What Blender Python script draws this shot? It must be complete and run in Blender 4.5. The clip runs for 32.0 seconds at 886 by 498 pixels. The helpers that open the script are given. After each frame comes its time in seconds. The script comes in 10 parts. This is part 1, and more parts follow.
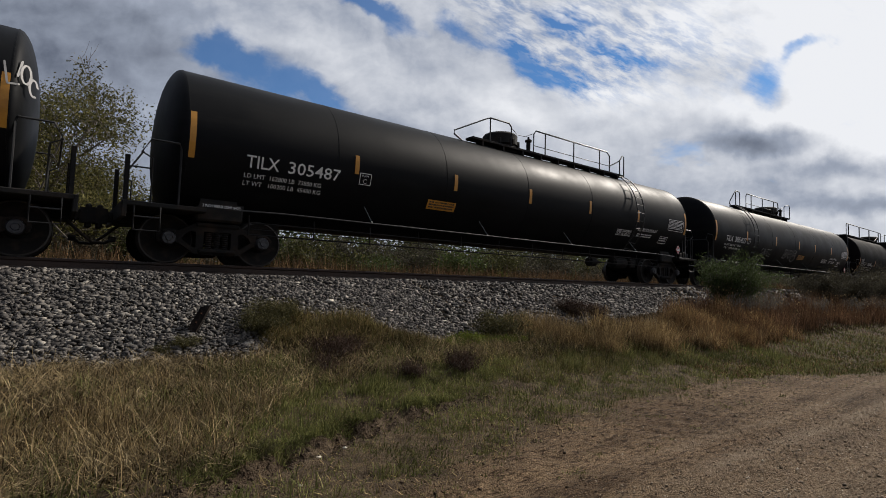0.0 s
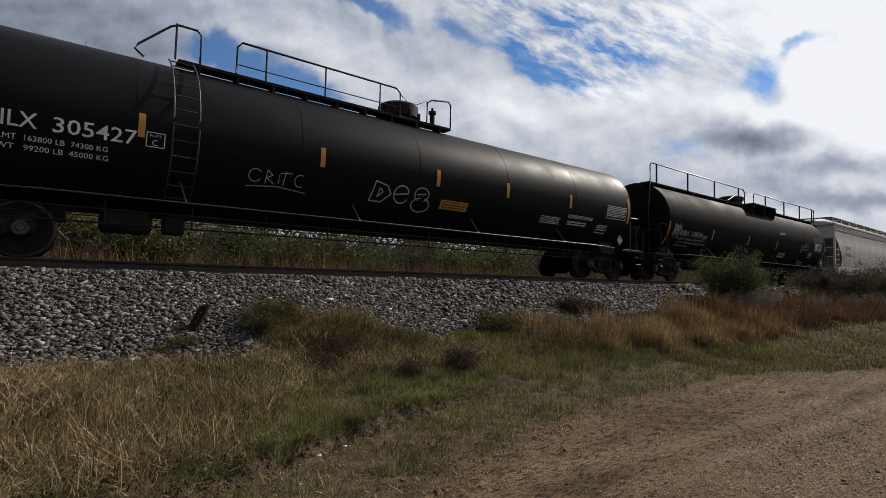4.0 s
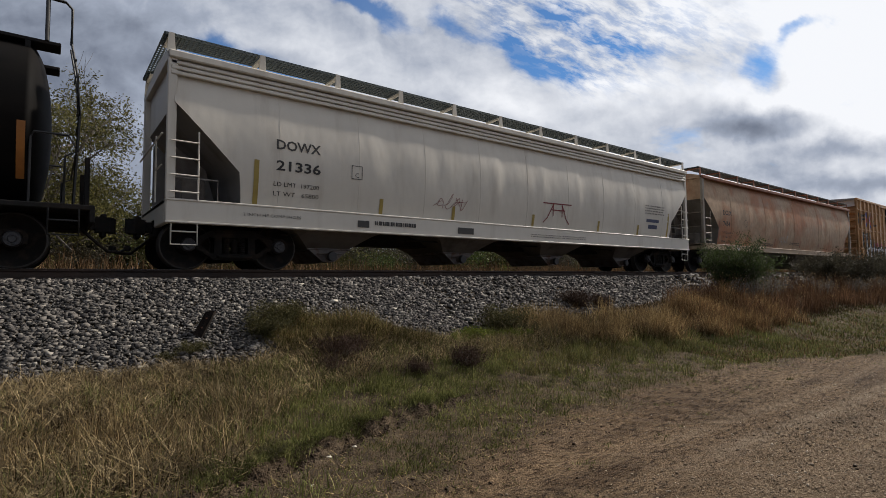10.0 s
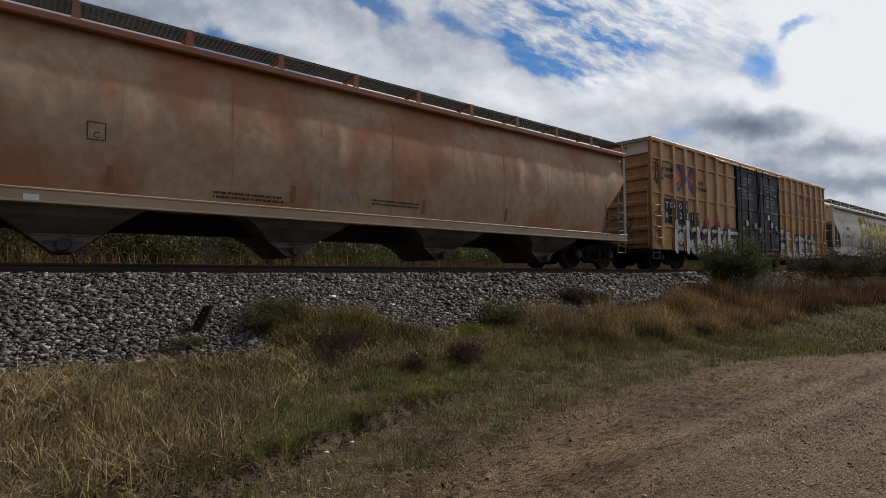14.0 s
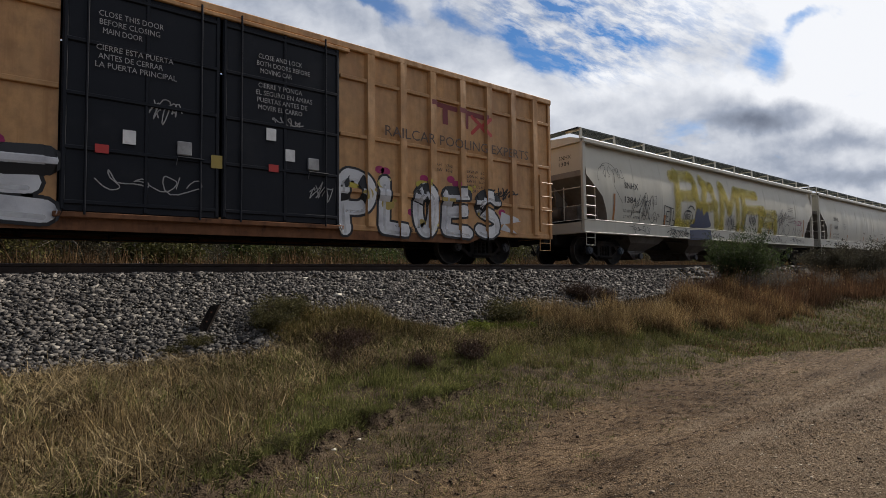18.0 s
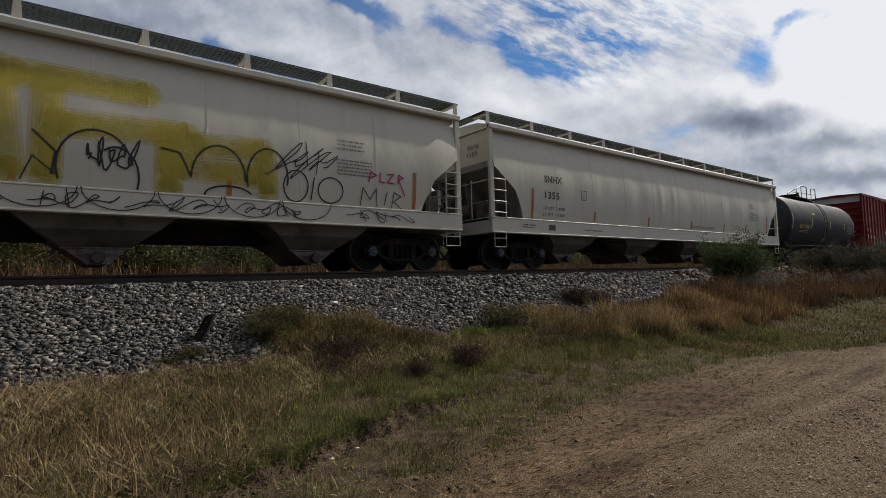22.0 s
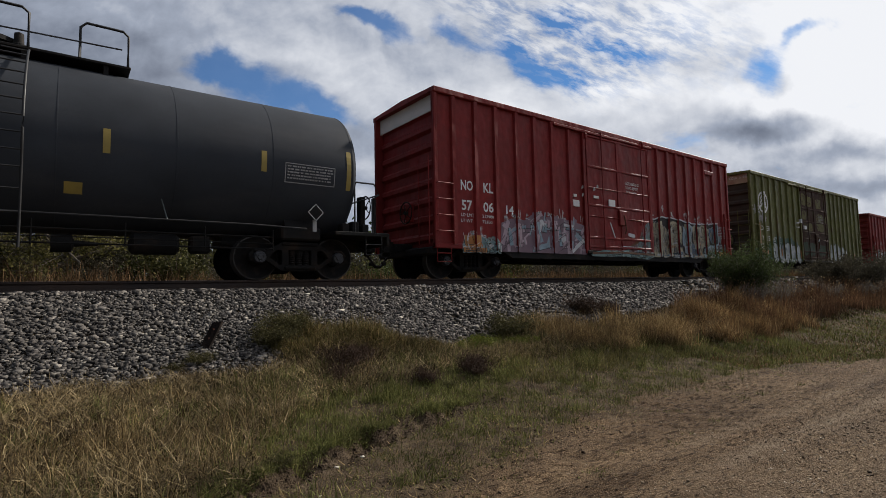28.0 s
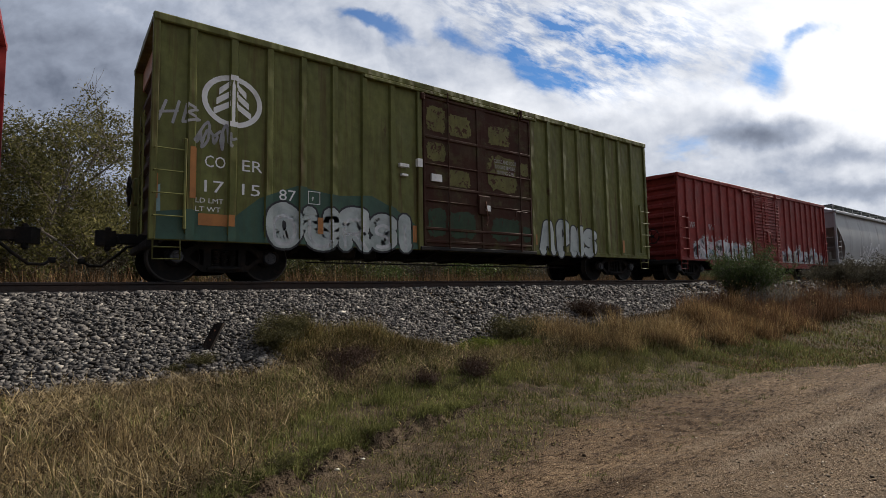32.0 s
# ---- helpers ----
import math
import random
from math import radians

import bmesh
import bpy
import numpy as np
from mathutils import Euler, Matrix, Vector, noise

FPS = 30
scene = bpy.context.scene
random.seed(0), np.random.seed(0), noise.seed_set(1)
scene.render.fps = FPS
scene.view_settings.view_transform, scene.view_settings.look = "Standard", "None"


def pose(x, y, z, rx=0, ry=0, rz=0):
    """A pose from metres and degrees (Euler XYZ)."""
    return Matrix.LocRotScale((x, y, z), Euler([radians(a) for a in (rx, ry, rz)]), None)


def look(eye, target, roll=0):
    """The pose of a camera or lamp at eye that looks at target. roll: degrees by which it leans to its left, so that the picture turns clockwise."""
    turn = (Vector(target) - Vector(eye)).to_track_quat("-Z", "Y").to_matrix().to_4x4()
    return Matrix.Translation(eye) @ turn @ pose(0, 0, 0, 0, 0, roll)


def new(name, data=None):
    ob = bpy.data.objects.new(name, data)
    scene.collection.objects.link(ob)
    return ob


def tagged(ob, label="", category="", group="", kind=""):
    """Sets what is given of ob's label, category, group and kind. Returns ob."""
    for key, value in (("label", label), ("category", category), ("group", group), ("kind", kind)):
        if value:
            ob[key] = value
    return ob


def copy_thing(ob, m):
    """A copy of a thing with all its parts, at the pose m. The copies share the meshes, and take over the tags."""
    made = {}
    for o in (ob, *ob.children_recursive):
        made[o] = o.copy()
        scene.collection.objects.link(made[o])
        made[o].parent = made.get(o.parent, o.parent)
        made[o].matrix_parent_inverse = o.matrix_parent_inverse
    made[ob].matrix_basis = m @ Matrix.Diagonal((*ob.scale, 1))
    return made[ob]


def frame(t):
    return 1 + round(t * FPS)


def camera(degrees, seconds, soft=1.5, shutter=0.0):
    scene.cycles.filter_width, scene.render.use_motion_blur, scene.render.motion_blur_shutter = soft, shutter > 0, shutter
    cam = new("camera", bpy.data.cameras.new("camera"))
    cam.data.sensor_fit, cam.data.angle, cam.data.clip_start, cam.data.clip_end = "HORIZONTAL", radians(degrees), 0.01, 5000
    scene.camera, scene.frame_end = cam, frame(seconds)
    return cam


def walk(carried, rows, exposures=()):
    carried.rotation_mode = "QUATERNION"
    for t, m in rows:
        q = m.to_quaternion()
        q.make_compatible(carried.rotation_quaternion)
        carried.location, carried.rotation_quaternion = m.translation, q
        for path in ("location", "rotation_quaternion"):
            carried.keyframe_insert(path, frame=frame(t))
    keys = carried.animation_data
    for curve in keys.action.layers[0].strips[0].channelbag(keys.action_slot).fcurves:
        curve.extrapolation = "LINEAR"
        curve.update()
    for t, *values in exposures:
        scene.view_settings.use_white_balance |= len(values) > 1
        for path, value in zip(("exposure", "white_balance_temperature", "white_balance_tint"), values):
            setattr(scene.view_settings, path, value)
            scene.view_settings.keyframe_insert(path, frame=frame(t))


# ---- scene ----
import collections

# ---- camera ----
cam = camera(81.43, 32.0, 0.6)
EYE = Vector((0.0, 0.0, 1.5))


def aim(yaw, pitch, roll):
    """Camera pose from its compass turn (from +y to +x), tilt and lean, in degrees."""
    a, b = radians(yaw), radians(pitch)
    way = Vector((math.sin(a) * math.cos(b), math.cos(a) * math.cos(b), math.sin(b)))
    return look(EYE, EYE + way, roll)


walk(cam, [
    (0, aim(37.59, 3.84, 1.64)),
    (0.5, aim(37.62, 3.83, 1.56)),
    (1, aim(37.66, 3.85, 1.50)),
    (1.5, aim(37.69, 3.85, 1.49)),
    (2, aim(37.65, 3.87, 1.48)),
    (2.5, aim(37.65, 3.77, 1.48)),
    (3, aim(37.61, 3.68, 1.52)),
    (3.5, aim(37.63, 3.67, 1.49)),
    (5.5, aim(37.71, 3.48, 0.77)),
    (6, aim(37.50, 3.47, 0.57)),
    (6.5, aim(37.43, 3.52, 0.19)),
    (7, aim(37.55, 3.52, -0.02)),
    (7.5, aim(37.55, 3.51, -0.21)),
    (8, aim(37.54, 3.46, -0.25)),
    (8.5, aim(37.42, 3.42, -0.34)),
    (9, aim(37.40, 3.36, -0.27)),
    (9.5, aim(37.35, 3.38, -0.36)),
    (10, aim(37.38, 3.41, -0.51)),
    (10.5, aim(37.33, 3.42, -0.54)),
    (11, aim(37.32, 3.28, -0.24)),
    (11.5, aim(37.52, 3.18, -0.06)),
    (12, aim(37.65, 3.05, 0.02)),
    (12.5, aim(37.60, 3.00, 0.05)),
    (13, aim(37.60, 2.99, -0.03)),
    (13.5, aim(37.57, 3.01, -0.15)),
    (14, aim(37.57, 3.00, -0.16)),
    (14.5, aim(37.49, 3.00, -0.18)),
    (16.5, aim(37.32, 2.90, -0.16)),
    (17, aim(37.26, 2.89, -0.24)),
    (17.5, aim(37.12, 2.81, -0.43)),
    (18, aim(36.98, 2.71, -0.64)),
    (18.5, aim(36.98, 2.69, -0.76)),
    (19, aim(37.05, 2.79, -0.86)),
    (19.5, aim(37.19, 2.87, -1.08)),
    (20, aim(37.34, 2.99, -1.25)),
    (20.5, aim(37.45, 3.09, -1.37)),
    (21, aim(37.53, 3.18, -1.49)),
    (21.5, aim(37.57, 3.23, -1.54)),
    (22, aim(37.52, 3.37, -1.56)),
    (22.5, aim(37.40, 3.58, -1.52)),
    (23, aim(37.14, 3.72, -1.39)),
    (23.5, aim(36.67, 3.91, -1.28)),
    (24, aim(36.56, 4.06, -1.28)),
    (24.5, aim(36.66, 4.18, -1.29)),
    (25, aim(36.72, 4.23, -1.19)),
    (25.5, aim(36.74, 4.25, -1.12)),
    (27.5, aim(36.73, 4.22, -1.10)),
    (28, aim(36.77, 4.32, -1.18)),
    (28.5, aim(36.79, 4.39, -1.19)),
    (29, aim(36.79, 4.37, -1.05)),
    (29.5, aim(36.77, 4.31, -0.96)),
    (30, aim(36.72, 4.31, -0.98)),
    (30.5, aim(36.74, 4.36, -1.00)),
    (31, aim(36.76, 4.47, -0.96)),
    (31.5, aim(36.74, 4.52, -0.96)),
    (32, aim(36.61, 4.57, -0.96)),
], exposures=[(0, -0.05, 6500, 12), (3, 0.0, 6500, 12), (6, 0.0, 6500, 12), (9, 0.15, 6500, 12), (11, -0.05, 6500, 12), (13, -0.1, 6500, 12), (15, -0.1, 6500, 12), (17, 0.0, 6500, 12), (19, 0.08, 6500, 12), (21, -0.06, 6500, 12), (23, -0.12, 6500, 12), (25, -0.15, 6500, 12), (28, 0.0, 6500, 12), (30, 0.15, 6500, 12), (31, 0.25, 6500, 12), (32, 0.2, 6500, 12)])

LONG = 0.9607      # lengthwise squeeze of the cars, fitted to the camera's view

# the train's way along the track: metres travelled after t seconds
def travelled(t):
    u = (t - 16) / 16
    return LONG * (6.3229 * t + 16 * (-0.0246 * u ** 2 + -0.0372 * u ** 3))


TRACK_Y, RAIL_Z = 11.60, 1.74
NEAR_RAIL = TRACK_Y - 0.75

# ---- world, sun ----
SUN_AZ, SUN_EL = radians(91.6), radians(38)      # turn from +y towards +x, and height


def build_world():
    w = bpy.data.worlds.new("sky")
    scene.world = w
    w.use_nodes = True
    nt = w.node_tree
    N, L = nt.nodes, nt.links
    N.clear()
    out = N.new("ShaderNodeOutputWorld")
    bg = N.new("ShaderNodeBackground")
    bg.inputs["Strength"].default_value = 0.1
    L.new(bg.outputs[0], out.inputs[0])
    sky = N.new("ShaderNodeTexSky")
    sky.sky_type = "NISHITA"
    sky.sun_disc = False
    sky.sun_elevation, sky.sun_rotation = SUN_EL, SUN_AZ
    sky.air_density, sky.dust_density, sky.ozone_density = 1.0, 0.4, 2.0
    geo = N.new("ShaderNodeTexCoord")
    way = geo.outputs["Generated"]

    def math_(op, a, b=None, c=None, clamp=False):
        n = N.new("ShaderNodeMath")
        n.operation, n.use_clamp = op, clamp
        for i, v in enumerate((a, b, c)):
            if v is None:
                continue
            if isinstance(v, (int, float)):
                n.inputs[i].default_value = v
            else:
                L.new(v, n.inputs[i])
        return n.outputs[0]

    def dot(v):
        n = N.new("ShaderNodeVectorMath")
        n.operation = "DOT_PRODUCT"
        L.new(way, n.inputs[0])
        n.inputs[1].default_value = v
        return n.outputs["Value"]

    # the sky ahead: tangent-plane coordinates round the camera's first aim, cloud patches fitted to its view
    m = aim(37.59, 3.84, 1.64).to_3x3()
    right, up, ahead = m @ Vector((1, 0, 0)), m @ Vector((0, 1, 0)), m @ Vector((0, 0, -1))
    depth = math_("MAXIMUM", dot(ahead), 0.12)
    uv = N.new("ShaderNodeCombineXYZ")
    L.new(math_("DIVIDE", dot(right), depth), uv.inputs[0])
    L.new(math_("DIVIDE", dot(up), depth), uv.inputs[1])
    # cloud-plane coordinates for the noise, so clouds shrink towards the horizon
    sep = N.new("ShaderNodeSeparateXYZ")
    L.new(way, sep.inputs[0])
    low = math_("ADD", math_("MAXIMUM", sep.outputs[2], 0.0), 0.22)
    plane = N.new("ShaderNodeCombineXYZ")
    L.new(math_("DIVIDE", sep.outputs[0], low), plane.inputs[0])
    L.new(math_("DIVIDE", sep.outputs[1], low), plane.inputs[1])

    def fbm(vec, scale, detail=6.0, rough=0.55, off=0.0, stretch=(1, 1, 1)):
        mp = N.new("ShaderNodeMapping")
        mp.inputs["Location"].default_value = (off, off * 0.7, 0)
        mp.inputs["Scale"].default_value = stretch
        L.new(vec, mp.inputs[0])
        n = N.new("ShaderNodeTexNoise")
        n.inputs["Scale"].default_value, n.inputs["Detail"].default_value = scale, detail
        n.inputs["Roughness"].default_value = rough
        L.new(mp.outputs[0], n.inputs["Vector"])
        return n.outputs[0], n.outputs[1]

    # ragged edges: the coordinates of the cloud patches are pushed about by noise
    def pushed(vec, scale, amount, off=0.0):
        push = N.new("ShaderNodeVectorMath")
        push.operation = "MULTIPLY_ADD"
        _, col = fbm(vec, scale, 5.0, 0.55, off)
        L.new(col, push.inputs[0])
        push.inputs[1].default_value = (amount, amount * 0.75, 0)
        back = N.new("ShaderNodeVectorMath")
        back.operation = "ADD"
        back.inputs[1].default_value = (-amount / 2, -amount * 0.375, 0)
        L.new(vec, back.inputs[0])
        L.new(back.outputs[0], push.inputs[2])
        return push.outputs[0]

    wavy = pushed(uv.outputs[0], 7.0, 0.15)

    def patch(u, v, a, b, turn=0.0, soft=0.0):
        mp = N.new("ShaderNodeMapping")
        mp.vector_type = "TEXTURE"
        mp.inputs["Location"].default_value = (u, v, 0)
        mp.inputs["Rotation"].default_value = (0, 0, radians(turn))
        mp.inputs["Scale"].default_value = (a, b, 1)
        L.new(wavy, mp.inputs[0])
        ln = N.new("ShaderNodeVectorMath")
        ln.operation = "LENGTH"
        L.new(mp.outputs[0], ln.inputs[0])
        return step(ln.outputs["Value"], 1.4, soft)

    def total(items):
        acc = None
        for x in items:
            acc = x if acc is None else math_("ADD", acc, x)
        return acc

    def step(v, a, b):
        r = N.new("ShaderNodeMapRange")
        r.interpolation_type = "SMOOTHSTEP"
        r.inputs["From Min"].default_value, r.inputs["From Max"].default_value = a, b
        L.new(v, r.inputs["Value"])
        return r.outputs[0]

    def moved(vec, du, dv):
        n = N.new("ShaderNodeVectorMath")
        n.operation = "ADD"
        n.inputs[1].default_value = (du, dv, 0)
        L.new(vec, n.inputs[0])
        return n.outputs[0]

    big, _ = fbm(plane.outputs[0], 1.1, 8.0, 0.58, 3.0)
    # heaped cloud: its density, and the same a little nearer the sun, whose difference is its lit side
    swirl = pushed(uv.outputs[0], 4.0, 0.10, 6.0)
    heap, _ = fbm(swirl, 6.0, 9.0, 0.58, 4.0, (1, 1.25, 1))
    heap_sun, _ = fbm(moved(swirl, 0.016, 0.020), 6.0, 4.0, 0.5, 4.0, (1, 1.25, 1))
    lit = math_("SUBTRACT", heap, heap_sun)
    # rippled high cloud, in rows that lean with the wind
    rows = N.new("ShaderNodeMapping")
    rows.inputs["Rotation"].default_value = (0, 0, radians(24))
    L.new(pushed(uv.outputs[0], 12.0, 0.03, 2.0), rows.inputs[0])
    ripple, _ = fbm(rows.outputs[0], 26.0, 6.0, 0.62, 2.0, (0.75, 2.2, 1))

    gaps = total([patch(0.616, 0.344, 0.057, 0.046, 20), patch(0.704, 0.383, 0.055, 0.020, 30), patch(-0.345, 0.350, 0.165, 0.055, -22), patch(-0.240, 0.297, 0.099, 0.037, -24), patch(-0.438, 0.383, 0.077, 0.024, -5), patch(-0.103, 0.460, 0.077, 0.029, -30), patch(-0.158, 0.482, 0.055, 0.018, -10), patch(0.133, 0.394, 0.077, 0.040, -30), patch(0.221, 0.344, 0.099, 0.037, -22), patch(0.248, 0.440, 0.077, 0.033, -35), patch(0.358, 0.361, 0.121, 0.033, -14), patch(0.018, 0.440, 0.066, 0.020, -30)])
    gaps = math_("MULTIPLY_ADD", math_("SUBTRACT", 0.5, heap), 1.7, math_("MULTIPLY", gaps, 1.25))
    gaps = math_("MULTIPLY_ADD", math_("SUBTRACT", 0.5, ripple), 0.8, gaps)
    veil = total([patch(0.369, 0.418, 0.252, 0.110, -14), patch(0.248, 0.363, 0.176, 0.066, -22), patch(0.127, 0.462, 0.176, 0.044, -20)])
    thin = math_("MULTIPLY", math_("MINIMUM", veil, 1.0), step(ripple, 0.60, 0.36))
    blue = math_("ADD", math_("MULTIPLY", step(gaps, 0.22, 1.45), 0.90), math_("MULTIPLY", thin, 0.50), clamp=True)
    blue = math_("MAXIMUM", blue, math_("MULTIPLY", step(big, 0.36, 0.28), 0.5), clamp=True)

    grey = total([
        math_("MULTIPLY", patch(0.643, 0.221, 0.132, 0.044, 8), 0.80),
        math_("MULTIPLY", patch(0.577, 0.196, 0.099, 0.024, 0), 0.45),
        math_("MULTIPLY", patch(0.764, 0.155, 0.143, 0.029, 4), 0.75),
        math_("MULTIPLY", patch(0.665, 0.105, 0.198, 0.024, 0), 0.50),
        math_("MULTIPLY", patch(0.830, 0.083, 0.198, 0.024, 0), 0.60),
        math_("MULTIPLY", patch(0.435, 0.122, 0.132, 0.029, 0), 0.25),
        math_("MULTIPLY", patch(-0.795, 0.418, 0.362, 0.121, 0), 0.40),
        math_("MULTIPLY", patch(-0.586, 0.352, 0.285, 0.066, -8), 0.30),
        math_("MULTIPLY", patch(-0.070, 0.210, 0.241, 0.055, -12), 0.22),
        math_("MULTIPLY", patch(-0.597, 0.462, 0.285, 0.033, -4), 0.20)])
    bright = total([
        math_("MULTIPLY", patch(0.830, 0.363, 0.209, 0.209, 0), 1.60),
        math_("MULTIPLY", patch(0.720, 0.259, 0.187, 0.044, -6), 0.70),
        math_("MULTIPLY", patch(0.413, 0.292, 0.187, 0.044, -4), 0.55),
        math_("MULTIPLY", patch(-0.389, 0.435, 0.187, 0.040, -8), 0.45),
        math_("MULTIPLY", patch(-0.158, 0.363, 0.143, 0.066, -32), 0.45),
        math_("MULTIPLY", patch(0.105, 0.286, 0.132, 0.044, -14), 0.30),
        math_("MULTIPLY", patch(0.501, 0.451, 0.154, 0.066, 0), 0.45)])
    # brightness of the cloud itself
    lum = math_("MULTIPLY_ADD", math_("SUBTRACT", big, 0.5), 0.40, 0.575)
    lum = math_("MULTIPLY_ADD", lit, 0.55, lum)
    lum = math_("MULTIPLY_ADD", math_("SUBTRACT", heap, 0.5), 0.28, lum)
    lum = math_("MULTIPLY_ADD", math_("MULTIPLY", math_("SUBTRACT", ripple, 0.5), math_("MINIMUM", veil, 1.0)), 0.5, lum)
    # cloud towards the sun is brighter; away from it, unseen behind the camera, duller to dim the car sides
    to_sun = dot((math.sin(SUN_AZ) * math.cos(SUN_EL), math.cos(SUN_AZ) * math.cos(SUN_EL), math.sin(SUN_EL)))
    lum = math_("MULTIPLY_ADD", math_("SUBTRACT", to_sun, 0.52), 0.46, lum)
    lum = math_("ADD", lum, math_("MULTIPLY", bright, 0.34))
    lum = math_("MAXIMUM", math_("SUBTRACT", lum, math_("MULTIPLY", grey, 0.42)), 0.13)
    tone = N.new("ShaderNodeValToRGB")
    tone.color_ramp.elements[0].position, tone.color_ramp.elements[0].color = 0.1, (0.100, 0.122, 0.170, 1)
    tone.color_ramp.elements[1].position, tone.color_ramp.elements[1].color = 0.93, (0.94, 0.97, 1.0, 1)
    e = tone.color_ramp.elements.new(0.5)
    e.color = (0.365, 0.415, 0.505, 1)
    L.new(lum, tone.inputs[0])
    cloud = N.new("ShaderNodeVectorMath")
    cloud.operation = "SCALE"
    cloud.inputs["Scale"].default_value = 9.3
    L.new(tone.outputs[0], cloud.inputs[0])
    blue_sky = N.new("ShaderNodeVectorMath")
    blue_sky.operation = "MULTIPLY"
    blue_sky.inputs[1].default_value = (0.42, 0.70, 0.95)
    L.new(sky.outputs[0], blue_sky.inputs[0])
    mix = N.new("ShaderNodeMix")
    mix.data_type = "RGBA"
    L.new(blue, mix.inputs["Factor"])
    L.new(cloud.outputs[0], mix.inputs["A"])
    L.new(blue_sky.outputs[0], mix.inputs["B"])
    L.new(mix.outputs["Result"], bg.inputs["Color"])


build_world()
sun = new("sun", bpy.data.lights.new("sun", "SUN"))
sun.data.energy, sun.data.angle, sun.data.color = 4.7, radians(1.5), (1.0, 0.93, 0.82)
sun.matrix_basis = look((0, 0, 60), Vector((0, 0, 60)) - Vector((
    math.sin(SUN_AZ) * math.cos(SUN_EL), math.cos(SUN_AZ) * math.cos(SUN_EL), math.sin(SUN_EL))))


# ---- materials ----
def surface(name, col, rough=0.6, metal=0.0, var=0.2, scale=2.0, fine=35.0, bump=0.15, second=None,
            second_at=(0.5, 0.65), second_scale=1.3, stretch=(1, 1, 1), rand=0.0, island=0.0, spec=0.4, grit=None, wave=0.0):
    """A painted, earthy or metal surface: a base colour that varies at two scales, a second colour in patches
    (stains, rust, dust; stretch makes streaks of them), fine relief, and a tint per object or per island."""
    mt = bpy.data.materials.new(name)
    mt.use_nodes = True
    nt = mt.node_tree
    N, L = nt.nodes, nt.links
    bsdf = N["Principled BSDF"]
    tc = N.new("ShaderNodeTexCoord")

    def noise_(sc, detail, off=0.0, st=(1, 1, 1)):
        mp = N.new("ShaderNodeMapping")
        mp.inputs["Location"].default_value = (off, off, off)
        mp.inputs["Scale"].default_value = st
        L.new(tc.outputs["Object"], mp.inputs[0])
        n = N.new("ShaderNodeTexNoise")
        n.inputs["Scale"].default_value, n.inputs["Detail"].default_value = sc, detail
        n.inputs["Roughness"].default_value = 0.6
        L.new(mp.outputs[0], n.inputs["Vector"])
        return n.outputs[0]

    def ranged(v, a, b, c, d):
        r = N.new("ShaderNodeMapRange")
        for k, x in zip(("From Min", "From Max", "To Min", "To Max"), (a, b, c, d)):
            r.inputs[k].default_value = x
        L.new(v, r.inputs["Value"])
        return r.outputs[0]

    def blend(f, a, b, how="MIX"):
        m = N.new("ShaderNodeMix")
        m.data_type, m.blend_type = "RGBA", how
        for key, v in (("Factor", f), ("A", a), ("B", b)):
            if isinstance(v, tuple):
                m.inputs[key].default_value = (*v[:3], 1)
            elif isinstance(v, float):
                m.inputs[key].default_value = v
            else:
                L.new(v, m.inputs[key])
        return m.outputs["Result"]

    big, small = noise_(scale, 5, 1.7), noise_(fine, 4, 5.1)
    c = blend(ranged(big, 0.3, 0.7, 0, 1), tuple(x * (1 - var) for x in col), tuple(min(1, x * (1 + var)) for x in col))
    if second:
        pt = noise_(second_scale, 6, 11.3, stretch)
        c = blend(ranged(pt, second_at[0], second_at[1], 0, 1), c, second)
    if grit:
        c = blend(ranged(small, 0.55, 0.7, 0, 0.8), c, grit)
    c = blend(ranged(small, 0.3, 0.7, 0, 1), c, blend(1.0, c, (1 - var * 0.7,) * 3, "MULTIPLY"))
    if rand or island:
        src = N.new("ShaderNodeObjectInfo").outputs["Random"] if rand else N.new("ShaderNodeNewGeometry").outputs["Random Per Island"]
        hsv = N.new("ShaderNodeHueSaturation")
        k = rand or island
        L.new(ranged(src, 0, 1, 1 - k, 1 + k), hsv.inputs["Value"])
        L.new(c, hsv.inputs["Color"])
        c = hsv.outputs[0]
    L.new(c, bsdf.inputs["Base Color"])
    L.new(ranged(big, 0.3, 0.7, max(0.03, rough - 0.1), min(1, rough + 0.1)), bsdf.inputs["Roughness"])
    bsdf.inputs["Metallic"].default_value = metal
    bsdf.inputs["Specular IOR Level"].default_value = spec
    if bump:
        b = N.new("ShaderNodeBump")
        b.inputs["Strength"].default_value, b.inputs["Distance"].default_value = bump, 0.02
        L.new(small, b.inputs["Height"])
        L.new(b.outputs[0], bsdf.inputs["Normal"])
        if wave:
            # dents and buckles of thin sheet
            d = N.new("ShaderNodeBump")
            d.inputs["Strength"].default_value, d.inputs["Distance"].default_value = wave, 0.12
            L.new(noise_(1.9, 2, 3.3, (1, 1, 0.55)), d.inputs["Height"])
            L.new(d.outputs[0], b.inputs["Normal"])
    return mt


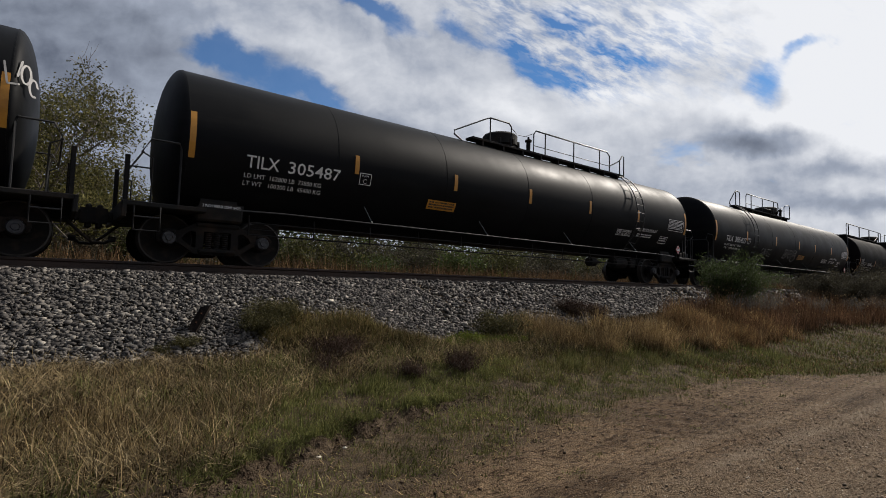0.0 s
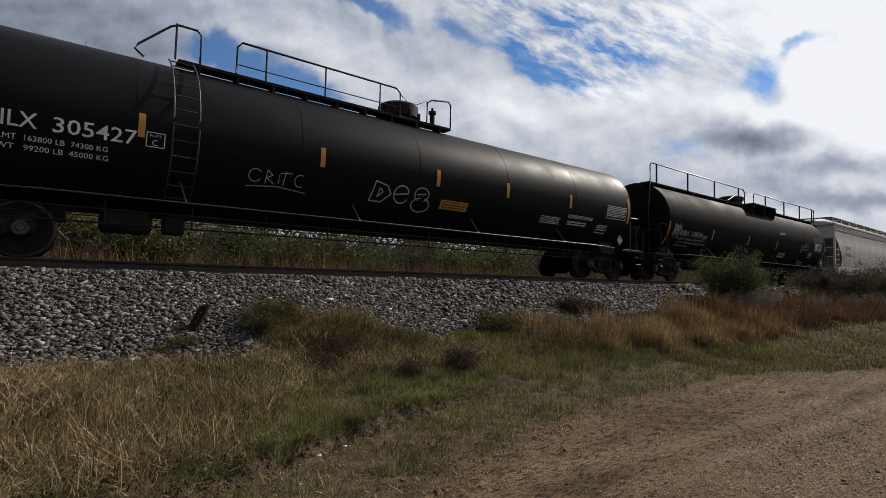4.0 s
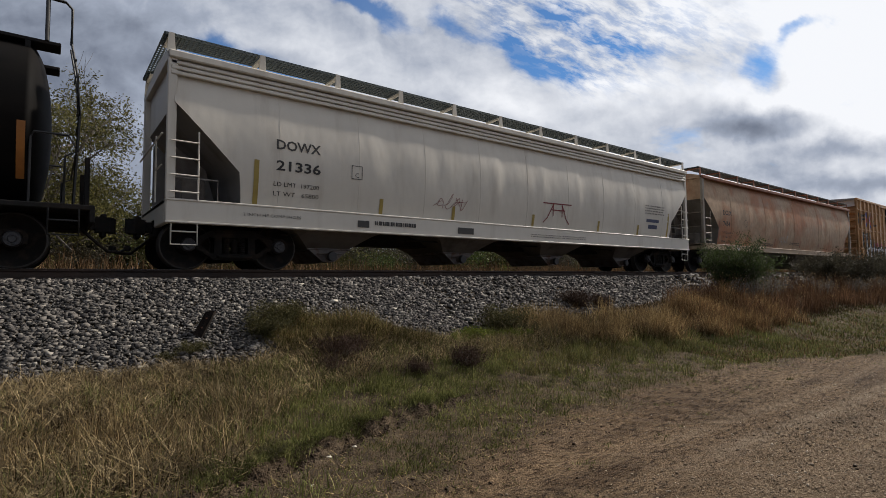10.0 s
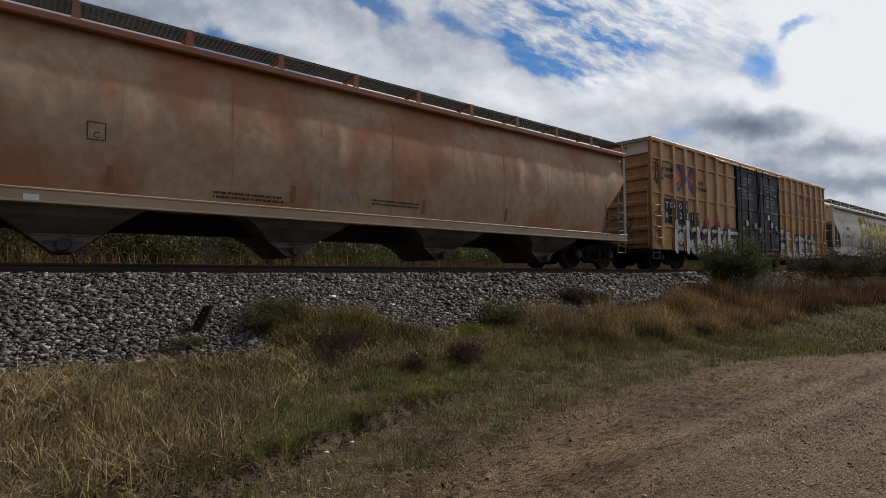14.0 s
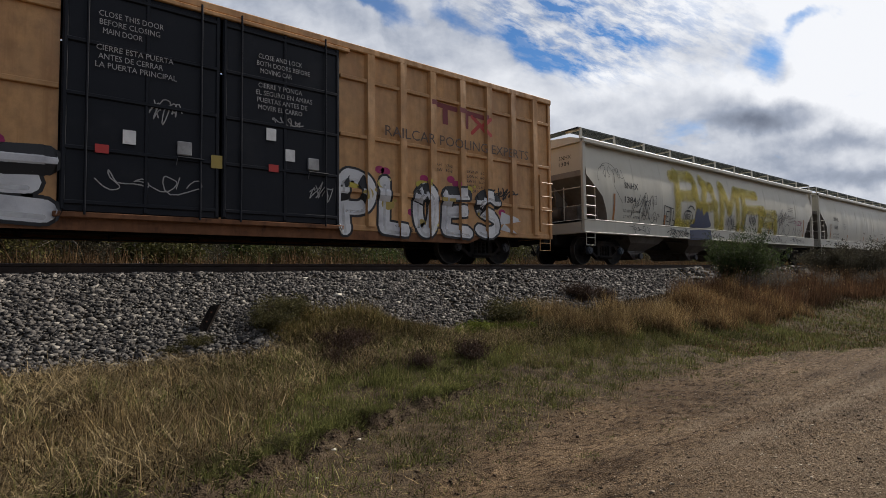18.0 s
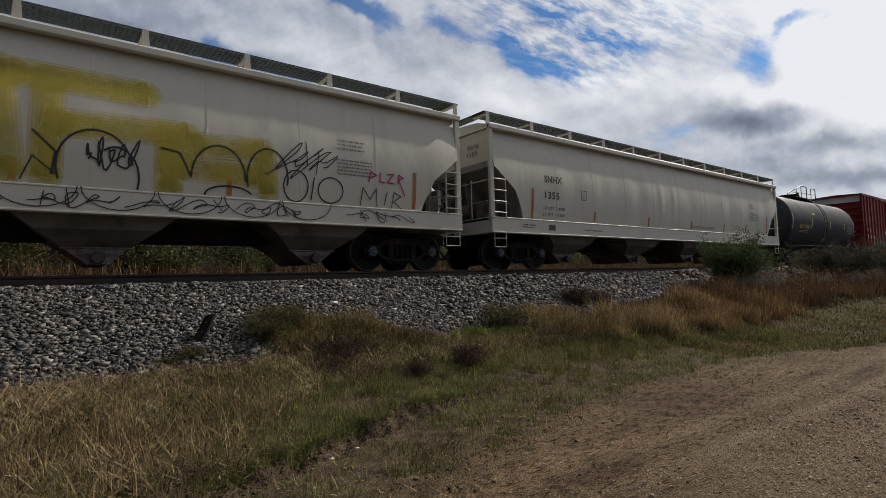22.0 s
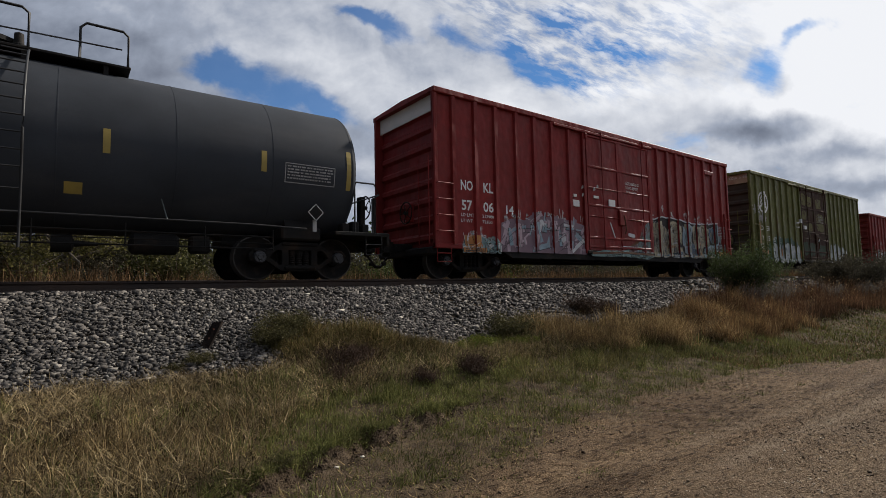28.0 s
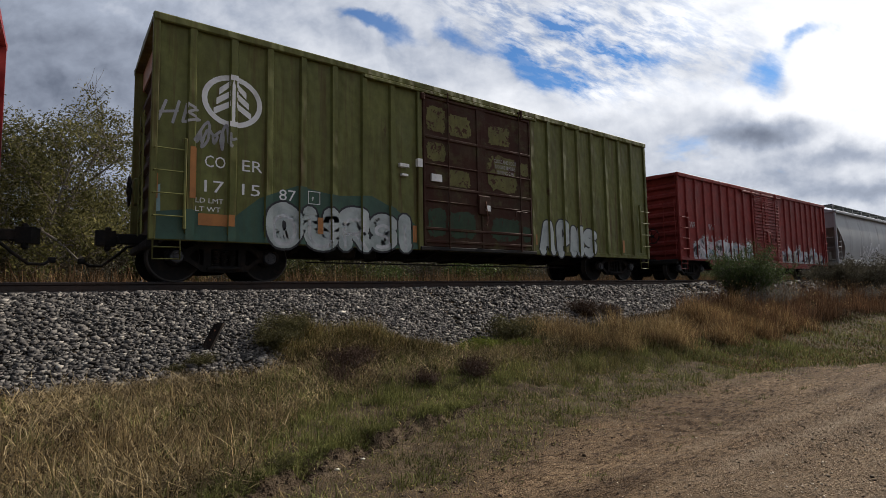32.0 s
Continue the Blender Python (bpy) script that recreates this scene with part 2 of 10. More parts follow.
def leafy(name, a, b, rough=0.6, through_=0.3):
    """Leaves and blades: each one its own tint between two colours, a little light coming through."""
    mt = bpy.data.materials.new(name)
    mt.use_nodes = True
    nt = mt.node_tree
    N, L = nt.nodes, nt.links
    bsdf = N["Principled BSDF"]
    isl = N.new("ShaderNodeNewGeometry")
    ramp = N.new("ShaderNodeValToRGB")
    ramp.color_ramp.elements[0].color, ramp.color_ramp.elements[1].color = (*a, 1), (*b, 1)
    mid = ramp.color_ramp.elements.new(0.62)
    mid.color = (*[p * 0.68 + q * 0.32 for p, q in zip(a, b)], 1)
    L.new(isl.outputs["Random Per Island"], ramp.inputs[0])
    tc = N.new("ShaderNodeTexCoord")
    n = N.new("ShaderNodeTexNoise")
    n.inputs["Scale"].default_value = 0.9
    L.new(tc.outputs["Object"], n.inputs["Vector"])
    hsv = N.new("ShaderNodeHueSaturation")
    r = N.new("ShaderNodeMapRange")
    for k, x in zip(("From Min", "From Max", "To Min", "To Max"), (0.3, 0.7, 0.65, 1.3)):
        r.inputs[k].default_value = x
    L.new(n.outputs[0], r.inputs["Value"])
    L.new(r.outputs[0], hsv.inputs["Value"])
    L.new(ramp.outputs[0], hsv.inputs["Color"])
    L.new(hsv.outputs[0], bsdf.inputs["Base Color"])
    bsdf.inputs["Roughness"].default_value = rough
    bsdf.inputs["Specular IOR Level"].default_value = 0.06
    tr = N.new("ShaderNodeBsdfTranslucent")
    L.new(hsv.outputs[0], tr.inputs["Color"])
    ms = N.new("ShaderNodeMixShader")
    ms.inputs[0].default_value = through_
    L.new(bsdf.outputs[0], ms.inputs[1])
    L.new(tr.outputs[0], ms.inputs[2])
    L.new(ms.outputs[0], N["Material Output"].inputs["Surface"])
    return mt


def weathered(name, col, streak, rust, rust_at=(0.60, 0.66), rust_scale=1.6, rust_stretch=(1, 1, 0.7), streaks=0.6, **k):
    """Old car paint: mottled, with runs of grime down the sheets and sharp-edged patches where rust has come through."""
    mt = surface(name, col, **k)
    N, L = mt.node_tree.nodes, mt.node_tree.links
    bsdf = N["Principled BSDF"]
    c = bsdf.inputs["Base Color"].links[0].from_socket
    tc = N.new("ShaderNodeTexCoord")

    def noise_(sc, st, off, rough=0.6):
        mp = N.new("ShaderNodeMapping")
        mp.inputs["Location"].default_value, mp.inputs["Scale"].default_value = (off, off, off), st
        L.new(tc.outputs["Object"], mp.inputs[0])
        n = N.new("ShaderNodeTexNoise")
        n.inputs["Scale"].default_value, n.inputs["Detail"].default_value, n.inputs["Roughness"].default_value = sc, 9.0, rough
        L.new(mp.outputs[0], n.inputs["Vector"])
        return n.outputs[0]

    def over(f, a, b, top):
        r = N.new("ShaderNodeMapRange")
        r.inputs["From Min"].default_value, r.inputs["From Max"].default_value, r.inputs["To Max"].default_value = a, b, top
        L.new(f, r.inputs["Value"])
        m = N.new("ShaderNodeMix")
        m.data_type = "RGBA"
        L.new(r.outputs[0], m.inputs["Factor"])
        return m
    m = over(noise_(6.0, (1, 1, 0.8), 3.1), 0.40, 0.66, 0.45)
    L.new(c, m.inputs["A"])
    m.inputs["B"].default_value = (*[x * 0.45 for x in col], 1)
    c = m.outputs["Result"]
    m = over(noise_(1.0, (7, 1, 0.35), 8.7, 0.7), 0.50, 0.70, streaks)
    L.new(c, m.inputs["A"])
    m.inputs["B"].default_value = (*streak, 1)
    c = m.outputs["Result"]
    m = over(noise_(rust_scale, rust_stretch, 5.5, 0.72), rust_at[0], rust_at[1], 0.95)
    L.new(c, m.inputs["A"])
    m.inputs["B"].default_value = (*rust, 1)
    L.new(m.outputs["Result"], bsdf.inputs["Base Color"])
    return mt


M_TANK = surface("tank_black", (0.0062, 0.0066, 0.0074), 0.50, 0, 0.3, 0.7, 60, 0.03, (0.012, 0.0118, 0.0115), (0.5, 0.78), 1.1, (0.5, 0.5, 3), spec=0.075)
M_TANK_OLD = surface("tank_dusty_black", (0.0055, 0.0051, 0.0049), 0.66, 0, 0.3, 0.9, 60, 0.05, (0.010, 0.0085, 0.0075), (0.45, 0.7), 0.8, (0.6, 0.6, 2), spec=0.04)
M_TANK_GREY = surface("tank_dark_grey", (0.044, 0.049, 0.057), 0.68, 0, 0.25, 0.7, 60, 0.04, (0.06, 0.062, 0.068), (0.5, 0.75), 1.0, (0.5, 0.5, 2), spec=0.10)
M_UNDER = surface("underframe_black", (0.011, 0.0105, 0.010), 0.8, 0, 0.35, 3, 40, 0.3, (0.034, 0.024, 0.017), (0.5, 0.72), 2.5, spec=0.25)
M_TRUCK = surface("truck_steel", (0.010, 0.0088, 0.008), 0.85, 0, 0.35, 4, 45, 0.4, (0.034, 0.022, 0.015), (0.48, 0.7), 3.0, spec=0.2)
M_WHEEL = surface("wheel_steel", (0.009, 0.008, 0.0072), 0.8, 0.0, 0.35, 5, 50, 0.3, (0.035, 0.024, 0.017), (0.5, 0.7), 4.0, spec=0.2)
M_TREAD = surface("worn_tread", (0.060, 0.055, 0.05), 0.55, 0.6, 0.2, 6, 50, 0.05)
M_CAP = surface("bearing_cap", (0.045, 0.045, 0.048), 0.55, 0.2, 0.3, 8, 60, 0.2)
M_CAP_BLUE = surface("bearing_cap_blue", (0.05, 0.065, 0.085), 0.5, 0.2, 0.3, 8, 60, 0.2)
M_STEEL = surface("black_rail", (0.018, 0.018, 0.018), 0.5, 0.0, 0.3, 6, 50, 0.1)
M_RAIL = surface("rusty_rail", (0.055, 0.034, 0.024), 0.75, 0.1, 0.3, 3, 60, 0.3, (0.03, 0.022, 0.018), (0.45, 0.65), 2.0, (0.3, 1, 1))
M_RAILTOP = surface("rail_head", (0.3, 0.29, 0.28), 0.3, 0.9, 0.15, 3, 60, 0.03)
M_TIE = surface("creosote_timber", (0.06, 0.045, 0.034), 0.9, 0, 0.35, 2, 30, 0.5, stretch=(6, 1, 1), rand=0.25)
M_ORANGE = surface("reflector_orange", (0.48, 0.22, 0.025), 0.4, 0, 0.12, 3, 60, 0.03, (0.30, 0.13, 0.02), (0.55, 0.8), 2)
M_ORANGE_OLD = surface("reflector_rust", (0.36, 0.14, 0.03), 0.5, 0, 0.2, 3, 60, 0.03)
M_YELLOW = surface("reflector_yellow", (0.45, 0.32, 0.04), 0.4, 0, 0.15, 3, 60, 0.03)
M_YELLOW_OLD = surface("reflector_ochre", (0.34, 0.25, 0.06), 0.5, 0, 0.15, 3, 60, 0.03)
M_WHITE = surface("white_lettering", (0.72, 0.71, 0.69), 0.6, 0, 0.12, 4, 60, 0.02, (0.45, 0.43, 0.41), (0.55, 0.8), 3)
M_GREYW = surface("faded_lettering", (0.36, 0.35, 0.34), 0.65, 0, 0.25, 4, 60, 0.02)
M_DARKTXT = surface("dark_lettering", (0.035, 0.033, 0.032), 0.6, 0, 0.2, 4, 60, 0.02)
M_RED = surface("placard_red", (0.40, 0.03, 0.03), 0.5, 0, 0.15, 4, 60, 0.02)
M_HOP_WHITE = surface("hopper_white", (0.61, 0.57, 0.495), 0.5, 0, 0.07, 0.6, 50, 0.03, (0.50, 0.455, 0.385), (0.54, 0.76), 1.2, (2.0, 1, 0.28), spec=0.3, wave=0.12)
M_HOP_GREY = surface("hopper_warm_grey", (0.505, 0.482, 0.405), 0.5, 0, 0.06, 0.6, 50, 0.03, (0.45, 0.425, 0.345), (0.54, 0.78), 1.1, (2.2, 1, 0.25), spec=0.3, wave=0.10)
M_HOP_TAN = weathered("hopper_tan", (0.45, 0.315, 0.205), (0.34, 0.175, 0.095), (0.33, 0.145, 0.075), (0.58, 0.80), 0.9, (1, 1, 1.0), streaks=0.12, rough=0.6, var=0.12, scale=0.5, fine=50, bump=0.04, second=(0.39, 0.170, 0.084), second_at=(0.44, 0.58), second_scale=0.55, spec=0.2, wave=0.12)
M_HOP_COOL = surface("hopper_cool_grey", (0.30, 0.31, 0.31), 0.55, 0, 0.1, 0.6, 50, 0.04, (0.2, 0.19, 0.18), (0.5, 0.75), 0.8, (1.5, 1, 0.3))
# hopper paint with the shade darkened in, for slope sheets; also small writing
M_HOP_SHADE = surface("hopper_shade_grey", (0.22, 0.205, 0.185), 0.7, 0, 0.15, 1.5, 40, 0.1, (0.12, 0.09, 0.07), (0.5, 0.75), 1.5, (1, 1, 0.5))
M_TAN_SILL = surface("tan_sill", (0.40, 0.29, 0.19), 0.6, 0, 0.12, 1.0, 50, 0.04, (0.24, 0.13, 0.08), (0.55, 0.75), 1.0)
M_TAN_POST = surface("grey_tan_post", (0.30, 0.265, 0.215), 0.6, 0, 0.15, 1.0, 50, 0.04, (0.19, 0.12, 0.08), (0.55, 0.75), 2.0)
M_TAN_RED = surface("red_brown_chord", (0.27, 0.11, 0.065), 0.6, 0, 0.15, 1.0, 50, 0.04)
M_BAY = surface("outlet_bay_brown", (0.13, 0.112, 0.095), 0.8, 0, 0.25, 1.5, 40, 0.15, (0.055, 0.045, 0.037), (0.48, 0.7), 1.6)
M_GRATE = surface("galvanised_grating", (0.105, 0.122, 0.118), 0.6, 0.4, 0.2, 4, 50, 0.1)
M_BOX_YEL = weathered("boxcar_yellow", (0.52, 0.285, 0.115), (0.30, 0.145, 0.045), (0.16, 0.075, 0.035), (0.66, 0.72), 2.2, rough=0.55, var=0.12, scale=0.8, fine=50, bump=0.06, second=(0.40, 0.205, 0.085), second_at=(0.48, 0.68), second_scale=1.4, stretch=(1.6, 1, 0.5), spec=0.45, wave=0.32)
M_BOX_RED = weathered("boxcar_red", (0.235, 0.026, 0.024), (0.135, 0.022, 0.017), (0.075, 0.024, 0.016), (0.66, 0.74), 2.0, streaks=0.45, rough=0.52, var=0.14, scale=0.8, fine=50, bump=0.06, second=(0.185, 0.025, 0.021), second_at=(0.48, 0.68), second_scale=1.2, stretch=(1.6, 1, 0.5), spec=0.15, wave=0.5)
M_BOX_RED2 = weathered("boxcar_bright_red", (0.235, 0.038, 0.032), (0.11, 0.026, 0.022), (0.075, 0.030, 0.022), (0.62, 0.70), 2.0, rough=0.6, var=0.12, scale=0.8, fine=50, bump=0.06, second=(0.17, 0.030, 0.026), second_at=(0.46, 0.66), second_scale=1.2, spec=0.12, wave=0.3)
M_BOX_GRN = weathered("boxcar_green", (0.145, 0.150, 0.048), (0.080, 0.046, 0.019), (0.055, 0.026, 0.014), (0.62, 0.72), 1.7, (1.5, 1, 0.5), streaks=0.8, rough=0.55, var=0.16, scale=0.8, fine=50, bump=0.06, second=(0.11, 0.108, 0.034), second_at=(0.48, 0.66), second_scale=1.3, stretch=(2, 1, 0.5), spec=0.14, wave=0.9)
M_GRN_DOOR = weathered("rusty_green_door", (0.066, 0.040, 0.024), (0.034, 0.016, 0.011), (0.044, 0.018, 0.012), (0.43, 0.55), 2.2, (0.8, 1, 1.2), rough=0.75, var=0.25, scale=1.2, fine=50, bump=0.08, second=(0.085, 0.072, 0.030), second_at=(0.52, 0.62), second_scale=1.6, spec=0.12, wave=0.3)
M_DOOR_OLIVE = weathered("chipped_olive_paint", (0.150, 0.138, 0.050), (0.06, 0.026, 0.016), (0.055, 0.022, 0.015), (0.54, 0.57), 4.5, (1.0, 1, 0.8), streaks=0.3, rough=0.65, var=0.15, scale=1.0, fine=50, bump=0.05, second=(0.13, 0.12, 0.045), second_at=(0.5, 0.66), second_scale=1.5, spec=0.12)
M_DOOR_GREEN = weathered("chipped_green_paint", (0.032, 0.058, 0.032), (0.05, 0.024, 0.016), (0.05, 0.022, 0.015), (0.57, 0.60), 4.0, (1.0, 1, 0.8), streaks=0.3, rough=0.6, var=0.15, scale=1.0, fine=50, bump=0.05, second=(0.030, 0.055, 0.034), second_at=(0.5, 0.66), second_scale=1.5, spec=0.15)
M_BLK_DOOR = surface("blue_black_door", (0.0085, 0.010, 0.0145), 0.5, 0, 0.2, 1.0, 50, 0.06, (0.022, 0.022, 0.025), (0.55, 0.8), 1.2, spec=0.2, wave=0.15)
M_ROOF = surface("galvanised_roof", (0.30, 0.30, 0.29), 0.5, 0.5, 0.15, 1.2, 40, 0.08, (0.2, 0.14, 0.1), (0.55, 0.75), 1.4)
M_CREAM = surface("cream_end_panel", (0.72, 0.69, 0.63), 0.6, 0, 0.12, 1.0, 40, 0.05)
# dark brown that paints shade onto the green boxcar's ends
M_END_SHADED = surface("shaded_end", (0.055, 0.042, 0.028), 0.8, 0, 0.25, 1.5, 40, 0.1, (0.03, 0.024, 0.018), (0.5, 0.7), 1.2)
M_SILL_RUST = weathered("rusty_sill", (0.20, 0.095, 0.05), (0.09, 0.045, 0.028), (0.06, 0.03, 0.02), (0.52, 0.66), 2.0, rough=0.8, var=0.2, scale=1.5, fine=40, bump=0.15, spec=0.1)
M_RUSTY = surface("rust_brown", (0.13, 0.055, 0.03), 0.85, 0, 0.3, 2.5, 40, 0.3)
M_G_WHITE = surface("spray_white", (0.60, 0.60, 0.61), 0.55, 0, 0.16, 1.5, 60, 0.02, (0.36, 0.35, 0.38), (0.48, 0.72), 1.9)
M_G_SILVER = surface("spray_silver", (0.40, 0.43, 0.41), 0.5, 0.1, 0.2, 1.6, 60, 0.02, (0.26, 0.30, 0.28), (0.46, 0.68), 2.4)
M_G_DKTEAL = weathered("spray_dark_teal", (0.035, 0.085, 0.055), (0.05, 0.07, 0.03), (0.06, 0.06, 0.02), (0.60, 0.70), 1.7, rough=0.6, var=0.2, scale=1.5, fine=60, bump=0.02)
M_G_BLACK = surface("spray_black", (0.018, 0.018, 0.02), 0.6, 0, 0.2, 3, 60, 0.02)
M_G_PINK = surface("spray_magenta", (0.33, 0.02, 0.11), 0.6, 0, 0.2, 3, 60, 0.02)
M_G_YEL = surface("spray_yellow", (0.47, 0.385, 0.055), 0.6, 0, 0.12, 1.2, 60, 0.02, (0.52, 0.46, 0.24), (0.45, 0.7), 0.9)
M_G_NAVY = surface("spray_navy", (0.055, 0.065, 0.12), 0.6, 0, 0.2, 2, 60, 0.02)
M_G_MAUVE = surface("spray_mauve", (0.48, 0.36, 0.40), 0.6, 0, 0.2, 1.2, 60, 0.02, (0.20, 0.13, 0.16), (0.48, 0.7), 1.4)
M_G_TEAL = surface("spray_teal", (0.20, 0.30, 0.30), 0.6, 0, 0.2, 1.5, 60, 0.02, (0.1, 0.16, 0.18), (0.5, 0.7), 1.5)
M_G_OLIVE = surface("spray_olive_sand", (0.25, 0.225, 0.14), 0.6, 0, 0.3, 3.0, 60, 0.02, (0.16, 0.14, 0.09), (0.45, 0.65), 3.0)
M_G_TAN = surface("spray_sand", (0.43, 0.37, 0.24), 0.6, 0, 0.2, 1.5, 60, 0.02)
M_G_SKY = surface("spray_grey_blue", (0.27, 0.37, 0.43), 0.6, 0, 0.25, 2.0, 60, 0.02, (0.30, 0.34, 0.36), (0.5, 0.7), 2.0)
M_G_PLUM = surface("spray_plum", (0.20, 0.13, 0.16), 0.6, 0, 0.25, 2.0, 60, 0.02, (0.21, 0.14, 0.17), (0.5, 0.7), 2.0)
M_BOX_TAN = surface("spray_apricot", (0.50, 0.32, 0.17), 0.6, 0, 0.15, 3, 60, 0.02)


def faded(name, col, cover=0.42):
    """Old spray paint: thin, uneven, the car's own paint showing through."""
    mt = surface(name, col, 0.6, 0, 0.12, 1.2, 60, 0.02)
    N, L = mt.node_tree.nodes, mt.node_tree.links
    tc = N.new("ShaderNodeTexCoord")
    ns = N.new("ShaderNodeTexNoise")
    ns.inputs["Scale"].default_value, ns.inputs["Detail"].default_value = 2.2, 8.0
    L.new(tc.outputs["Object"], ns.inputs["Vector"])
    r = N.new("ShaderNodeMapRange")
    for k, x in zip(("From Min", "From Max", "To Min", "To Max"), (0.3, 0.65, cover * 0.4, cover * 1.4)):
        r.inputs[k].default_value = x
    L.new(ns.outputs[0], r.inputs["Value"])
    mx, tr = N.new("ShaderNodeMixShader"), N.new("ShaderNodeBsdfTransparent")
    L.new(r.outputs[0], mx.inputs[0])
    L.new(tr.outputs[0], mx.inputs[1])
    L.new(N["Principled BSDF"].outputs[0], mx.inputs[2])
    L.new(mx.outputs[0], N["Material Output"].inputs["Surface"])
    return mt


M_G_MIST = faded("spray_mist_white", (0.70, 0.70, 0.70), 0.55)
M_G_FADE = faded("faded_spray_yellow", (0.60, 0.49, 0.075), 0.30)
M_GATE = surface("worn_gate_steel", (0.17, 0.155, 0.15), 0.6, 0.2, 0.3, 5, 50, 0.1, (0.10, 0.05, 0.03), (0.45, 0.65), 5.0)
M_G_PITCH = surface("spray_brown_black", (0.016, 0.013, 0.011), 0.6, 0, 0.3, 4, 60, 0.02, spec=0.2)
M_G_STEEL = surface("spray_steel_blue", (0.07, 0.13, 0.19), 0.6, 0, 0.3, 5, 60, 0.02)
M_G_HALO = faded("spray_halo_white", (0.62, 0.66, 0.66), 0.26)
M_G_TEALMIST = faded("spray_mist_teal", (0.24, 0.34, 0.33), 0.5)
M_BLUE = surface("logo_blue", (0.03, 0.06, 0.30), 0.5, 0, 0.1, 3, 60, 0.02)
M_LRED = surface("logo_red", (0.42, 0.035, 0.03), 0.5, 0, 0.1, 3, 60, 0.02)
M_BROWNTXT = surface("brown_lettering", (0.055, 0.028, 0.02), 0.55, 0, 0.2, 3, 60, 0.02)
M_MAROON = surface("logo_maroon", (0.17, 0.02, 0.025), 0.5, 0, 0.1, 3, 60, 0.02)
def broken_stone(name, stops):
    """Crushed stone: each piece its own shade, from dark trap rock to pale limestone, with dusty faces."""
    mt = surface(name, (0.1, 0.1, 0.1), 0.85, 0, 0.25, 8, 60, 0.35, spec=0.25)
    N, L = mt.node_tree.nodes, mt.node_tree.links
    bsdf = N["Principled BSDF"]
    old = bsdf.inputs["Base Color"].links[0].from_socket
    ramp = N.new("ShaderNodeValToRGB")
    while len(ramp.color_ramp.elements) < len(stops):
        ramp.color_ramp.elements.new(0.5)
    for e, (p, c) in zip(ramp.color_ramp.elements, stops):
        e.position, e.color = p, (*c, 1)
    L.new(N.new("ShaderNodeNewGeometry").outputs["Random Per Island"], ramp.inputs[0])
    mul = N.new("ShaderNodeMix")
    mul.data_type, mul.blend_type = "RGBA", "MULTIPLY"
    mul.inputs["Factor"].default_value = 1.0
    up = N.new("ShaderNodeVectorMath")
    up.operation = "SCALE"
    up.inputs["Scale"].default_value = 10.0
    L.new(old, up.inputs[0])
    L.new(ramp.outputs[0], mul.inputs["A"])
    L.new(up.outputs[0], mul.inputs["B"])
    L.new(mul.outputs["Result"], bsdf.inputs["Base Color"])
    return mt


M_STONE = broken_stone("ballast_stone", [(0.0, (0.034, 0.031, 0.029)), (0.42, (0.076, 0.069, 0.064)), (0.78, (0.138, 0.124, 0.111)), (0.94, (0.22, 0.20, 0.175)), (1.0, (0.35, 0.32, 0.275))])
M_SOIL = surface("dark_soil", (0.062, 0.043, 0.029), 0.95, 0, 0.35, 6, 40, 0.6, (0.10, 0.073, 0.05), (0.5, 0.7), 4.0, island=0.4, spec=0.1)
M_PEBBLE = broken_stone("road_pebble", [(0.0, (0.07, 0.047, 0.030)), (0.4, (0.15, 0.108, 0.070)), (0.78, (0.25, 0.192, 0.132)), (1.0, (0.48, 0.40, 0.30))])
M_BARK = surface("bark", (0.13, 0.11, 0.09), 0.9, 0, 0.3, 6, 40, 0.5)
M_BOARD = surface("weathered_board", (0.014, 0.0105, 0.009), 0.9, 0, 0.3, 3, 40, 0.4, (0.05, 0.036, 0.028), (0.5, 0.7), 3.0, (1, 1, 0.2), spec=0.1)


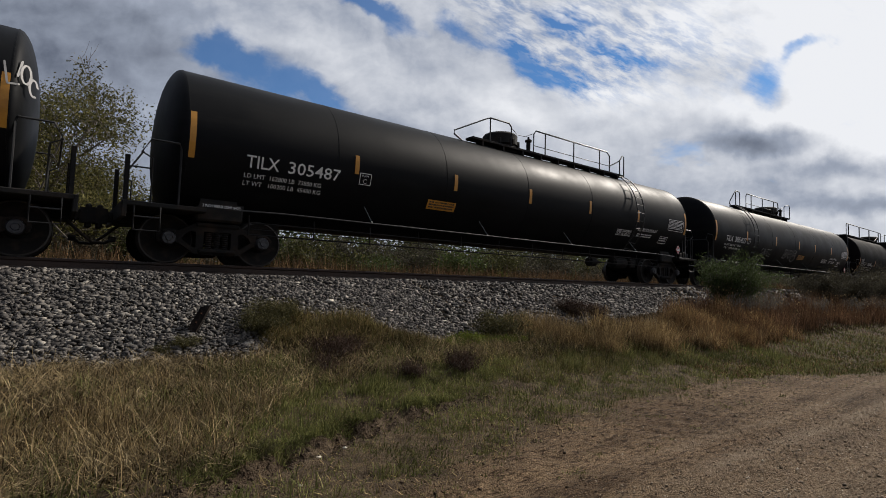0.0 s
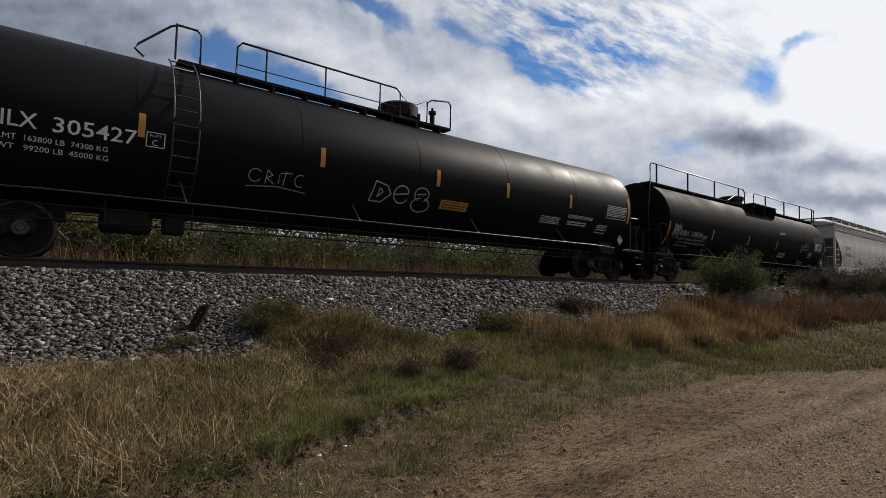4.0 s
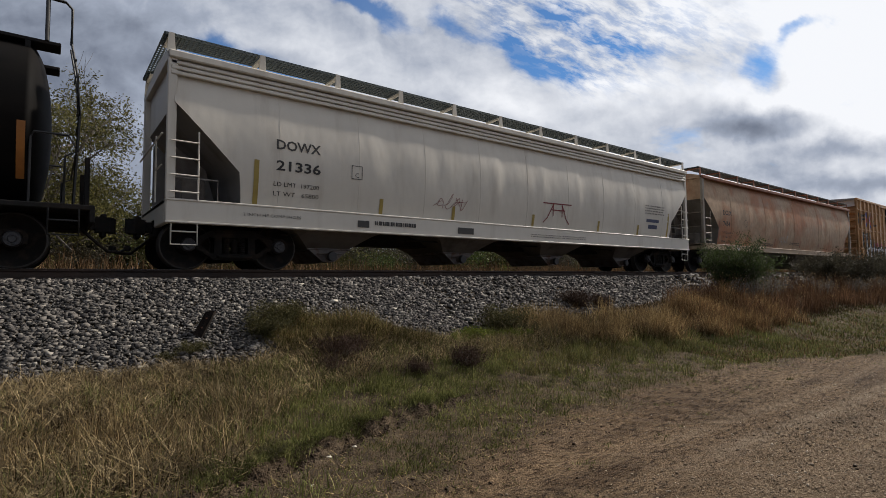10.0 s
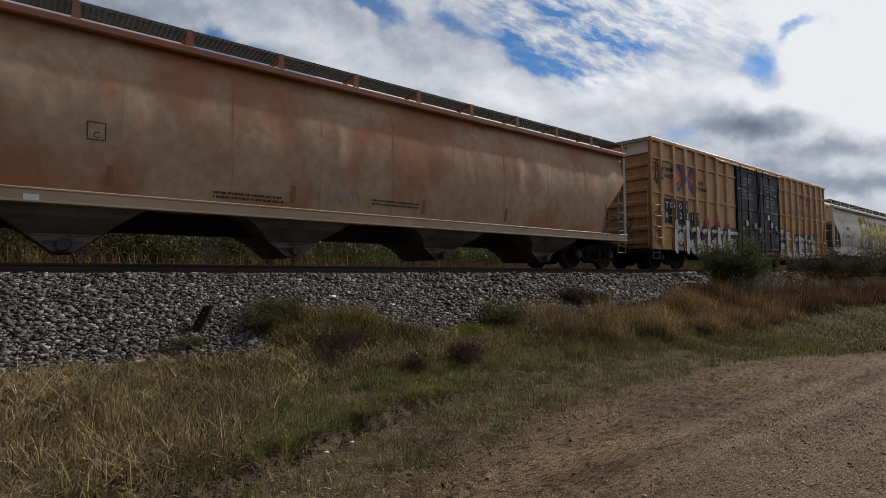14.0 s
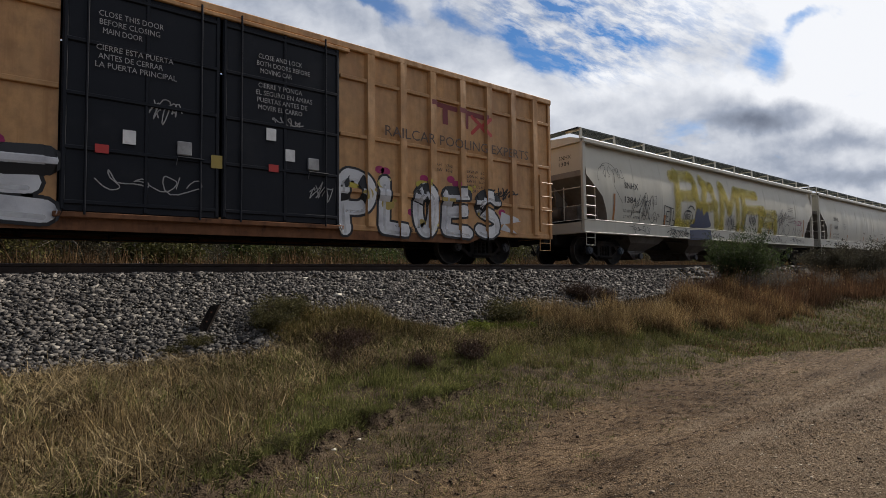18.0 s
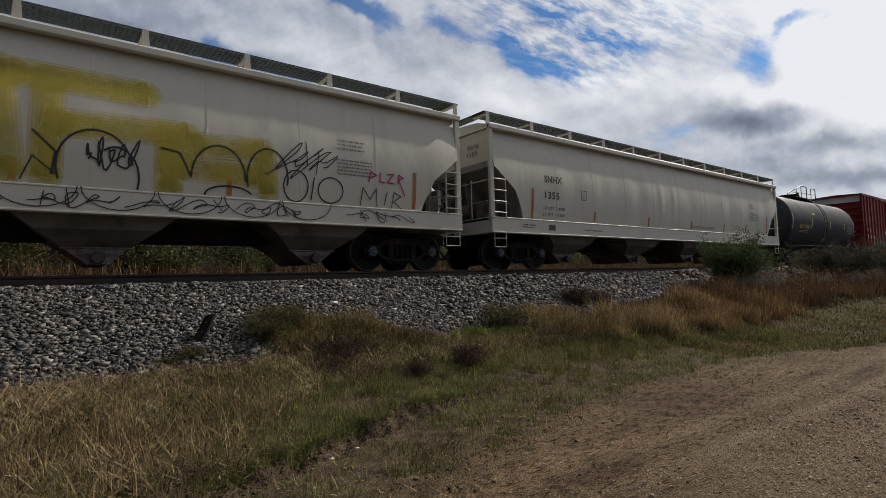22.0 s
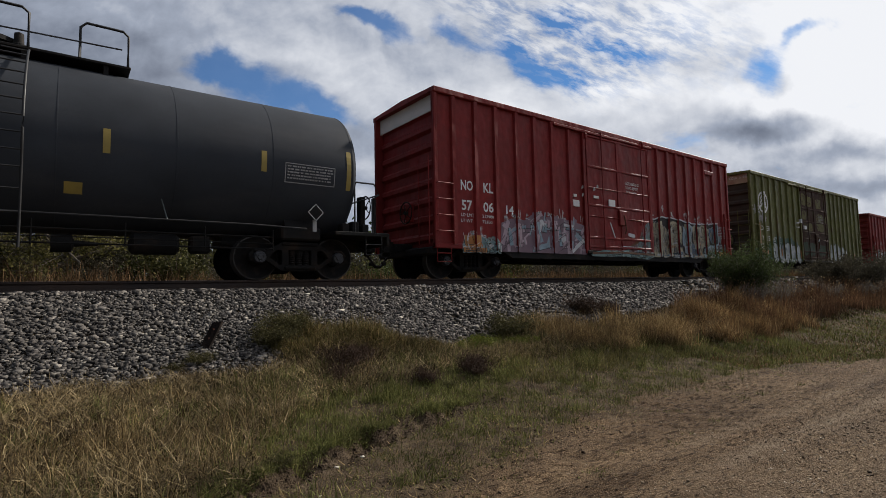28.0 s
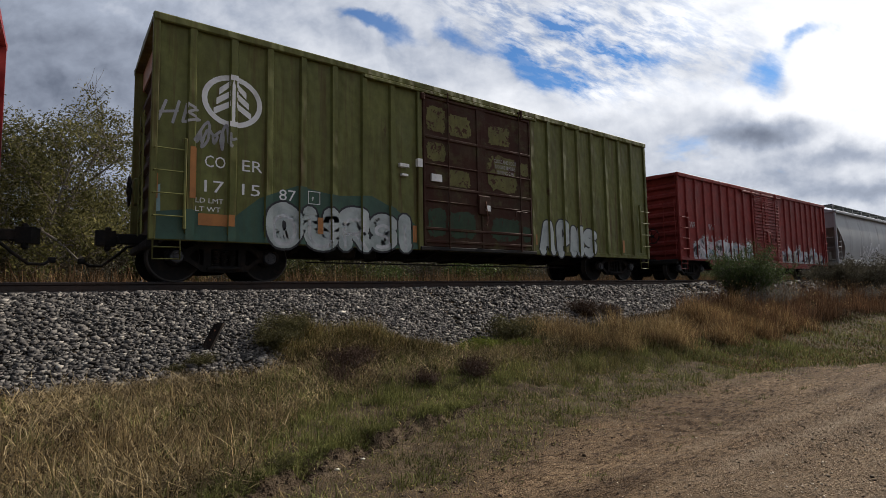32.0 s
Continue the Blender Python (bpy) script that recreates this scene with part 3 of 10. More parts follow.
# ---- mesh building ----
class Shape:
    """Collects vertices and faces of one mesh."""

    def __init__(self):
        self.v, self.f, self.m = [], [], []

    def add(self, verts, faces, slot=0):
        k = len(self.v)
        self.v.extend(verts)
        self.f.extend([tuple(i + k for i in f) for f in faces])
        self.m.extend([slot] * len(faces))
        return self

    def box(self, x0, x1, y0, y1, z0, z1, c=0.0, slot=0):
        if c <= 0:
            vs = [(x, y, z) for z in (z0, z1) for y in (y0, y1) for x in (x0, x1)]
            return self.add(vs, [(0, 2, 3, 1), (4, 5, 7, 6), (0, 1, 5, 4), (2, 6, 7, 3), (0, 4, 6, 2), (1, 3, 7, 5)], slot)
        c = min(c, (x1 - x0) * 0.45, (y1 - y0) * 0.45, (z1 - z0) * 0.45)
        vs, at = [], {}
        for i, x in enumerate((x0, x1)):
            for j, y in enumerate((y0, y1)):
                for k, z in enumerate((z0, z1)):
                    sx, sy, sz = (c, -c)[i], (c, -c)[j], (c, -c)[k]
                    for a, p in enumerate(((x, y + sy, z + sz), (x + sx, y, z + sz), (x + sx, y + sy, z))):
                        at[i, j, k, a] = len(vs)
                        vs.append(p)
        fs = []
        for s in (0, 1):
            fs.append([at[s, j, k, 0] for j, k in ((0, 0), (0, 1), (1, 1), (1, 0))])
            fs.append([at[i, s, k, 1] for i, k in ((0, 0), (0, 1), (1, 1), (1, 0))])
            fs.append([at[i, j, s, 2] for i, j in ((0, 0), (0, 1), (1, 1), (1, 0))])
        for p in (0, 1):
            for q in (0, 1):
                fs.append([at[0, p, q, 1], at[1, p, q, 1], at[1, p, q, 2], at[0, p, q, 2]])
                fs.append([at[p, 0, q, 0], at[p, 1, q, 0], at[p, 1, q, 2], at[p, 0, q, 2]])
                fs.append([at[p, q, 0, 0], at[p, q, 1, 0], at[p, q, 1, 1], at[p, q, 0, 1]])
        for i in (0, 1):
            for j in (0, 1):
                for k in (0, 1):
                    fs.append([at[i, j, k, 0], at[i, j, k, 1], at[i, j, k, 2]])
        return self.add(vs, fs, slot)

    def tube(self, pts, r, n=6, slot=0, closed=False):
        pts = [Vector(p) for p in pts]
        rings = []
        count = len(pts)
        for i, p in enumerate(pts):
            a, b = pts[max(i - 1, 0)], pts[min(i + 1, count - 1)]
            if closed:
                a, b = pts[i - 1], pts[(i + 1) % count]
            d = (b - a).normalized()
            side = d.cross(Vector((0, 0, 1)))
            if side.length < 0.05:
                side = d.cross(Vector((0, 1, 0)))
            side.normalize()
            up = side.cross(d)
            rings.append([tuple(p + side * (r * math.cos(k * math.tau / n)) + up * (r * math.sin(k * math.tau / n))) for k in range(n)])
        vs = [q for ring in rings for q in ring]
        fs = []
        for i in range(count if closed else count - 1):
            j = (i + 1) % count
            for k in range(n):
                fs.append((i * n + k, i * n + (k + 1) % n, j * n + (k + 1) % n, j * n + k))
        if not closed:
            fs.append(tuple(range(n - 1, -1, -1)))
            fs.append(tuple((count - 1) * n + k for k in range(n)))
        return self.add(vs, fs, slot)

    def turned(self, profile, axis="y", n=24, centre=(0, 0, 0), slot=0, slots=None):
        """A turned body: profile rows are (along the axis, radius)."""
        vs, fs, ms = [], [], []
        cx, cy, cz = centre
        for a, r in profile:
            for k in range(n):
                c, s = r * math.cos(k * math.tau / n), r * math.sin(k * math.tau / n)
                vs.append({"x": (cx + a, cy + c, cz + s), "y": (cx + c, cy + a, cz + s), "z": (cx + c, cy + s, cz + a)}[axis])
        for i in range(len(profile) - 1):
            for k in range(n):
                fs.append((i * n + k, i * n + (k + 1) % n, (i + 1) * n + (k + 1) % n, (i + 1) * n + k))
                ms.append(slots[i] if slots else slot)
        for i in (0, len(profile) - 1):
            if profile[i][1] > 1e-4:
                fs.append(tuple(i * n + k for k in range(n)))
                ms.append(slot)
        k = len(self.v)
        self.v.extend(vs)
        self.f.extend([tuple(i + k for i in f) for f in fs])
        self.m.extend(ms)
        return self

    def plate(self, loops, y0, y1, slot=0, axis="y"):
        """A thick plate cut to an outline in the x-z plane (or y-z, x-y), with holes as further outlines."""
        from mathutils.geometry import tessellate_polygon
        flat = [p for lp in loops for p in lp]
        put = {"y": lambda p, a: (p[0], a, p[1]), "x": lambda p, a: (a, p[0], p[1]), "z": lambda p, a: (p[0], p[1], a)}[axis]
        n = len(flat)
        vs = [put(p, y0) for p in flat] + [put(p, y1) for p in flat]
        tris = tessellate_polygon([[Vector((p[0], p[1], 0)) for p in lp] for lp in loops])
        fs = [tuple(t) for t in tris] + [tuple(i + n for i in reversed(t)) for t in tris]
        k = 0
        for lp in loops:
            c = len(lp)
            for i in range(c):
                a, b = k + i, k + (i + 1) % c
                fs.append((a, b, b + n, a + n))
            k += c
        return self.add(vs, fs, slot)

    def mesh(self, name, mats, smooth=None):
        me = bpy.data.meshes.new(name)
        me.from_pydata(self.v, [], self.f)
        for mt in (mats if isinstance(mats, (list, tuple)) else [mats]):
            me.materials.append(mt)
        if any(self.m):
            me.polygons.foreach_set("material_index", self.m)
        bm = bmesh.new()
        bm.from_mesh(me)
        bmesh.ops.recalc_face_normals(bm, faces=bm.faces)
        bm.to_mesh(me)
        bm.free()
        if smooth is not None:
            me.polygons.foreach_set("use_smooth", [True] * len(me.polygons))
            me.set_sharp_from_angle(angle=radians(smooth))
        me.update()
        return me


def part(name, shape, material, parent, label="", smooth=None):
    me = shape.mesh(name, material, smooth) if isinstance(shape, Shape) else shape
    ob = new(name, me)
    ob.parent = parent
    if label:
        ob["label"] = label
    return ob


def empty(name, m=None):
    ob = new(name)
    ob.empty_display_size = 0.3
    if m is not None:
        ob.matrix_basis = m
    return ob


def same(ob, name, parent, m):
    """One more object on the mesh of ob."""
    o = new(name, ob.data)
    o.parent = parent
    o.matrix_basis = m
    if "label" in ob:
        o["label"] = ob["label"]
    return o


# ---- paint marks that follow a surface ----
def clip_strip(poly, x0, x1):
    for sign, lim in ((1, x0), (-1, x1)):
        outp = []
        for i, p in enumerate(poly):
            q = poly[(i + 1) % len(poly)]
            a, b = sign * (p[0] - lim), sign * (q[0] - lim)
            if a >= 0:
                outp.append(p)
            if (a > 0 > b) or (a < 0 < b):
                t = a / (a - b)
                outp.append((p[0] + (q[0] - p[0]) * t, p[1] + (q[1] - p[1]) * t))
        poly = outp
        if len(poly) < 3:
            return []
    return poly


def paint(name, polys, material, parent, surf, cuts=None, lift=0.004, label="", step=0.35):
    """Flat outlines in the x-z plane laid on the near side. surf(x, z) is the side's y; cuts splits them at the ribs' edges."""
    s = Shape()
    k = 0
    zcuts = []
    if isinstance(cuts, tuple):
        cuts, zcuts = cuts
    for poly in polys:
        xs, zs = [p[0] for p in poly], [p[1] for p in poly]
        lo, hi = min(xs), max(xs)
        edges = [lo] + [c for c in (cuts or []) if lo + 1e-4 < c < hi - 1e-4] + [hi]
        for a, b in zip(edges, edges[1:]):
            strip = clip_strip(poly, a, b) if len(edges) > 2 else poly
            if len(strip) < 3:
                continue
            off = lift + 0.00025 * (k % 12)
            zl, zh = min(p[1] for p in strip), max(p[1] for p in strip)
            rows = [zl] + [c for c in zcuts if zl + 1e-4 < c < zh - 1e-4] + [zh]
            for c, d in zip(rows, rows[1:]):
                piece = [(x, z) for z, x in clip_strip([(z, x) for x, z in strip], c, d)] if len(rows) > 2 else strip
                if len(piece) < 3:
                    continue
                s.add([(x, surf(min(max(x, a + 1e-3), b - 1e-3) if cuts else x, min(max(z, c + 1e-3), d - 1e-3) if zcuts else z) - off, z) for x, z in piece], [tuple(range(len(piece)))])
        k += name != "reflector"
    if not s.v:
        return None
    if name == "reflector":
        # one strip: its rows share their edges
        spot = {}
        order = [spot.setdefault(tuple(round(c, 5) for c in v), len(spot)) for v in s.v]
        s.v, s.f = list(spot), [tuple(order[i] for i in f) for f in s.f]
    me = bpy.data.meshes.new(name)
    me.from_pydata(s.v, [], s.f)
    me.materials.append(material)
    ob = part(name, me, material, parent, label)
    if name in ("small_writing", "data_panel", "notice_writing", "spray_lines", "spray_shapes", "spray_flare", "spray_halo", "spray_edges", "maker_bars"):
        ob["kind"] = "stuff"
    return ob


def slab(x0, x1, z0, z1, n=6):
    """A rectangle cut into short rows, so that it can bend round a tank."""
    return [[(x0, z0 + (z1 - z0) * i / n), (x1, z0 + (z1 - z0) * i / n), (x1, z0 + (z1 - z0) * (i + 1) / n), (x0, z0 + (z1 - z0) * (i + 1) / n)] for i in range(n)]


def stroke(pts, w):
    """A painted line as short quads with round joints."""
    out = []
    for (x0, z0), (x1, z1) in zip(pts, pts[1:]):
        d = math.hypot(x1 - x0, z1 - z0) or 1e-6
        nx, nz = -(z1 - z0) / d * w / 2, (x1 - x0) / d * w / 2
        n = max(1, int(d / 0.14))
        for i in range(n):
            ax, az = x0 + (x1 - x0) * i / n, z0 + (z1 - z0) * i / n
            bx, bz = x0 + (x1 - x0) * (i + 1) / n, z0 + (z1 - z0) * (i + 1) / n
            out.append([(ax + nx, az + nz), (ax - nx, az - nz), (bx - nx, bz - nz), (bx + nx, bz + nz)])
    for x, z in pts:
        out.append([(x + w / 2 * math.cos(k * math.tau / 10), z + w / 2 * math.sin(k * math.tau / 10)) for k in range(10)])
    return out


def arc(cx, cz, rx, rz, a0, a1, n=10):
    return [(cx + rx * math.cos(radians(a0 + (a1 - a0) * i / n)), cz + rz * math.sin(radians(a0 + (a1 - a0) * i / n))) for i in range(n + 1)]


GLYPHS = {}


def lettering(name, text, x, z, height, material, parent, surf, cuts=None, width=None, label="", lift=0.005, bold=0.0, slant=0.0):
    """Words in the built-in font on a car's near side; height is that of the capitals. Large letters are parts of their own."""
    def outline(words):
        key = (words, bold, slant)
        if key not in GLYPHS:
            cu = bpy.data.curves.new(name, "FONT")
            cu.body, cu.size, cu.resolution_u, cu.offset, cu.shear = words, 1.0 / 0.69, 2, bold / height, slant
            ob = bpy.data.objects.new(name, cu)
            GLYPHS[key] = bpy.data.meshes.new_from_object(ob)
            bpy.data.objects.remove(ob)
        me = GLYPHS[key].copy()
        co = np.empty(len(me.vertices) * 3, dtype=np.float32)
        me.vertices.foreach_get("co", co)
        return me, co.reshape(-1, 3) * height

    me, co = outline(text)
    if len(co) == 0:
        return None
    k = 1.0 if width is None else width / max(1e-6, co[:, 0].max() - co[:, 0].min())
    x_off = co[:, 0].min()

    def lay(me, co, shift, called):
        out = np.empty_like(co)
        for i, (a, b, _) in enumerate(co):
            px, pz = x + (a + shift - x_off) * k, z + b
            out[i] = (px, surf(px, pz) - lift, pz)
        me.vertices.foreach_set("co", out.ravel())
        me.materials.clear()
        me.materials.append(material)
        me.update()
        return part(called, me, material, parent, label)
    if height < 0.17:
        ob = lay(me, co, 0.0, name)
        ob["kind"] = "stuff"
        return ob
    ob = None
    for i, ch in enumerate(text):
        if ch == " ":
            continue
        end = outline(text[:i + 1])[1][:, 0].max()
        one, oc = outline(ch)
        ob = lay(one, oc, end - oc[:, 0].max(), "letter")
    return ob


def blob(pts, n=5):
    """A closed outline smoothed through the given points."""
    out, k = [], len(pts)
    for i in range(k):
        p0, p1, p2, p3 = pts[i - 1], pts[i], pts[(i + 1) % k], pts[(i + 2) % k]
        for j in range(n):
            t = j / n
            out.append(tuple(0.5 * (2 * p1[c] + (p2[c] - p0[c]) * t + (2 * p0[c] - 5 * p1[c] + 4 * p2[c] - p3[c]) * t * t
                                    + (3 * p1[c] - p0[c] - 3 * p2[c] + p3[c]) * t ** 3) for c in (0, 1)))
    return out


def convex_bits(poly):
    """Splits an outline into triangles, so that it may be of any form."""
    from mathutils.geometry import tessellate_polygon
    return [[poly[i] for i in t] for t in tessellate_polygon([[Vector((x, z, 0)) for x, z in poly]])]


def bars(x0, x1, z1, rows, height=0.05, gap=0.05, seed=1):
    """Writing too small to read: rows of short bars."""
    rnd = random.Random(seed)
    out = []
    z = z1
    for _ in range(rows):
        x = x0
        while x < x1 - 0.05:
            w = rnd.choice((0.025, 0.04, 0.06, 0.09))
            out.append([(x, z - height), (min(x + w, x1), z - height), (min(x + w, x1), z), (x, z)])
            x += w + rnd.choice((0.014, 0.014, 0.03))
        z -= height + gap
    return out


def end_lettering(name, text, x, y, z, height, material, parent, width=None):
    """Words on a car's end that faces -x: reading from +y to -y."""
    ob = lettering(name, text, 0, z, height, material, parent, lambda a, b: 0.0, width=width)
    ob.matrix_basis = Matrix(((0, 1, 0, x), (-1, 0, 0, y), (0, 0, 1, 0), (0, 0, 0, 1)))
    return ob


def scrawl(x, z, w, h, seed, turns=4, lean=0.25):
    """A spray tag: one looping, slanting line across a box, and a slash or two."""
    rnd = random.Random(seed)
    p1, p2, p3, p4 = (rnd.uniform(0, math.tau) for _ in range(4))
    line, n = [], turns * 12
    for i in range(n + 1):
        t = i / n
        a = t * turns * math.tau
        hz = 0.30 + 0.18 * math.sin(a * 0.37 + p1)
        zz = 0.48 + hz * math.sin(a + p2) + 0.10 * math.sin(2.3 * a + p3)
        xx = t + (0.55 / turns) * math.sin(a * 0.93 + p4) + lean * (zz - 0.5) * h / w
        line.append((x + w * xx, z + h * zz))
    out = [line]
    for k in range(rnd.randrange(1, 4)):
        a = rnd.random()
        out.append([(x + w * a, z + h * rnd.uniform(0.55, 1.05)), (x + w * (a + rnd.uniform(-0.08, 0.2)), z + h * rnd.uniform(-0.1, 0.35))])
    return out


# ---- trucks, couplers: shared by all cars ----
def build_truck_meshes():
    wheel = [(0.66, 0.12), (0.675, 0.14), (0.70, 0.37), (0.685, 0.395), (0.685, 0.484), (0.722, 0.462), (0.822, 0.453), (0.826, 0.43),
             (0.80, 0.385), (0.775, 0.18), (0.835, 0.15), (0.835, 0.088), (1.02, 0.088)]
    cap = [(1.0, 0.10), (1.0, 0.125), (1.09, 0.13), (1.13, 0.11), (1.13, 0.06), (1.15, 0.05), (1.15, 0.0)]
    meshes = {}
    for key, cap_mat in (("wheelset", M_CAP), ("wheelset_blue", M_CAP_BLUE)):
        s = Shape()
        for side in (-1, 1):
            s.turned([(side * a, r) for a, r in wheel], "y", 32, slots=[0, 0, 0, 0, 1, 1, 1, 0, 0, 0, 0, 0])
            s.turned([(side * a, r) for a, r in cap], "y", 16, slot=2)
            for k in range(3):
                a = k * math.tau / 3
                s.box(0.075 * math.cos(a) - 0.018, 0.075 * math.cos(a) + 0.018, side * 1.143 - 0.012, side * 1.143 + 0.012,
                      0.075 * math.sin(a) - 0.018, 0.075 * math.sin(a) + 0.018, slot=2)
        s.turned([(-0.68, 0.08), (0.68, 0.08)], "y", 12)
        meshes[key] = s.mesh("wheelset", [M_WHEEL, M_TREAD, cap_mat], 35)
    half = [(0, 0.78), (0.40, 0.775), (0.62, 0.66), (0.70, 0.61), (1.04, 0.60), (1.10, 0.52), (1.08, 0.39), (1.02, 0.385), (1.02, 0.53),
            (0.76, 0.53), (0.76, 0.385), (0.68, 0.36), (0.42, 0.19), (0, 0.17)]
    outline = half + [(-x, z) for x, z in reversed(half[1:-1])]
    gap = [(0.62, 0.53), (0.66, 0.45), (0.46, 0.31), (0.40, 0.32), (0.40, 0.60), (0.50, 0.62)]
    mid = [(-0.26, 0.62), (0.26, 0.62), (0.26, 0.30), (-0.26, 0.30)]
    s = Shape()
    s.plate([outline, gap, [(-x, z) for x, z in gap], mid], -0.07, 0.07)
    s.box(-0.42, 0.42, -0.10, 0.10, 0.70, 0.79, 0.03)
    s.box(-0.36, 0.36, -0.12, 0.10, 0.20, 0.29, 0.03)
    for x in (-0.889, 0.889):
        s.box(x - 0.13, x + 0.13, -0.10, 0.10, 0.54, 0.63, 0.03)
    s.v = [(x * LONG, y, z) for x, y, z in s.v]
    meshes["side_frame"] = s.mesh("side_frame", M_TRUCK, 30)
    s = Shape()
    for x in (-0.15, 0.0, 0.15):
        s.turned([(0.29 + i * 0.02, 0.072 if i % 2 else 0.055) for i in range(17)], "z", 10, (x, 0, 0))
    meshes["spring"] = s.mesh("spring_nest", M_TRUCK, 60)
    s = Shape()
    s.box(-0.22, 0.22, -1.0, 1.0, 0.50, 0.74, 0.05)
    s.box(-0.35, 0.35, -0.35, 0.35, 0.62, 0.80, 0.04)
    for x in (-0.36, 0.36):
        s.box(x - 0.05, x + 0.05, -0.75, 0.75, 0.34, 0.44, 0.02)
        for y in (-0.75, 0.75):
            s.box(x - 0.02 + 0.06 * (1 if x > 0 else -1), x + 0.06 + 0.06 * (1 if x > 0 else -1), y - 0.06, y + 0.06, 0.30, 0.52, 0.01)
    s.tube([(-0.9, -0.3, 0.50), (0.9, -0.3, 0.50)], 0.022)
    s.tube([(-0.9, 0.3, 0.42), (0.9, 0.3, 0.42)], 0.022)
    meshes["bolster"] = s.mesh("truck_bolster", M_TRUCK, 30)
    return meshes


TRUCK = build_truck_meshes()
WHEELSETS = []


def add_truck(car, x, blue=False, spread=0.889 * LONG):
    t = part("truck", TRUCK["bolster"], None, car, "rusty dark cast-steel freight truck")
    t.location = (x, 0, 0)
    for y in (-0.98, 0.98):
        f = part("side_frame", TRUCK["side_frame"], None, t)
        f.location = (0, y, 0)
        if y > 0:
            f.rotation_euler = (0, 0, math.pi)
        sp = part("spring_nest", TRUCK["spring"], None, t)
        sp.location = (0, y, 0)
    for dx in (-spread, spread):
        w = part("wheelset", TRUCK["wheelset_blue" if blue else "wheelset"], None, t, "steel wheelset with polished treads")
        WHEELSETS.append((w, dx))
    return t


def build_coupler_mesh():
    s = Shape()
    s.box(-0.55, 0.15, -0.09, 0.09, 0.74, 0.94, 0.02)
    s.plate([[(0.12, -0.13), (0.34, -0.20), (0.42, -0.10), (0.36, -0.02), (0.46, 0.06), (0.44, 0.17), (0.30, 0.20), (0.12, 0.12)]], 0.70, 0.98, axis="z")
    s.box(0.20, 0.30, -0.15, 0.15, 0.60, 1.05, 0.03)
    s.tube([(0.05, -0.5, 0.72), (0.05, 0.25, 0.70), (0.12, 0.27, 0.86)], 0.014)
    me = s.mesh("coupler", M_UNDER, 30)
    s = Shape()
    s.tube([(-0.35, -0.38, 0.80), (-0.1, -0.40, 0.72), (0.12, -0.36, 0.50), (0.32, -0.28, 0.33), (0.52, -0.18, 0.33), (0.62, -0.12, 0.40)], 0.028, 8)
    s.box(0.58, 0.70, -0.16, -0.08, 0.36, 0.46, 0.015)
    hose = s.mesh("air_hose", M_UNDER, 60)
    return me, hose


COUPLER, HOSE = build_coupler_mesh()


def add_coupler(car, x, way):
    c = part("coupler", COUPLER, None, car, "rusty knuckle coupler")
    h = part("air_hose", HOSE, None, car, "black rubber air hose")
    for o in (c, h):
        o.matrix_basis = Matrix.Translation((x, 0, 0)) @ pose(0, 0, 0, 0, 0, 0 if way > 0 else 180)


def handrail(car, pts, r=0.017, name="handrail", mat=None, label=""):
    return part(name, Shape().tube(pts, r, 6), mat or M_STEEL, car, label, 60)


def stirrup(car, x, y, z, w=0.42, mat=None, drop=0.42):
    s = Shape()
    s.tube([(x, y, z), (x, y, z - drop), (x + w, y, z - drop), (x + w, y, z)], 0.016)
    s.tube([(x, y, z - drop * 0.45), (x + w, y, z - drop * 0.45)], 0.014)
    part("step", s, mat or M_STEEL, car, "", 60)


def ladder(car, x0, x1, y, z0, z1, n, mat, stile=0.016, name="ladder"):
    s = Shape()
    for x in (x0, x1):
        s.box(x - 0.03, x + 0.03, y - 0.012, y + 0.012, z0, z1, 0.006)
    for i in range(n):
        z = z0 + (z1 - z0) * (i + 0.5) / n
        s.tube([(x0, y - 0.02, z), (x1, y - 0.02, z)], stile)
    part(name, s, mat, car, "", 60)


def brake_wheel(car, x, y, z, mat):
    s = Shape()
    s.tube([(x, y + 0.28 * math.cos(k * math.tau / 18), z + 0.28 * math.sin(k * math.tau / 18)) for k in range(18)], 0.018, 6, closed=True)
    for k in range(5):
        a = k * math.tau / 5
        s.tube([(x, y, z), (x, y + 0.28 * math.cos(a), z + 0.28 * math.sin(a))], 0.012, 5)
    s.turned([(-0.05, 0.05), (0.05, 0.05)], "x", 10, (x, y, z))
    part("brake_wheel", s, mat, car, "", 60)


def under_pipes(car, x0, x1, y=-0.95, seed=1, z=0.62):
    """Brake rods, pipes and their hangers under the body."""
    rnd = random.Random(seed)
    for k, dz in enumerate((0.0, 0.13, 0.22)):
        s = Shape()
        a, b = x0 + rnd.uniform(0, 0.8), x1 - rnd.uniform(0, 1.2)
        s.tube([(a, y + 0.1 * k, z + dz), (b, y + 0.1 * k, z + dz + rnd.uniform(-0.02, 0.02))], 0.018 - 0.003 * k)
        part("brake_rod", s, M_UNDER, car, "", 60)
    n = int((x1 - x0) / 1.6)
    for i in range(n):
        x = x0 + (x1 - x0) * (i + 0.5) / n + rnd.uniform(-0.15, 0.15)
        part("hanger", Shape().tube([(x, y, z - 0.03), (x, y + 0.02, 0.95)], 0.011, 5), M_UNDER, car)


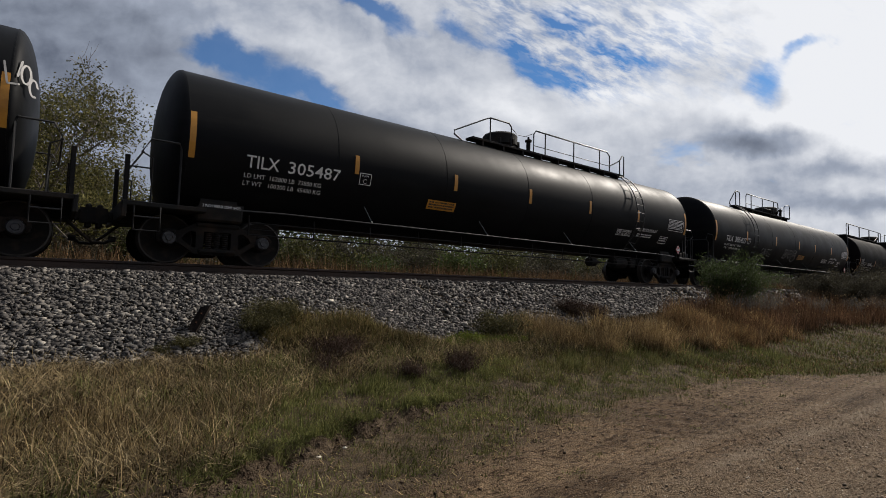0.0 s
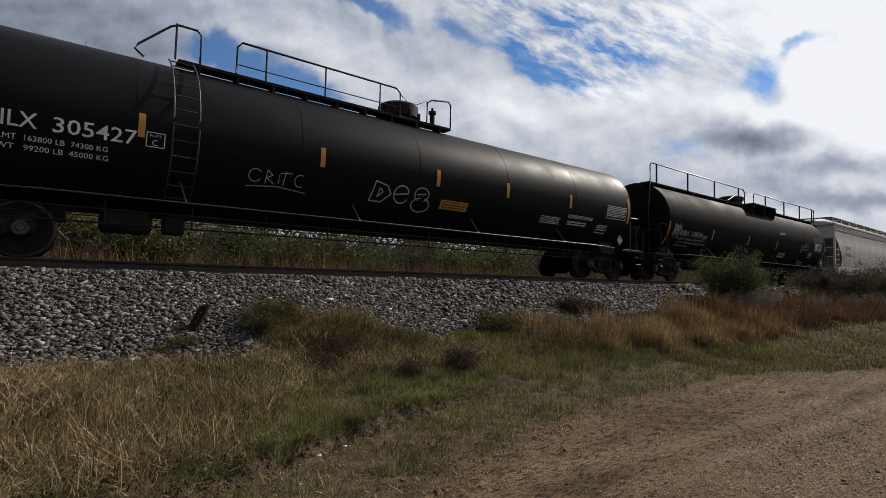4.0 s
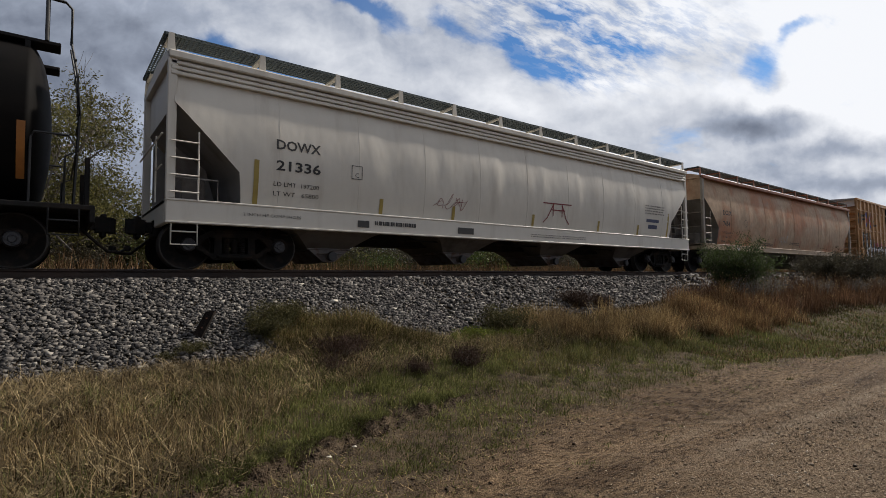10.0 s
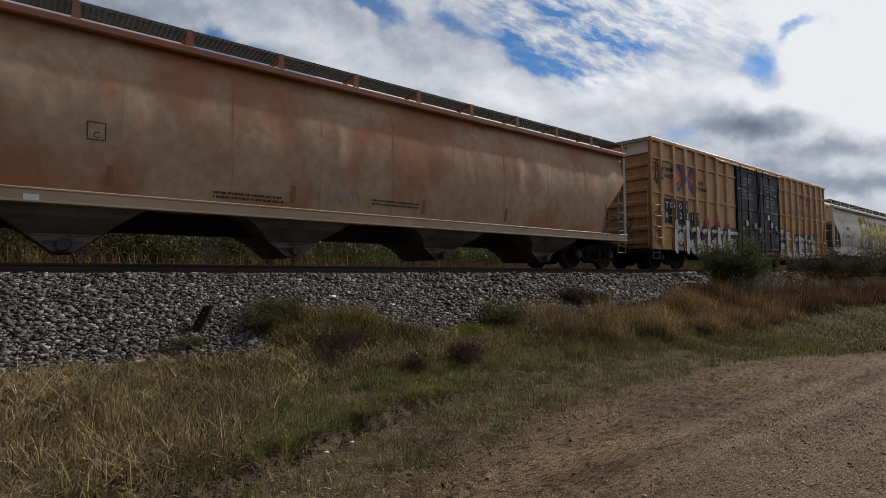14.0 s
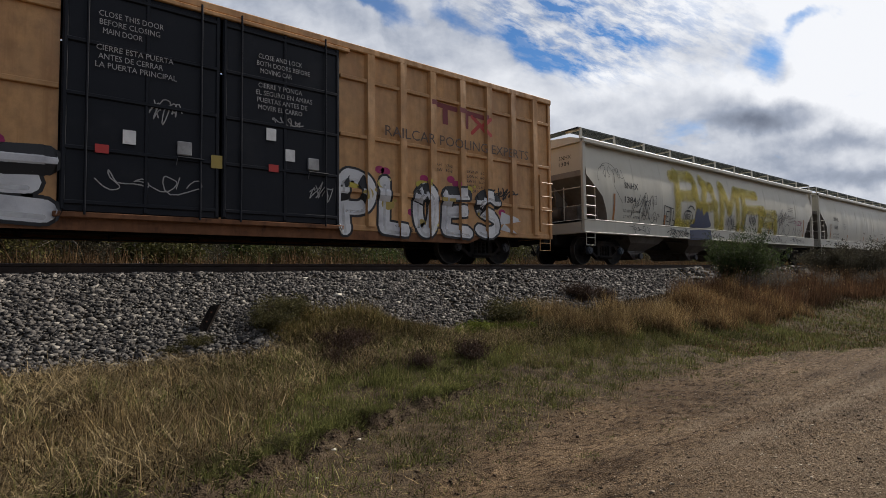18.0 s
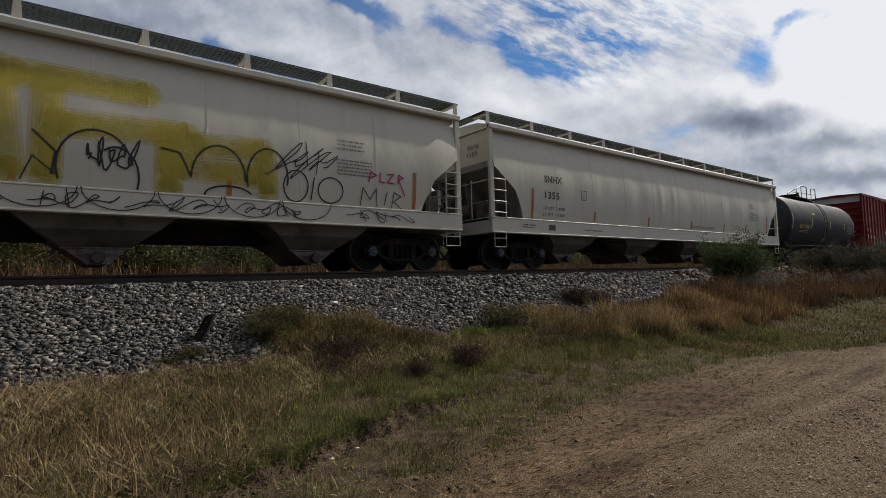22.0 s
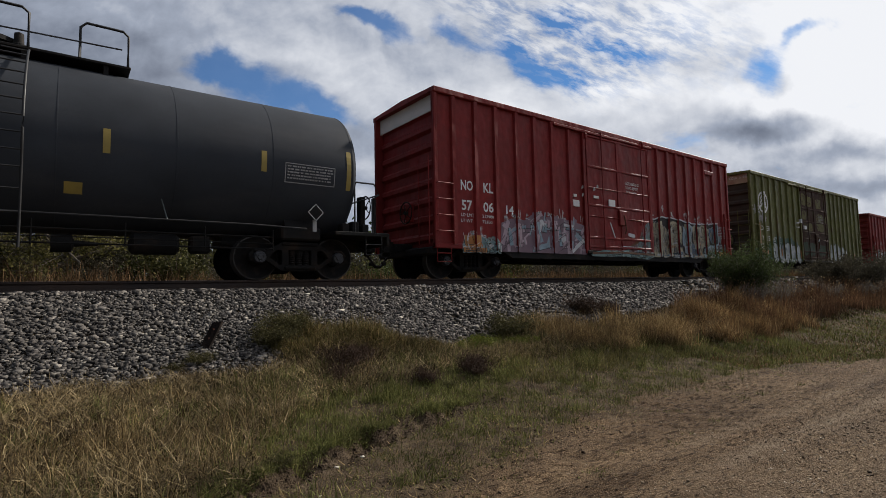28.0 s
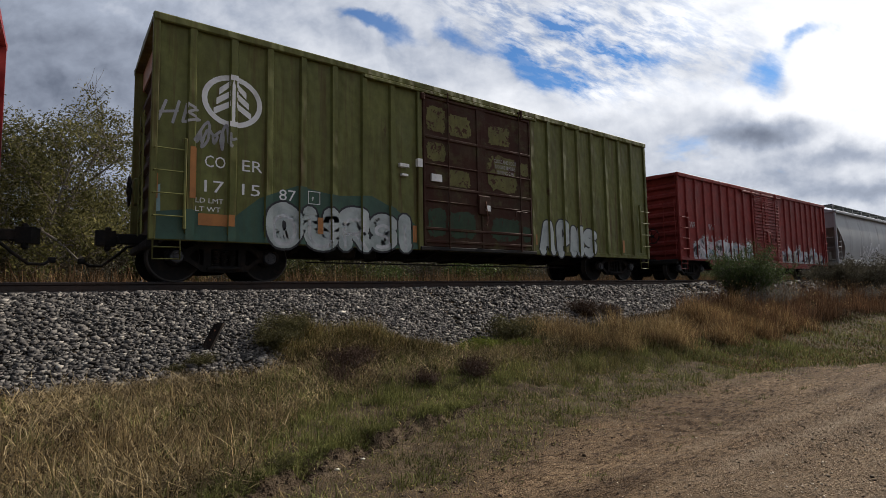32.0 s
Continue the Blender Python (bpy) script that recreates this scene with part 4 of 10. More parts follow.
def rod_frame(car, x0, x1, y=-1.05):
    """Safety rail under a tank: two long rods with thin uprights."""
    for z, r in ((0.63, 0.017), (0.87, 0.017), (0.74, 0.010)):
        part("brake_rod", Shape().tube([(x0, y, z), (x1, y, z)], r, 5), M_UNDER, car, "", 60)
    n = int((x1 - x0) / 1.35)
    for i in range(n + 1):
        x = x0 + (x1 - x0) * i / n
        part("hanger", Shape().tube([(x, y, 0.60), (x, y, 1.02)], 0.016, 5), M_UNDER, car)


def brake_gear(car, x, y=-0.75):
    s = Shape()
    s.turned([(-0.42, 0.0), (-0.42, 0.14), (-0.36, 0.2), (0.36, 0.2), (0.42, 0.14), (0.42, 0)], "x", 16, (x, y, 0.68))
    part("air_reservoir", s, M_UNDER, car, "", 40)
    s = Shape()
    s.box(x + 0.62, x + 1.0, y - 0.12, y + 0.16, 0.52, 0.86, 0.04)
    part("brake_valve", s, M_UNDER, car)
    s = Shape()
    s.turned([(0, 0.0), (0, 0.16), (0.3, 0.16), (0.34, 0.06), (0.7, 0.03)], "x", 14, (x - 1.6, y + 0.1, 0.66))
    part("brake_cylinder", s, M_UNDER, car, "", 40)


def start_car(name, xc, label, category):
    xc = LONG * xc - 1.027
    car = empty(name, pose(xc - travelled(0), TRACK_Y, RAIL_Z))
    tagged(car, label, category, "cars of the freight train")
    CARS.append((car, xc))
    return car


CARS = []
TANK_R, TANK_C = 1.52, 2.40


def tank_side(x, z):
    return -math.sqrt(max(0.0, TANK_R ** 2 - (z - TANK_C) ** 2))


def shell_arc(x, r, a0, a1, n=14):
    """Points round the shell, angles from the near side upwards."""
    return [(x, -r * math.cos(radians(a0 + (a1 - a0) * i / n)), TANK_C + r * math.sin(radians(a0 + (a1 - a0) * i / n))) for i in range(n + 1)]


def tank_car(xc, x0, x1, trucks, mat, label, flip=1, style="long", stripes=(), stripe_mat=None, blue=False, plat=None, stripe_drop=0.0):
    """x0, x1: the welds of the heads; all x from the car's middle, before the lengthwise squeeze."""
    car = start_car("tank_car", xc, label, "tank car")
    prof = [(x0 - 0.36 * math.cos(radians(a)), TANK_R * math.sin(radians(a))) for a in (0, 12, 25, 38, 50, 60, 70, 78, 84, 88)]
    prof += [(x0, TANK_R)] + [(x0 + (x1 - x0) * i / 8, TANK_R) for i in range(1, 8)] + [(x1, TANK_R)]
    prof += [(x1 + 0.36 * math.cos(radians(a)), TANK_R * math.sin(radians(a))) for a in (88, 84, 78, 70, 60, 50, 38, 25, 12, 0)]
    part("tank", Shape().turned(prof, "x", 64, (0, 0, TANK_C)), mat, car, "", 50)
    for i in range(0, 7 if style != "walk" else 0):
        x = x0 + (x1 - x0) * i / 6
        part("weld_seam", Shape().turned([(-0.012, TANK_R - 0.01), (-0.008, TANK_R + 0.004), (0.008, TANK_R + 0.004), (0.012, TANK_R - 0.01)], "x", 64, (x, 0, TANK_C)), mat, car, "", 30)
    for t in trucks:
        add_truck(car, t, blue)
    e0, e1 = x0 - 0.95, x1 + 0.95
    for e, w, t in ((e0, 1, trucks[0]), (e1, -1, trucks[1])):
        s = Shape()
        a, b = sorted((e, t + w * 1.5))
        s.box(a, b, -0.36, 0.36, 0.70, 1.06, 0.03)
        a, b = sorted((t - 0.45, t + 0.45))
        s.box(a, b, -1.15, 1.15, 0.82, 1.10, 0.04)
        part("stub_sill", s, M_UNDER, car)
        s = Shape()
        a, b = sorted((e, e + w * 1.35))
        s.box(a, b, -1.45, 1.45, 0.94, 1.03, 0.015)
        s.box(e - 0.04, e + 0.04, -1.45, 1.45, 0.74, 1.03, 0.015)
        part("end_platform", s, M_UNDER, car)
        add_coupler(car, e, -w)
        for y in (-1.42, 1.42):
            handrail(car, [(e + w * 0.86, y, 1.03), (e + w * 0.86, y, 2.05), (e + w * 0.82, y, 2.14), (e + w * 0.36, y, 2.14), (e + w * 0.22, y, 1.90), (e + w * 0.40, y, 1.80), (e + w * 0.40, y, 1.03)], 0.02)
            part("end_post", Shape().box(min(e + w * 0.02, e + w * 0.10), max(e + w * 0.02, e + w * 0.10), y * 0.62 - 0.05, y * 0.62 + 0.05, 0.98, 1.92, 0.012), M_UNDER, car)
        handrail(car, [(e + w * 0.24, -1.42, 1.90), (e + w * 0.24, 1.42, 1.90)], 0.018)
        stirrup(car, min(e + w * 0.15, e + w * 0.6), -1.45, 0.95)
        # saddle under the shell
        s = Shape()
        s.plate([[(-1.15, 0.95), (1.15, 0.95)] + [(1.2 * math.cos(radians(a)), TANK_C - 1.5 * math.sin(radians(a))) for a in (40, 60, 80, 100, 120, 140)]], t - 0.35, t + 0.35, axis="x")
        part("saddle", s, M_UNDER, car)
    # side rail near the sill, with its stays
    ra, rb = trucks[0] + 1.2, trucks[1] - 1.2
    handrail(car, [(ra - 1.2, -1.42, 1.04), (ra, -1.5, 1.06), (rb, -1.5, 1.06), (rb + 1.2, -1.42, 1.04)], 0.016, "side_rail", M_STEEL)
    n = 4 if style != "short" else 2
    for i in range(n):
        x = ra + (rb - ra) * (i + 0.55) / n
        part("stay", Shape().tube([(x + 0.06, -1.5, 1.06), (x, -1.20, 1.46)], 0.013), M_GRATE, car)
    rod_frame(car, ra - 0.6, rb + 0.6)
    brake_gear(car, ra + 1.2 if flip > 0 else rb - 1.6)
    # hand brake and valve box at one end
    eb = e0 if flip > 0 else e1
    w = 1 if flip > 0 else -1
    part("brake_stand", Shape().box(min(eb + w * 0.1, eb + w * 0.25), max(eb + w * 0.1, eb + w * 0.25), -0.55, -0.35, 1.03, 2.0, 0.02), M_UNDER, car)
    brake_wheel(car, eb + w * 0.06, -0.45, 1.75, M_UNDER)
    for k in range(3):
        part("valve_box", Shape().box(eb + w * (0.55 + 0.25 * k) - 0.09, eb + w * (0.55 + 0.25 * k) + 0.09, -1.35, -1.1, 1.03, 1.22 + 0.05 * (k % 2), 0.02), M_UNDER, car)
    # top fittings
    if style == "long":
        w0, w1 = plat["walk"]
        for y in (-0.62, 0.62):
            s = Shape()
            s.box(w0, w1, y - 0.16, y + 0.16, 3.86, 3.93, 0.01)
            part("walkway", s, M_UNDER, car, "", 30)
            for i in range(9):
                x = w0 + (w1 - w0) * (i + 0.5) / 9
                part("bracket", Shape().box(x - 0.03, x + 0.03, y - 0.15, y + 0.15, 3.70, 3.87), M_UNDER, car)
        for y in (-0.78,):
            for line in plat["rails"]:
                handrail(car, [(x, y, z) for x, z in line], 0.023, "railing")
            for x in plat["posts"]:
                handrail(car, [(x, y, 3.90), (x, y, 4.60)], 0.021, "post")
            handrail(car, [(plat["low"][0], y, 4.12), (plat["low"][1], y, 4.12)], 0.012, "railing")
        c0, c1 = plat["chain"]
        handrail(car, [(c0, -0.74, 4.52), (c0 + (c1 - c0) * 0.3, -0.74, 4.33), (c0 + (c1 - c0) * 0.65, -0.74, 4.34), (c1, -0.74, 4.50)], 0.009, "chain")
        dx = plat["dome"]
        s = Shape()
        s.turned([(3.80, 0.62), (3.98, 0.62), (3.99, 0.50), (4.10, 0.49), (4.11, 0.56), (4.40, 0.56), (4.46, 0.50), (4.49, 0.30), (4.50, 0.0)], "z", 28, (dx, 0, 0))
        part("dome", s, M_UNDER, car, "black valve housing with a bolted lid", 40)
        for k in range(8):
            a = k * math.tau / 8
            part("lid_bolt", Shape().box(dx + 0.58 * math.cos(a) - 0.04, dx + 0.58 * math.cos(a) + 0.04, 0.58 * math.sin(a) - 0.04, 0.58 * math.sin(a) + 0.04, 4.06, 4.24, 0.01), M_UNDER, car)
        part("valve", Shape().turned([(4.0, 0.07), (4.3, 0.07), (4.32, 0.11), (4.38, 0.11), (4.40, 0.04), (4.48, 0.03)], "z", 12, (dx + 0.85, -0.45, 0)), M_UNDER, car, "", 40)
        for d in (-0.22, 0.22):
            lx = plat["ladder"] + d
            s = Shape().tube(shell_arc(lx, TANK_R + 0.14, 62, -52, 18), 0.018)
            part("ladder_stile", s, M_STEEL, car, "", 60)
        for i in range(12):
            a = 58 - i * 9.6
            y, z = -(TANK_R + 0.14) * math.cos(radians(a)), TANK_C + (TANK_R + 0.14) * math.sin(radians(a))
            part("rung", Shape().tube([(plat["ladder"] - 0.22, y, z), (plat["ladder"] + 0.22, y, z)], 0.012), M_STEEL, car)
    sm = stripe_mat or M_ORANGE
    for k, x in enumerate(stripes):
        end = k in (0, len(stripes) - 1)
        paint("reflector", slab(x - 0.055, x + 0.055, (1.92 if end else 2.12) - stripe_drop * (1.5 if end else 1.0), (2.77 if end else 2.53) - stripe_drop * (1.5 if end else 1.0)), sm, car, tank_side, lift=0.006)
    return car


def table_mark(car, x0, x1, z0, z1, surf, mat, rows=6, seed=3, box=True, name="data_panel"):
    """A printed panel: a thin border with rows of small unreadable writing."""
    polys = bars(x0 + 0.05, x1 - 0.05, z1 - 0.05, rows, (z1 - z0 - 0.1) / rows * 0.5, (z1 - z0 - 0.1) / rows * 0.5, seed)
    if box:
        t = 0.018
        polys += slab(x0, x0 + t, z0, z1) + slab(x1 - t, x1, z0, z1) + slab(x0, x1, z0, z0 + t, 1) + slab(x0, x1, z1 - t, z1, 1)
    paint(name, polys, mat, car, surf, lift=0.006)


def placard(car, x, z, surf, mat, words="", size=0.2):
    d = [(x, z - size), (x + size, z), (x, z + size), (x - size, z)]
    paint("placard", [d], mat, car, lambda a, b: surf(x, z), lift=0.03, label="diamond hazard placard")
    t = size * 0.86
    for a, b in zip(range(4), (1, 2, 3, 0)):
        p = [(x, z - t), (x + t, z), (x, z + t), (x - t, z)]
        paint("placard_border", stroke([p[a], p[b]], 0.012), M_WHITE, car, lambda q, r: surf(x, z), lift=0.034)
    if words:
        paint("placard_panel", [[(x - 0.11, z - 0.045), (x + 0.11, z - 0.045), (x + 0.11, z + 0.045), (x - 0.11, z + 0.045)]], M_WHITE, car, lambda q, r: surf(x, z), lift=0.036)
        lettering("lettering", words, x - 0.1, z - 0.03, 0.06, M_DARKTXT, car, lambda q, r: surf(x, z), width=0.2, lift=0.04)


PLAT_C = {"walk": (-5.4, 1.6), "dome": 0.33, "ladder": -5.35, "chain": (-0.13, 0.75), "low": (-4.28, -0.13), "posts": (-5.46, -3.65, -2.24, -0.74),
          "rails": ([(-6.0, 3.80), (-6.16, 3.92), (-6.10, 4.02), (-5.56, 4.52), (-5.42, 4.58), (-5.08, 4.58), (-5.0, 4.50), (-5.0, 3.93)],
                    [(-4.28, 3.93), (-4.28, 4.48), (-4.18, 4.60), (-0.25, 4.60), (-0.13, 4.50), (-0.13, 3.93)],
                    [(0.75, 3.93), (0.75, 4.45), (0.9, 4.55), (1.48, 4.64), (1.57, 4.56), (1.57, 3.93)])}
PLAT_B = {"walk": (-1.6, 6.1), "dome": 0.27, "ladder": 5.75, "chain": (-0.02, 1.0), "low": (1.0, 5.13), "posts": (-0.91, 1.56, 3.04, 4.52),
          "rails": ([(-2.0, 3.72), (-2.30, 3.86), (-2.28, 3.96), (-1.05, 4.54), (-0.88, 4.59), (-0.12, 4.59), (-0.02, 4.50), (-0.02, 3.93)],
                    [(1.0, 3.93), (1.0, 4.48), (1.1, 4.60), (4.95, 4.60), (5.13, 4.48), (5.13, 3.93)],
                    [(5.13, 4.12), (5.75, 4.40), (5.95, 4.62), (6.05, 4.60), (6.05, 3.93)], [(5.78, 3.93), (5.78, 4.42)])}


LPG = (-9.18, -6.05, -2.57, 0.63, 3.15, 5.98, 9.24)
LPG_B = (-9.2, -5.72, -2.79, 0.08, 2.98, 5.84, 9.24)


def lpg_marks(car, number, load, light, c_at=-5.97, drop=0.0, notice=0.82, stripe_at=()):
    def L(t, x, z, h, mt, **k):
        lettering("lettering", t, x, z - (drop if x < 0 else 0), h, mt, car, tank_side, **k)
    L("TILX", -8.18, 1.98, 0.23, M_WHITE, width=0.67, bold=0.002)
    L(number, -7.31, 1.98, 0.23, M_WHITE, width=1.20, bold=0.002)
    L("LD LMT  " + load, -8.19, 1.79, 0.08, M_WHITE, width=1.66)
    L("LT WT   " + light, -8.19, 1.65, 0.08, M_WHITE, width=1.68)
    t, z0 = 0.014, 1.98 - drop
    paint("plate_mark", slab(c_at, c_at + t, z0, z0 + 0.25, 2) + slab(c_at + 0.29, c_at + 0.29 + t, z0, z0 + 0.25, 2) + slab(c_at, c_at + 0.30, z0, z0 + t, 1)
          + slab(c_at, c_at + 0.30, z0 + 0.24, z0 + 0.24 + t, 1), M_WHITE, car, tank_side, lift=0.006)
    L("C", c_at + 0.10, 2.01, 0.10, M_WHITE)
    L("PLATE", c_at + 0.06, 2.155, 0.04, M_WHITE, width=0.18)
    lettering("lettering", "2 INCH TREAD COMP SHOES", -8.95, 1.05, 0.05, M_WHITE, car, lambda a, b: -1.46, width=0.72)
    paint("shoe_notice_board", slab(-9.0, -8.18, 1.02, 1.13, 1), M_UNDER, car, lambda a, b: -1.44, lift=0.004)
    paint("notice", slab(notice, notice + 0.92, 1.60, 1.82, 4), M_ORANGE, car, tank_side, lift=0.006)
    paint("notice_writing", bars(notice + 0.05, notice + 0.88, 1.79, 3, 0.035, 0.025, 5), M_DARKTXT, car, tank_side, lift=0.009)
    L("LIQUEFIED PETROLEUM GAS", 5.97, 1.835, 0.10, M_WHITE, width=1.27)
    L("NON-ODORIZED", 4.72, 1.63, 0.13, M_WHITE, width=0.88)
    paint("writing_rule", slab(4.70, 5.62, 1.60, 1.615, 1) + slab(4.70, 5.62, 1.775, 1.79, 1), M_WHITE, car, tank_side, lift=0.006)
    paint("small_writing", bars(6.0, 7.0, 1.74, 2, 0.035, 0.035, 9), M_WHITE, car, tank_side, lift=0.006)
    table_mark(car, 7.95, 9.08, 2.0, 2.42, tank_side, M_WHITE, 6, 4)
    table_mark(car, 7.58, 8.13, 1.50, 1.75, tank_side, M_WHITE, 2, 8)
    placard(car, 8.82, 1.32, lambda a, b: -1.40, M_RED, "1075", 0.18)
    part("placard_holder", Shape().box(8.80, 8.84, -1.38, -1.34, 0.98, 1.5), M_UNDER, car)


def build_tanks():
    # the leading tank car, only its trailing end in view
    a = tank_car(-8.65, -9.3, 9.3, (-8.6, 8.6), M_TANK, "glossy black tank car with white spray marks, on rails", 1, stripes=LPG, plat=PLAT_C)
    paint("spray_mark", sum((stroke(p, 0.03) for p in (
        [(9.20, 2.95), (9.26, 2.60), (9.40, 2.62)], arc(9.48, 2.82, 0.06, 0.16, 0, 360), arc(9.58, 2.66, 0.05, 0.14, 20, 300), [(9.38, 2.75), (9.42, 3.02)])), []),
        M_GREYW, a, lambda x, z: -TANK_R * math.sqrt(max(0.02, 1 - max(0, (x - 9.3) / 0.5) ** 2)) * math.sqrt(max(0.05, 1 - ((z - TANK_C) / TANK_R) ** 2)), lift=0.012)
    b = tank_car(12.52, -9.27, 9.3, (-8.54, 8.53), M_TANK, "glossy black tank car with white lettering and orange reflectors", -1, stripes=LPG_B, plat=PLAT_B)
    lpg_marks(b, "305487", "162800 LB  73880 KG", "100200 LB  45480 KG", -5.63, 0.07, -3.6)
    c = tank_car(33.68, -9.23, 9.37, (-8.53, 8.52), M_TANK, "glossy black tank car with white lettering and spray tags", 1, stripes=LPG, plat=PLAT_C)
    lpg_marks(c, "305427", "163800 LB  74300 KG", "99200 LB  45000 KG")
    tag = [[(-1.18, 2.02), (-0.85, 1.95), (-0.72, 1.78), (-0.95, 1.58), (-1.28, 1.58), (-1.18, 2.02)], [(-1.05, 1.88), (-0.95, 1.80), (-1.08, 1.68), (-1.05, 1.88)],
           arc(-0.42, 1.80, 0.22, 0.20, 30, 330), [(-0.62, 1.78), (-0.22, 1.84), (-0.25, 1.92)], arc(0.18, 1.86, 0.22, 0.16, -60, 240), arc(0.20, 1.62, 0.28, 0.16, 100, 430), [(0.05, 1.85), (0.3, 1.88)]]
    paint("spray_mark", sum((stroke(p, 0.028) for p in tag), []), M_GREYW, c, tank_side, lift=0.007, label="white spray-paint tag")
    tag = [arc(-3.98, 1.77, 0.13, 0.12, 40, 330), [(-3.76, 1.66), (-3.74, 1.89), (-3.62, 1.81), (-3.74, 1.75), (-3.58, 1.65)], [(-3.48, 1.67), (-3.48, 1.83)],
           [(-3.38, 1.65), (-3.35, 1.91)], [(-3.46, 1.87), (-3.22, 1.89)], arc(-3.02, 1.77, 0.12, 0.12, 60, 300), [(-4.12, 1.56), (-3.5, 1.61), (-2.85, 1.55)]]
    paint("spray_mark", sum((stroke(p, 0.018) for p in tag), []), M_GREYW, c, tank_side, lift=0.007, label="thin white spray-paint tag")

    # older dusty tank car with a full-length top walkway
    d = tank_car(54.62, -8.82, 9.25, (-8.26, 8.26), M_TANK_OLD, "dusty dull-black tank car with a full-length top walkway", 1, "walk",
                 stripes=(-8.81, -5.12, -1.46, 1.97, 5.50, 9.22), stripe_mat=M_ORANGE_OLD, stripe_drop=0.34)
    for y in (-0.62, 0.62):
        s = Shape()
        s.box(-9.1, 9.7, y - 0.2, y + 0.2, 3.80, 3.86, 0.01)
        for i in range(12):
            x = -8.8 + i * 1.64
            s.box(x - 0.04, x + 0.04, y - 0.2, y + 0.2, 3.62, 3.80)
        part("walkway", s, M_UNDER, d)
        if y > 0:
            continue
        s = -1
        posts = [-8.56, -6.0, -3.48, -0.9]
        handrail(d, [(-9.05, s * 0.82, 3.85), (-9.05, s * 0.82, 4.50), (-8.95, s * 0.82, 4.60), (-0.35, s * 0.82, 4.60), (-0.2, s * 0.82, 4.45), (-0.2, s * 0.82, 3.86)], 0.026, "railing")
        handrail(d, [(0.9, s * 0.82, 3.86), (0.9, s * 0.82, 4.45), (1.0, s * 0.82, 4.58), (9.75, s * 0.82, 4.60), (9.85, s * 0.82, 4.5), (9.85, s * 0.82, 3.86)], 0.026, "railing")
        for x in posts + [2.4, 5.0, 7.4, 9.5]:
            handrail(d, [(x, s * 0.82, 3.86), (x, s * 0.82, 4.60)], 0.034, "post")
    handrail(d, [(-0.1, -0.8, 4.55), (0.1, -0.78, 4.44), (0.5, -0.78, 4.42), (0.9, -0.8, 4.55)], 0.009, "chain")
    handrail(d, [(-2.2, -0.85, 3.86), (-1.3, -0.85, 4.22), (-1.2, -0.85, 4.2), (-1.2, -0.85, 3.86)], 0.018, "railing")
    s = Shape().turned([(3.8, 0.5), (4.15, 0.5), (4.2, 0.58), (4.34, 0.58), (4.40, 0.5), (4.42, 0.0)], "z", 28, (0.25, 0, 0))
    part("dome", s, M_UNDER, d, "black valve housing", 40)
    for x in (-0.35, 1.0, 2.35):
        s = Shape()
        s.plate([[(-1.20, 3.30), (-0.55, 3.84), (-1.28, 3.84), (-1.32, 3.72)]], x, x + 0.05, axis="x")
        part("bracket", s, M_UNDER, d)
    s = Shape().box(-0.4, 2.45, -1.32, -0.55, 3.84, 3.90, 0.01)
    part("side_platform", s, M_UNDER, d)
    handrail(d, [(-9.45, -1.0, 1.1), (-9.5, -1.0, 2.6), (-9.3, -0.95, 3.5), (-9.05, -0.82, 3.9)], 0.02, "ladder_stile")
    handrail(d, [(9.95, -1.0, 1.1), (10.0, -1.0, 2.6), (9.95, -0.95, 3.3), (9.85, -0.82, 3.9)], 0.02, "ladder_stile")
    handrail(d, [(9.95, -0.55, 1.1), (10.0, -0.55, 2.6), (9.95, -0.55, 3.3), (9.85, -0.5, 3.9)], 0.02, "ladder_stile")
    for i in range(9):
        z = 1.25 + i * 0.29
        x = 9.97 if z < 3 else 9.92
        part("rung", Shape().tube([(x, -1.0, z), (x, -0.55, z)], 0.014), M_STEEL, d)
    L = lambda *a, **k: lettering("lettering", *a, d, tank_side, **k)
    L("FURX", -7.86, 1.80, 0.20, M_GREYW, width=0.70, bold=0.004)
    L("134004", -6.94, 1.80, 0.20, M_GREYW, width=0.92, bold=0.004)
    L("LD LMT 162800 LBS 73800 KGS", -7.85, 1.645, 0.08, M_GREYW, width=1.88)
    L("LT WT  100100 LBS 45400 KGS NEW 5-96", -7.85, 1.51, 0.08, M_GREYW, width=2.36)
    paint("small_writing", bars(-7.9, -6.9, 1.44, 1, 0.035, 0.03, 2), M_GREYW, d, tank_side, lift=0.006)
    table_mark(d, -5.93, -5.59, 1.67, 1.90, tank_side, M_GREYW, 1, 8)
    paint("spray_mark", sum((stroke(p, 0.016) for p in scrawl(-8.45, 1.66, 0.5, 0.5, 5, 5) + scrawl(-8.42, 1.95, 0.48, 0.3, 6, 5) + [arc(-8.18, 1.9, 0.3, 0.24, 20, 200)]), []), M_GREYW, d, tank_side, lift=0.007, label="white spray-paint tag")
    L("LIQUEFIED", 5.87, 2.22, 0.09, M_GREYW, width=0.6)
    L("PETROLEUM GAS", 5.73, 2.08, 0.09, M_GREYW, width=0.85)
    L("NON-ODORIZED", 5.72, 1.93, 0.09, M_GREYW, width=0.86)
    L("NON ODORIZED", 5.98, 1.245, 0.08, M_GREYW, width=0.92)
    paint("writing_rule", slab(5.95, 6.95, 1.215, 1.23, 1) + slab(5.95, 6.95, 1.34, 1.355, 1), M_GREYW, d, tank_side, lift=0.006)
    table_mark(d, 7.5, 8.66, 1.93, 2.44, tank_side, M_WHITE, 7, 4, False)
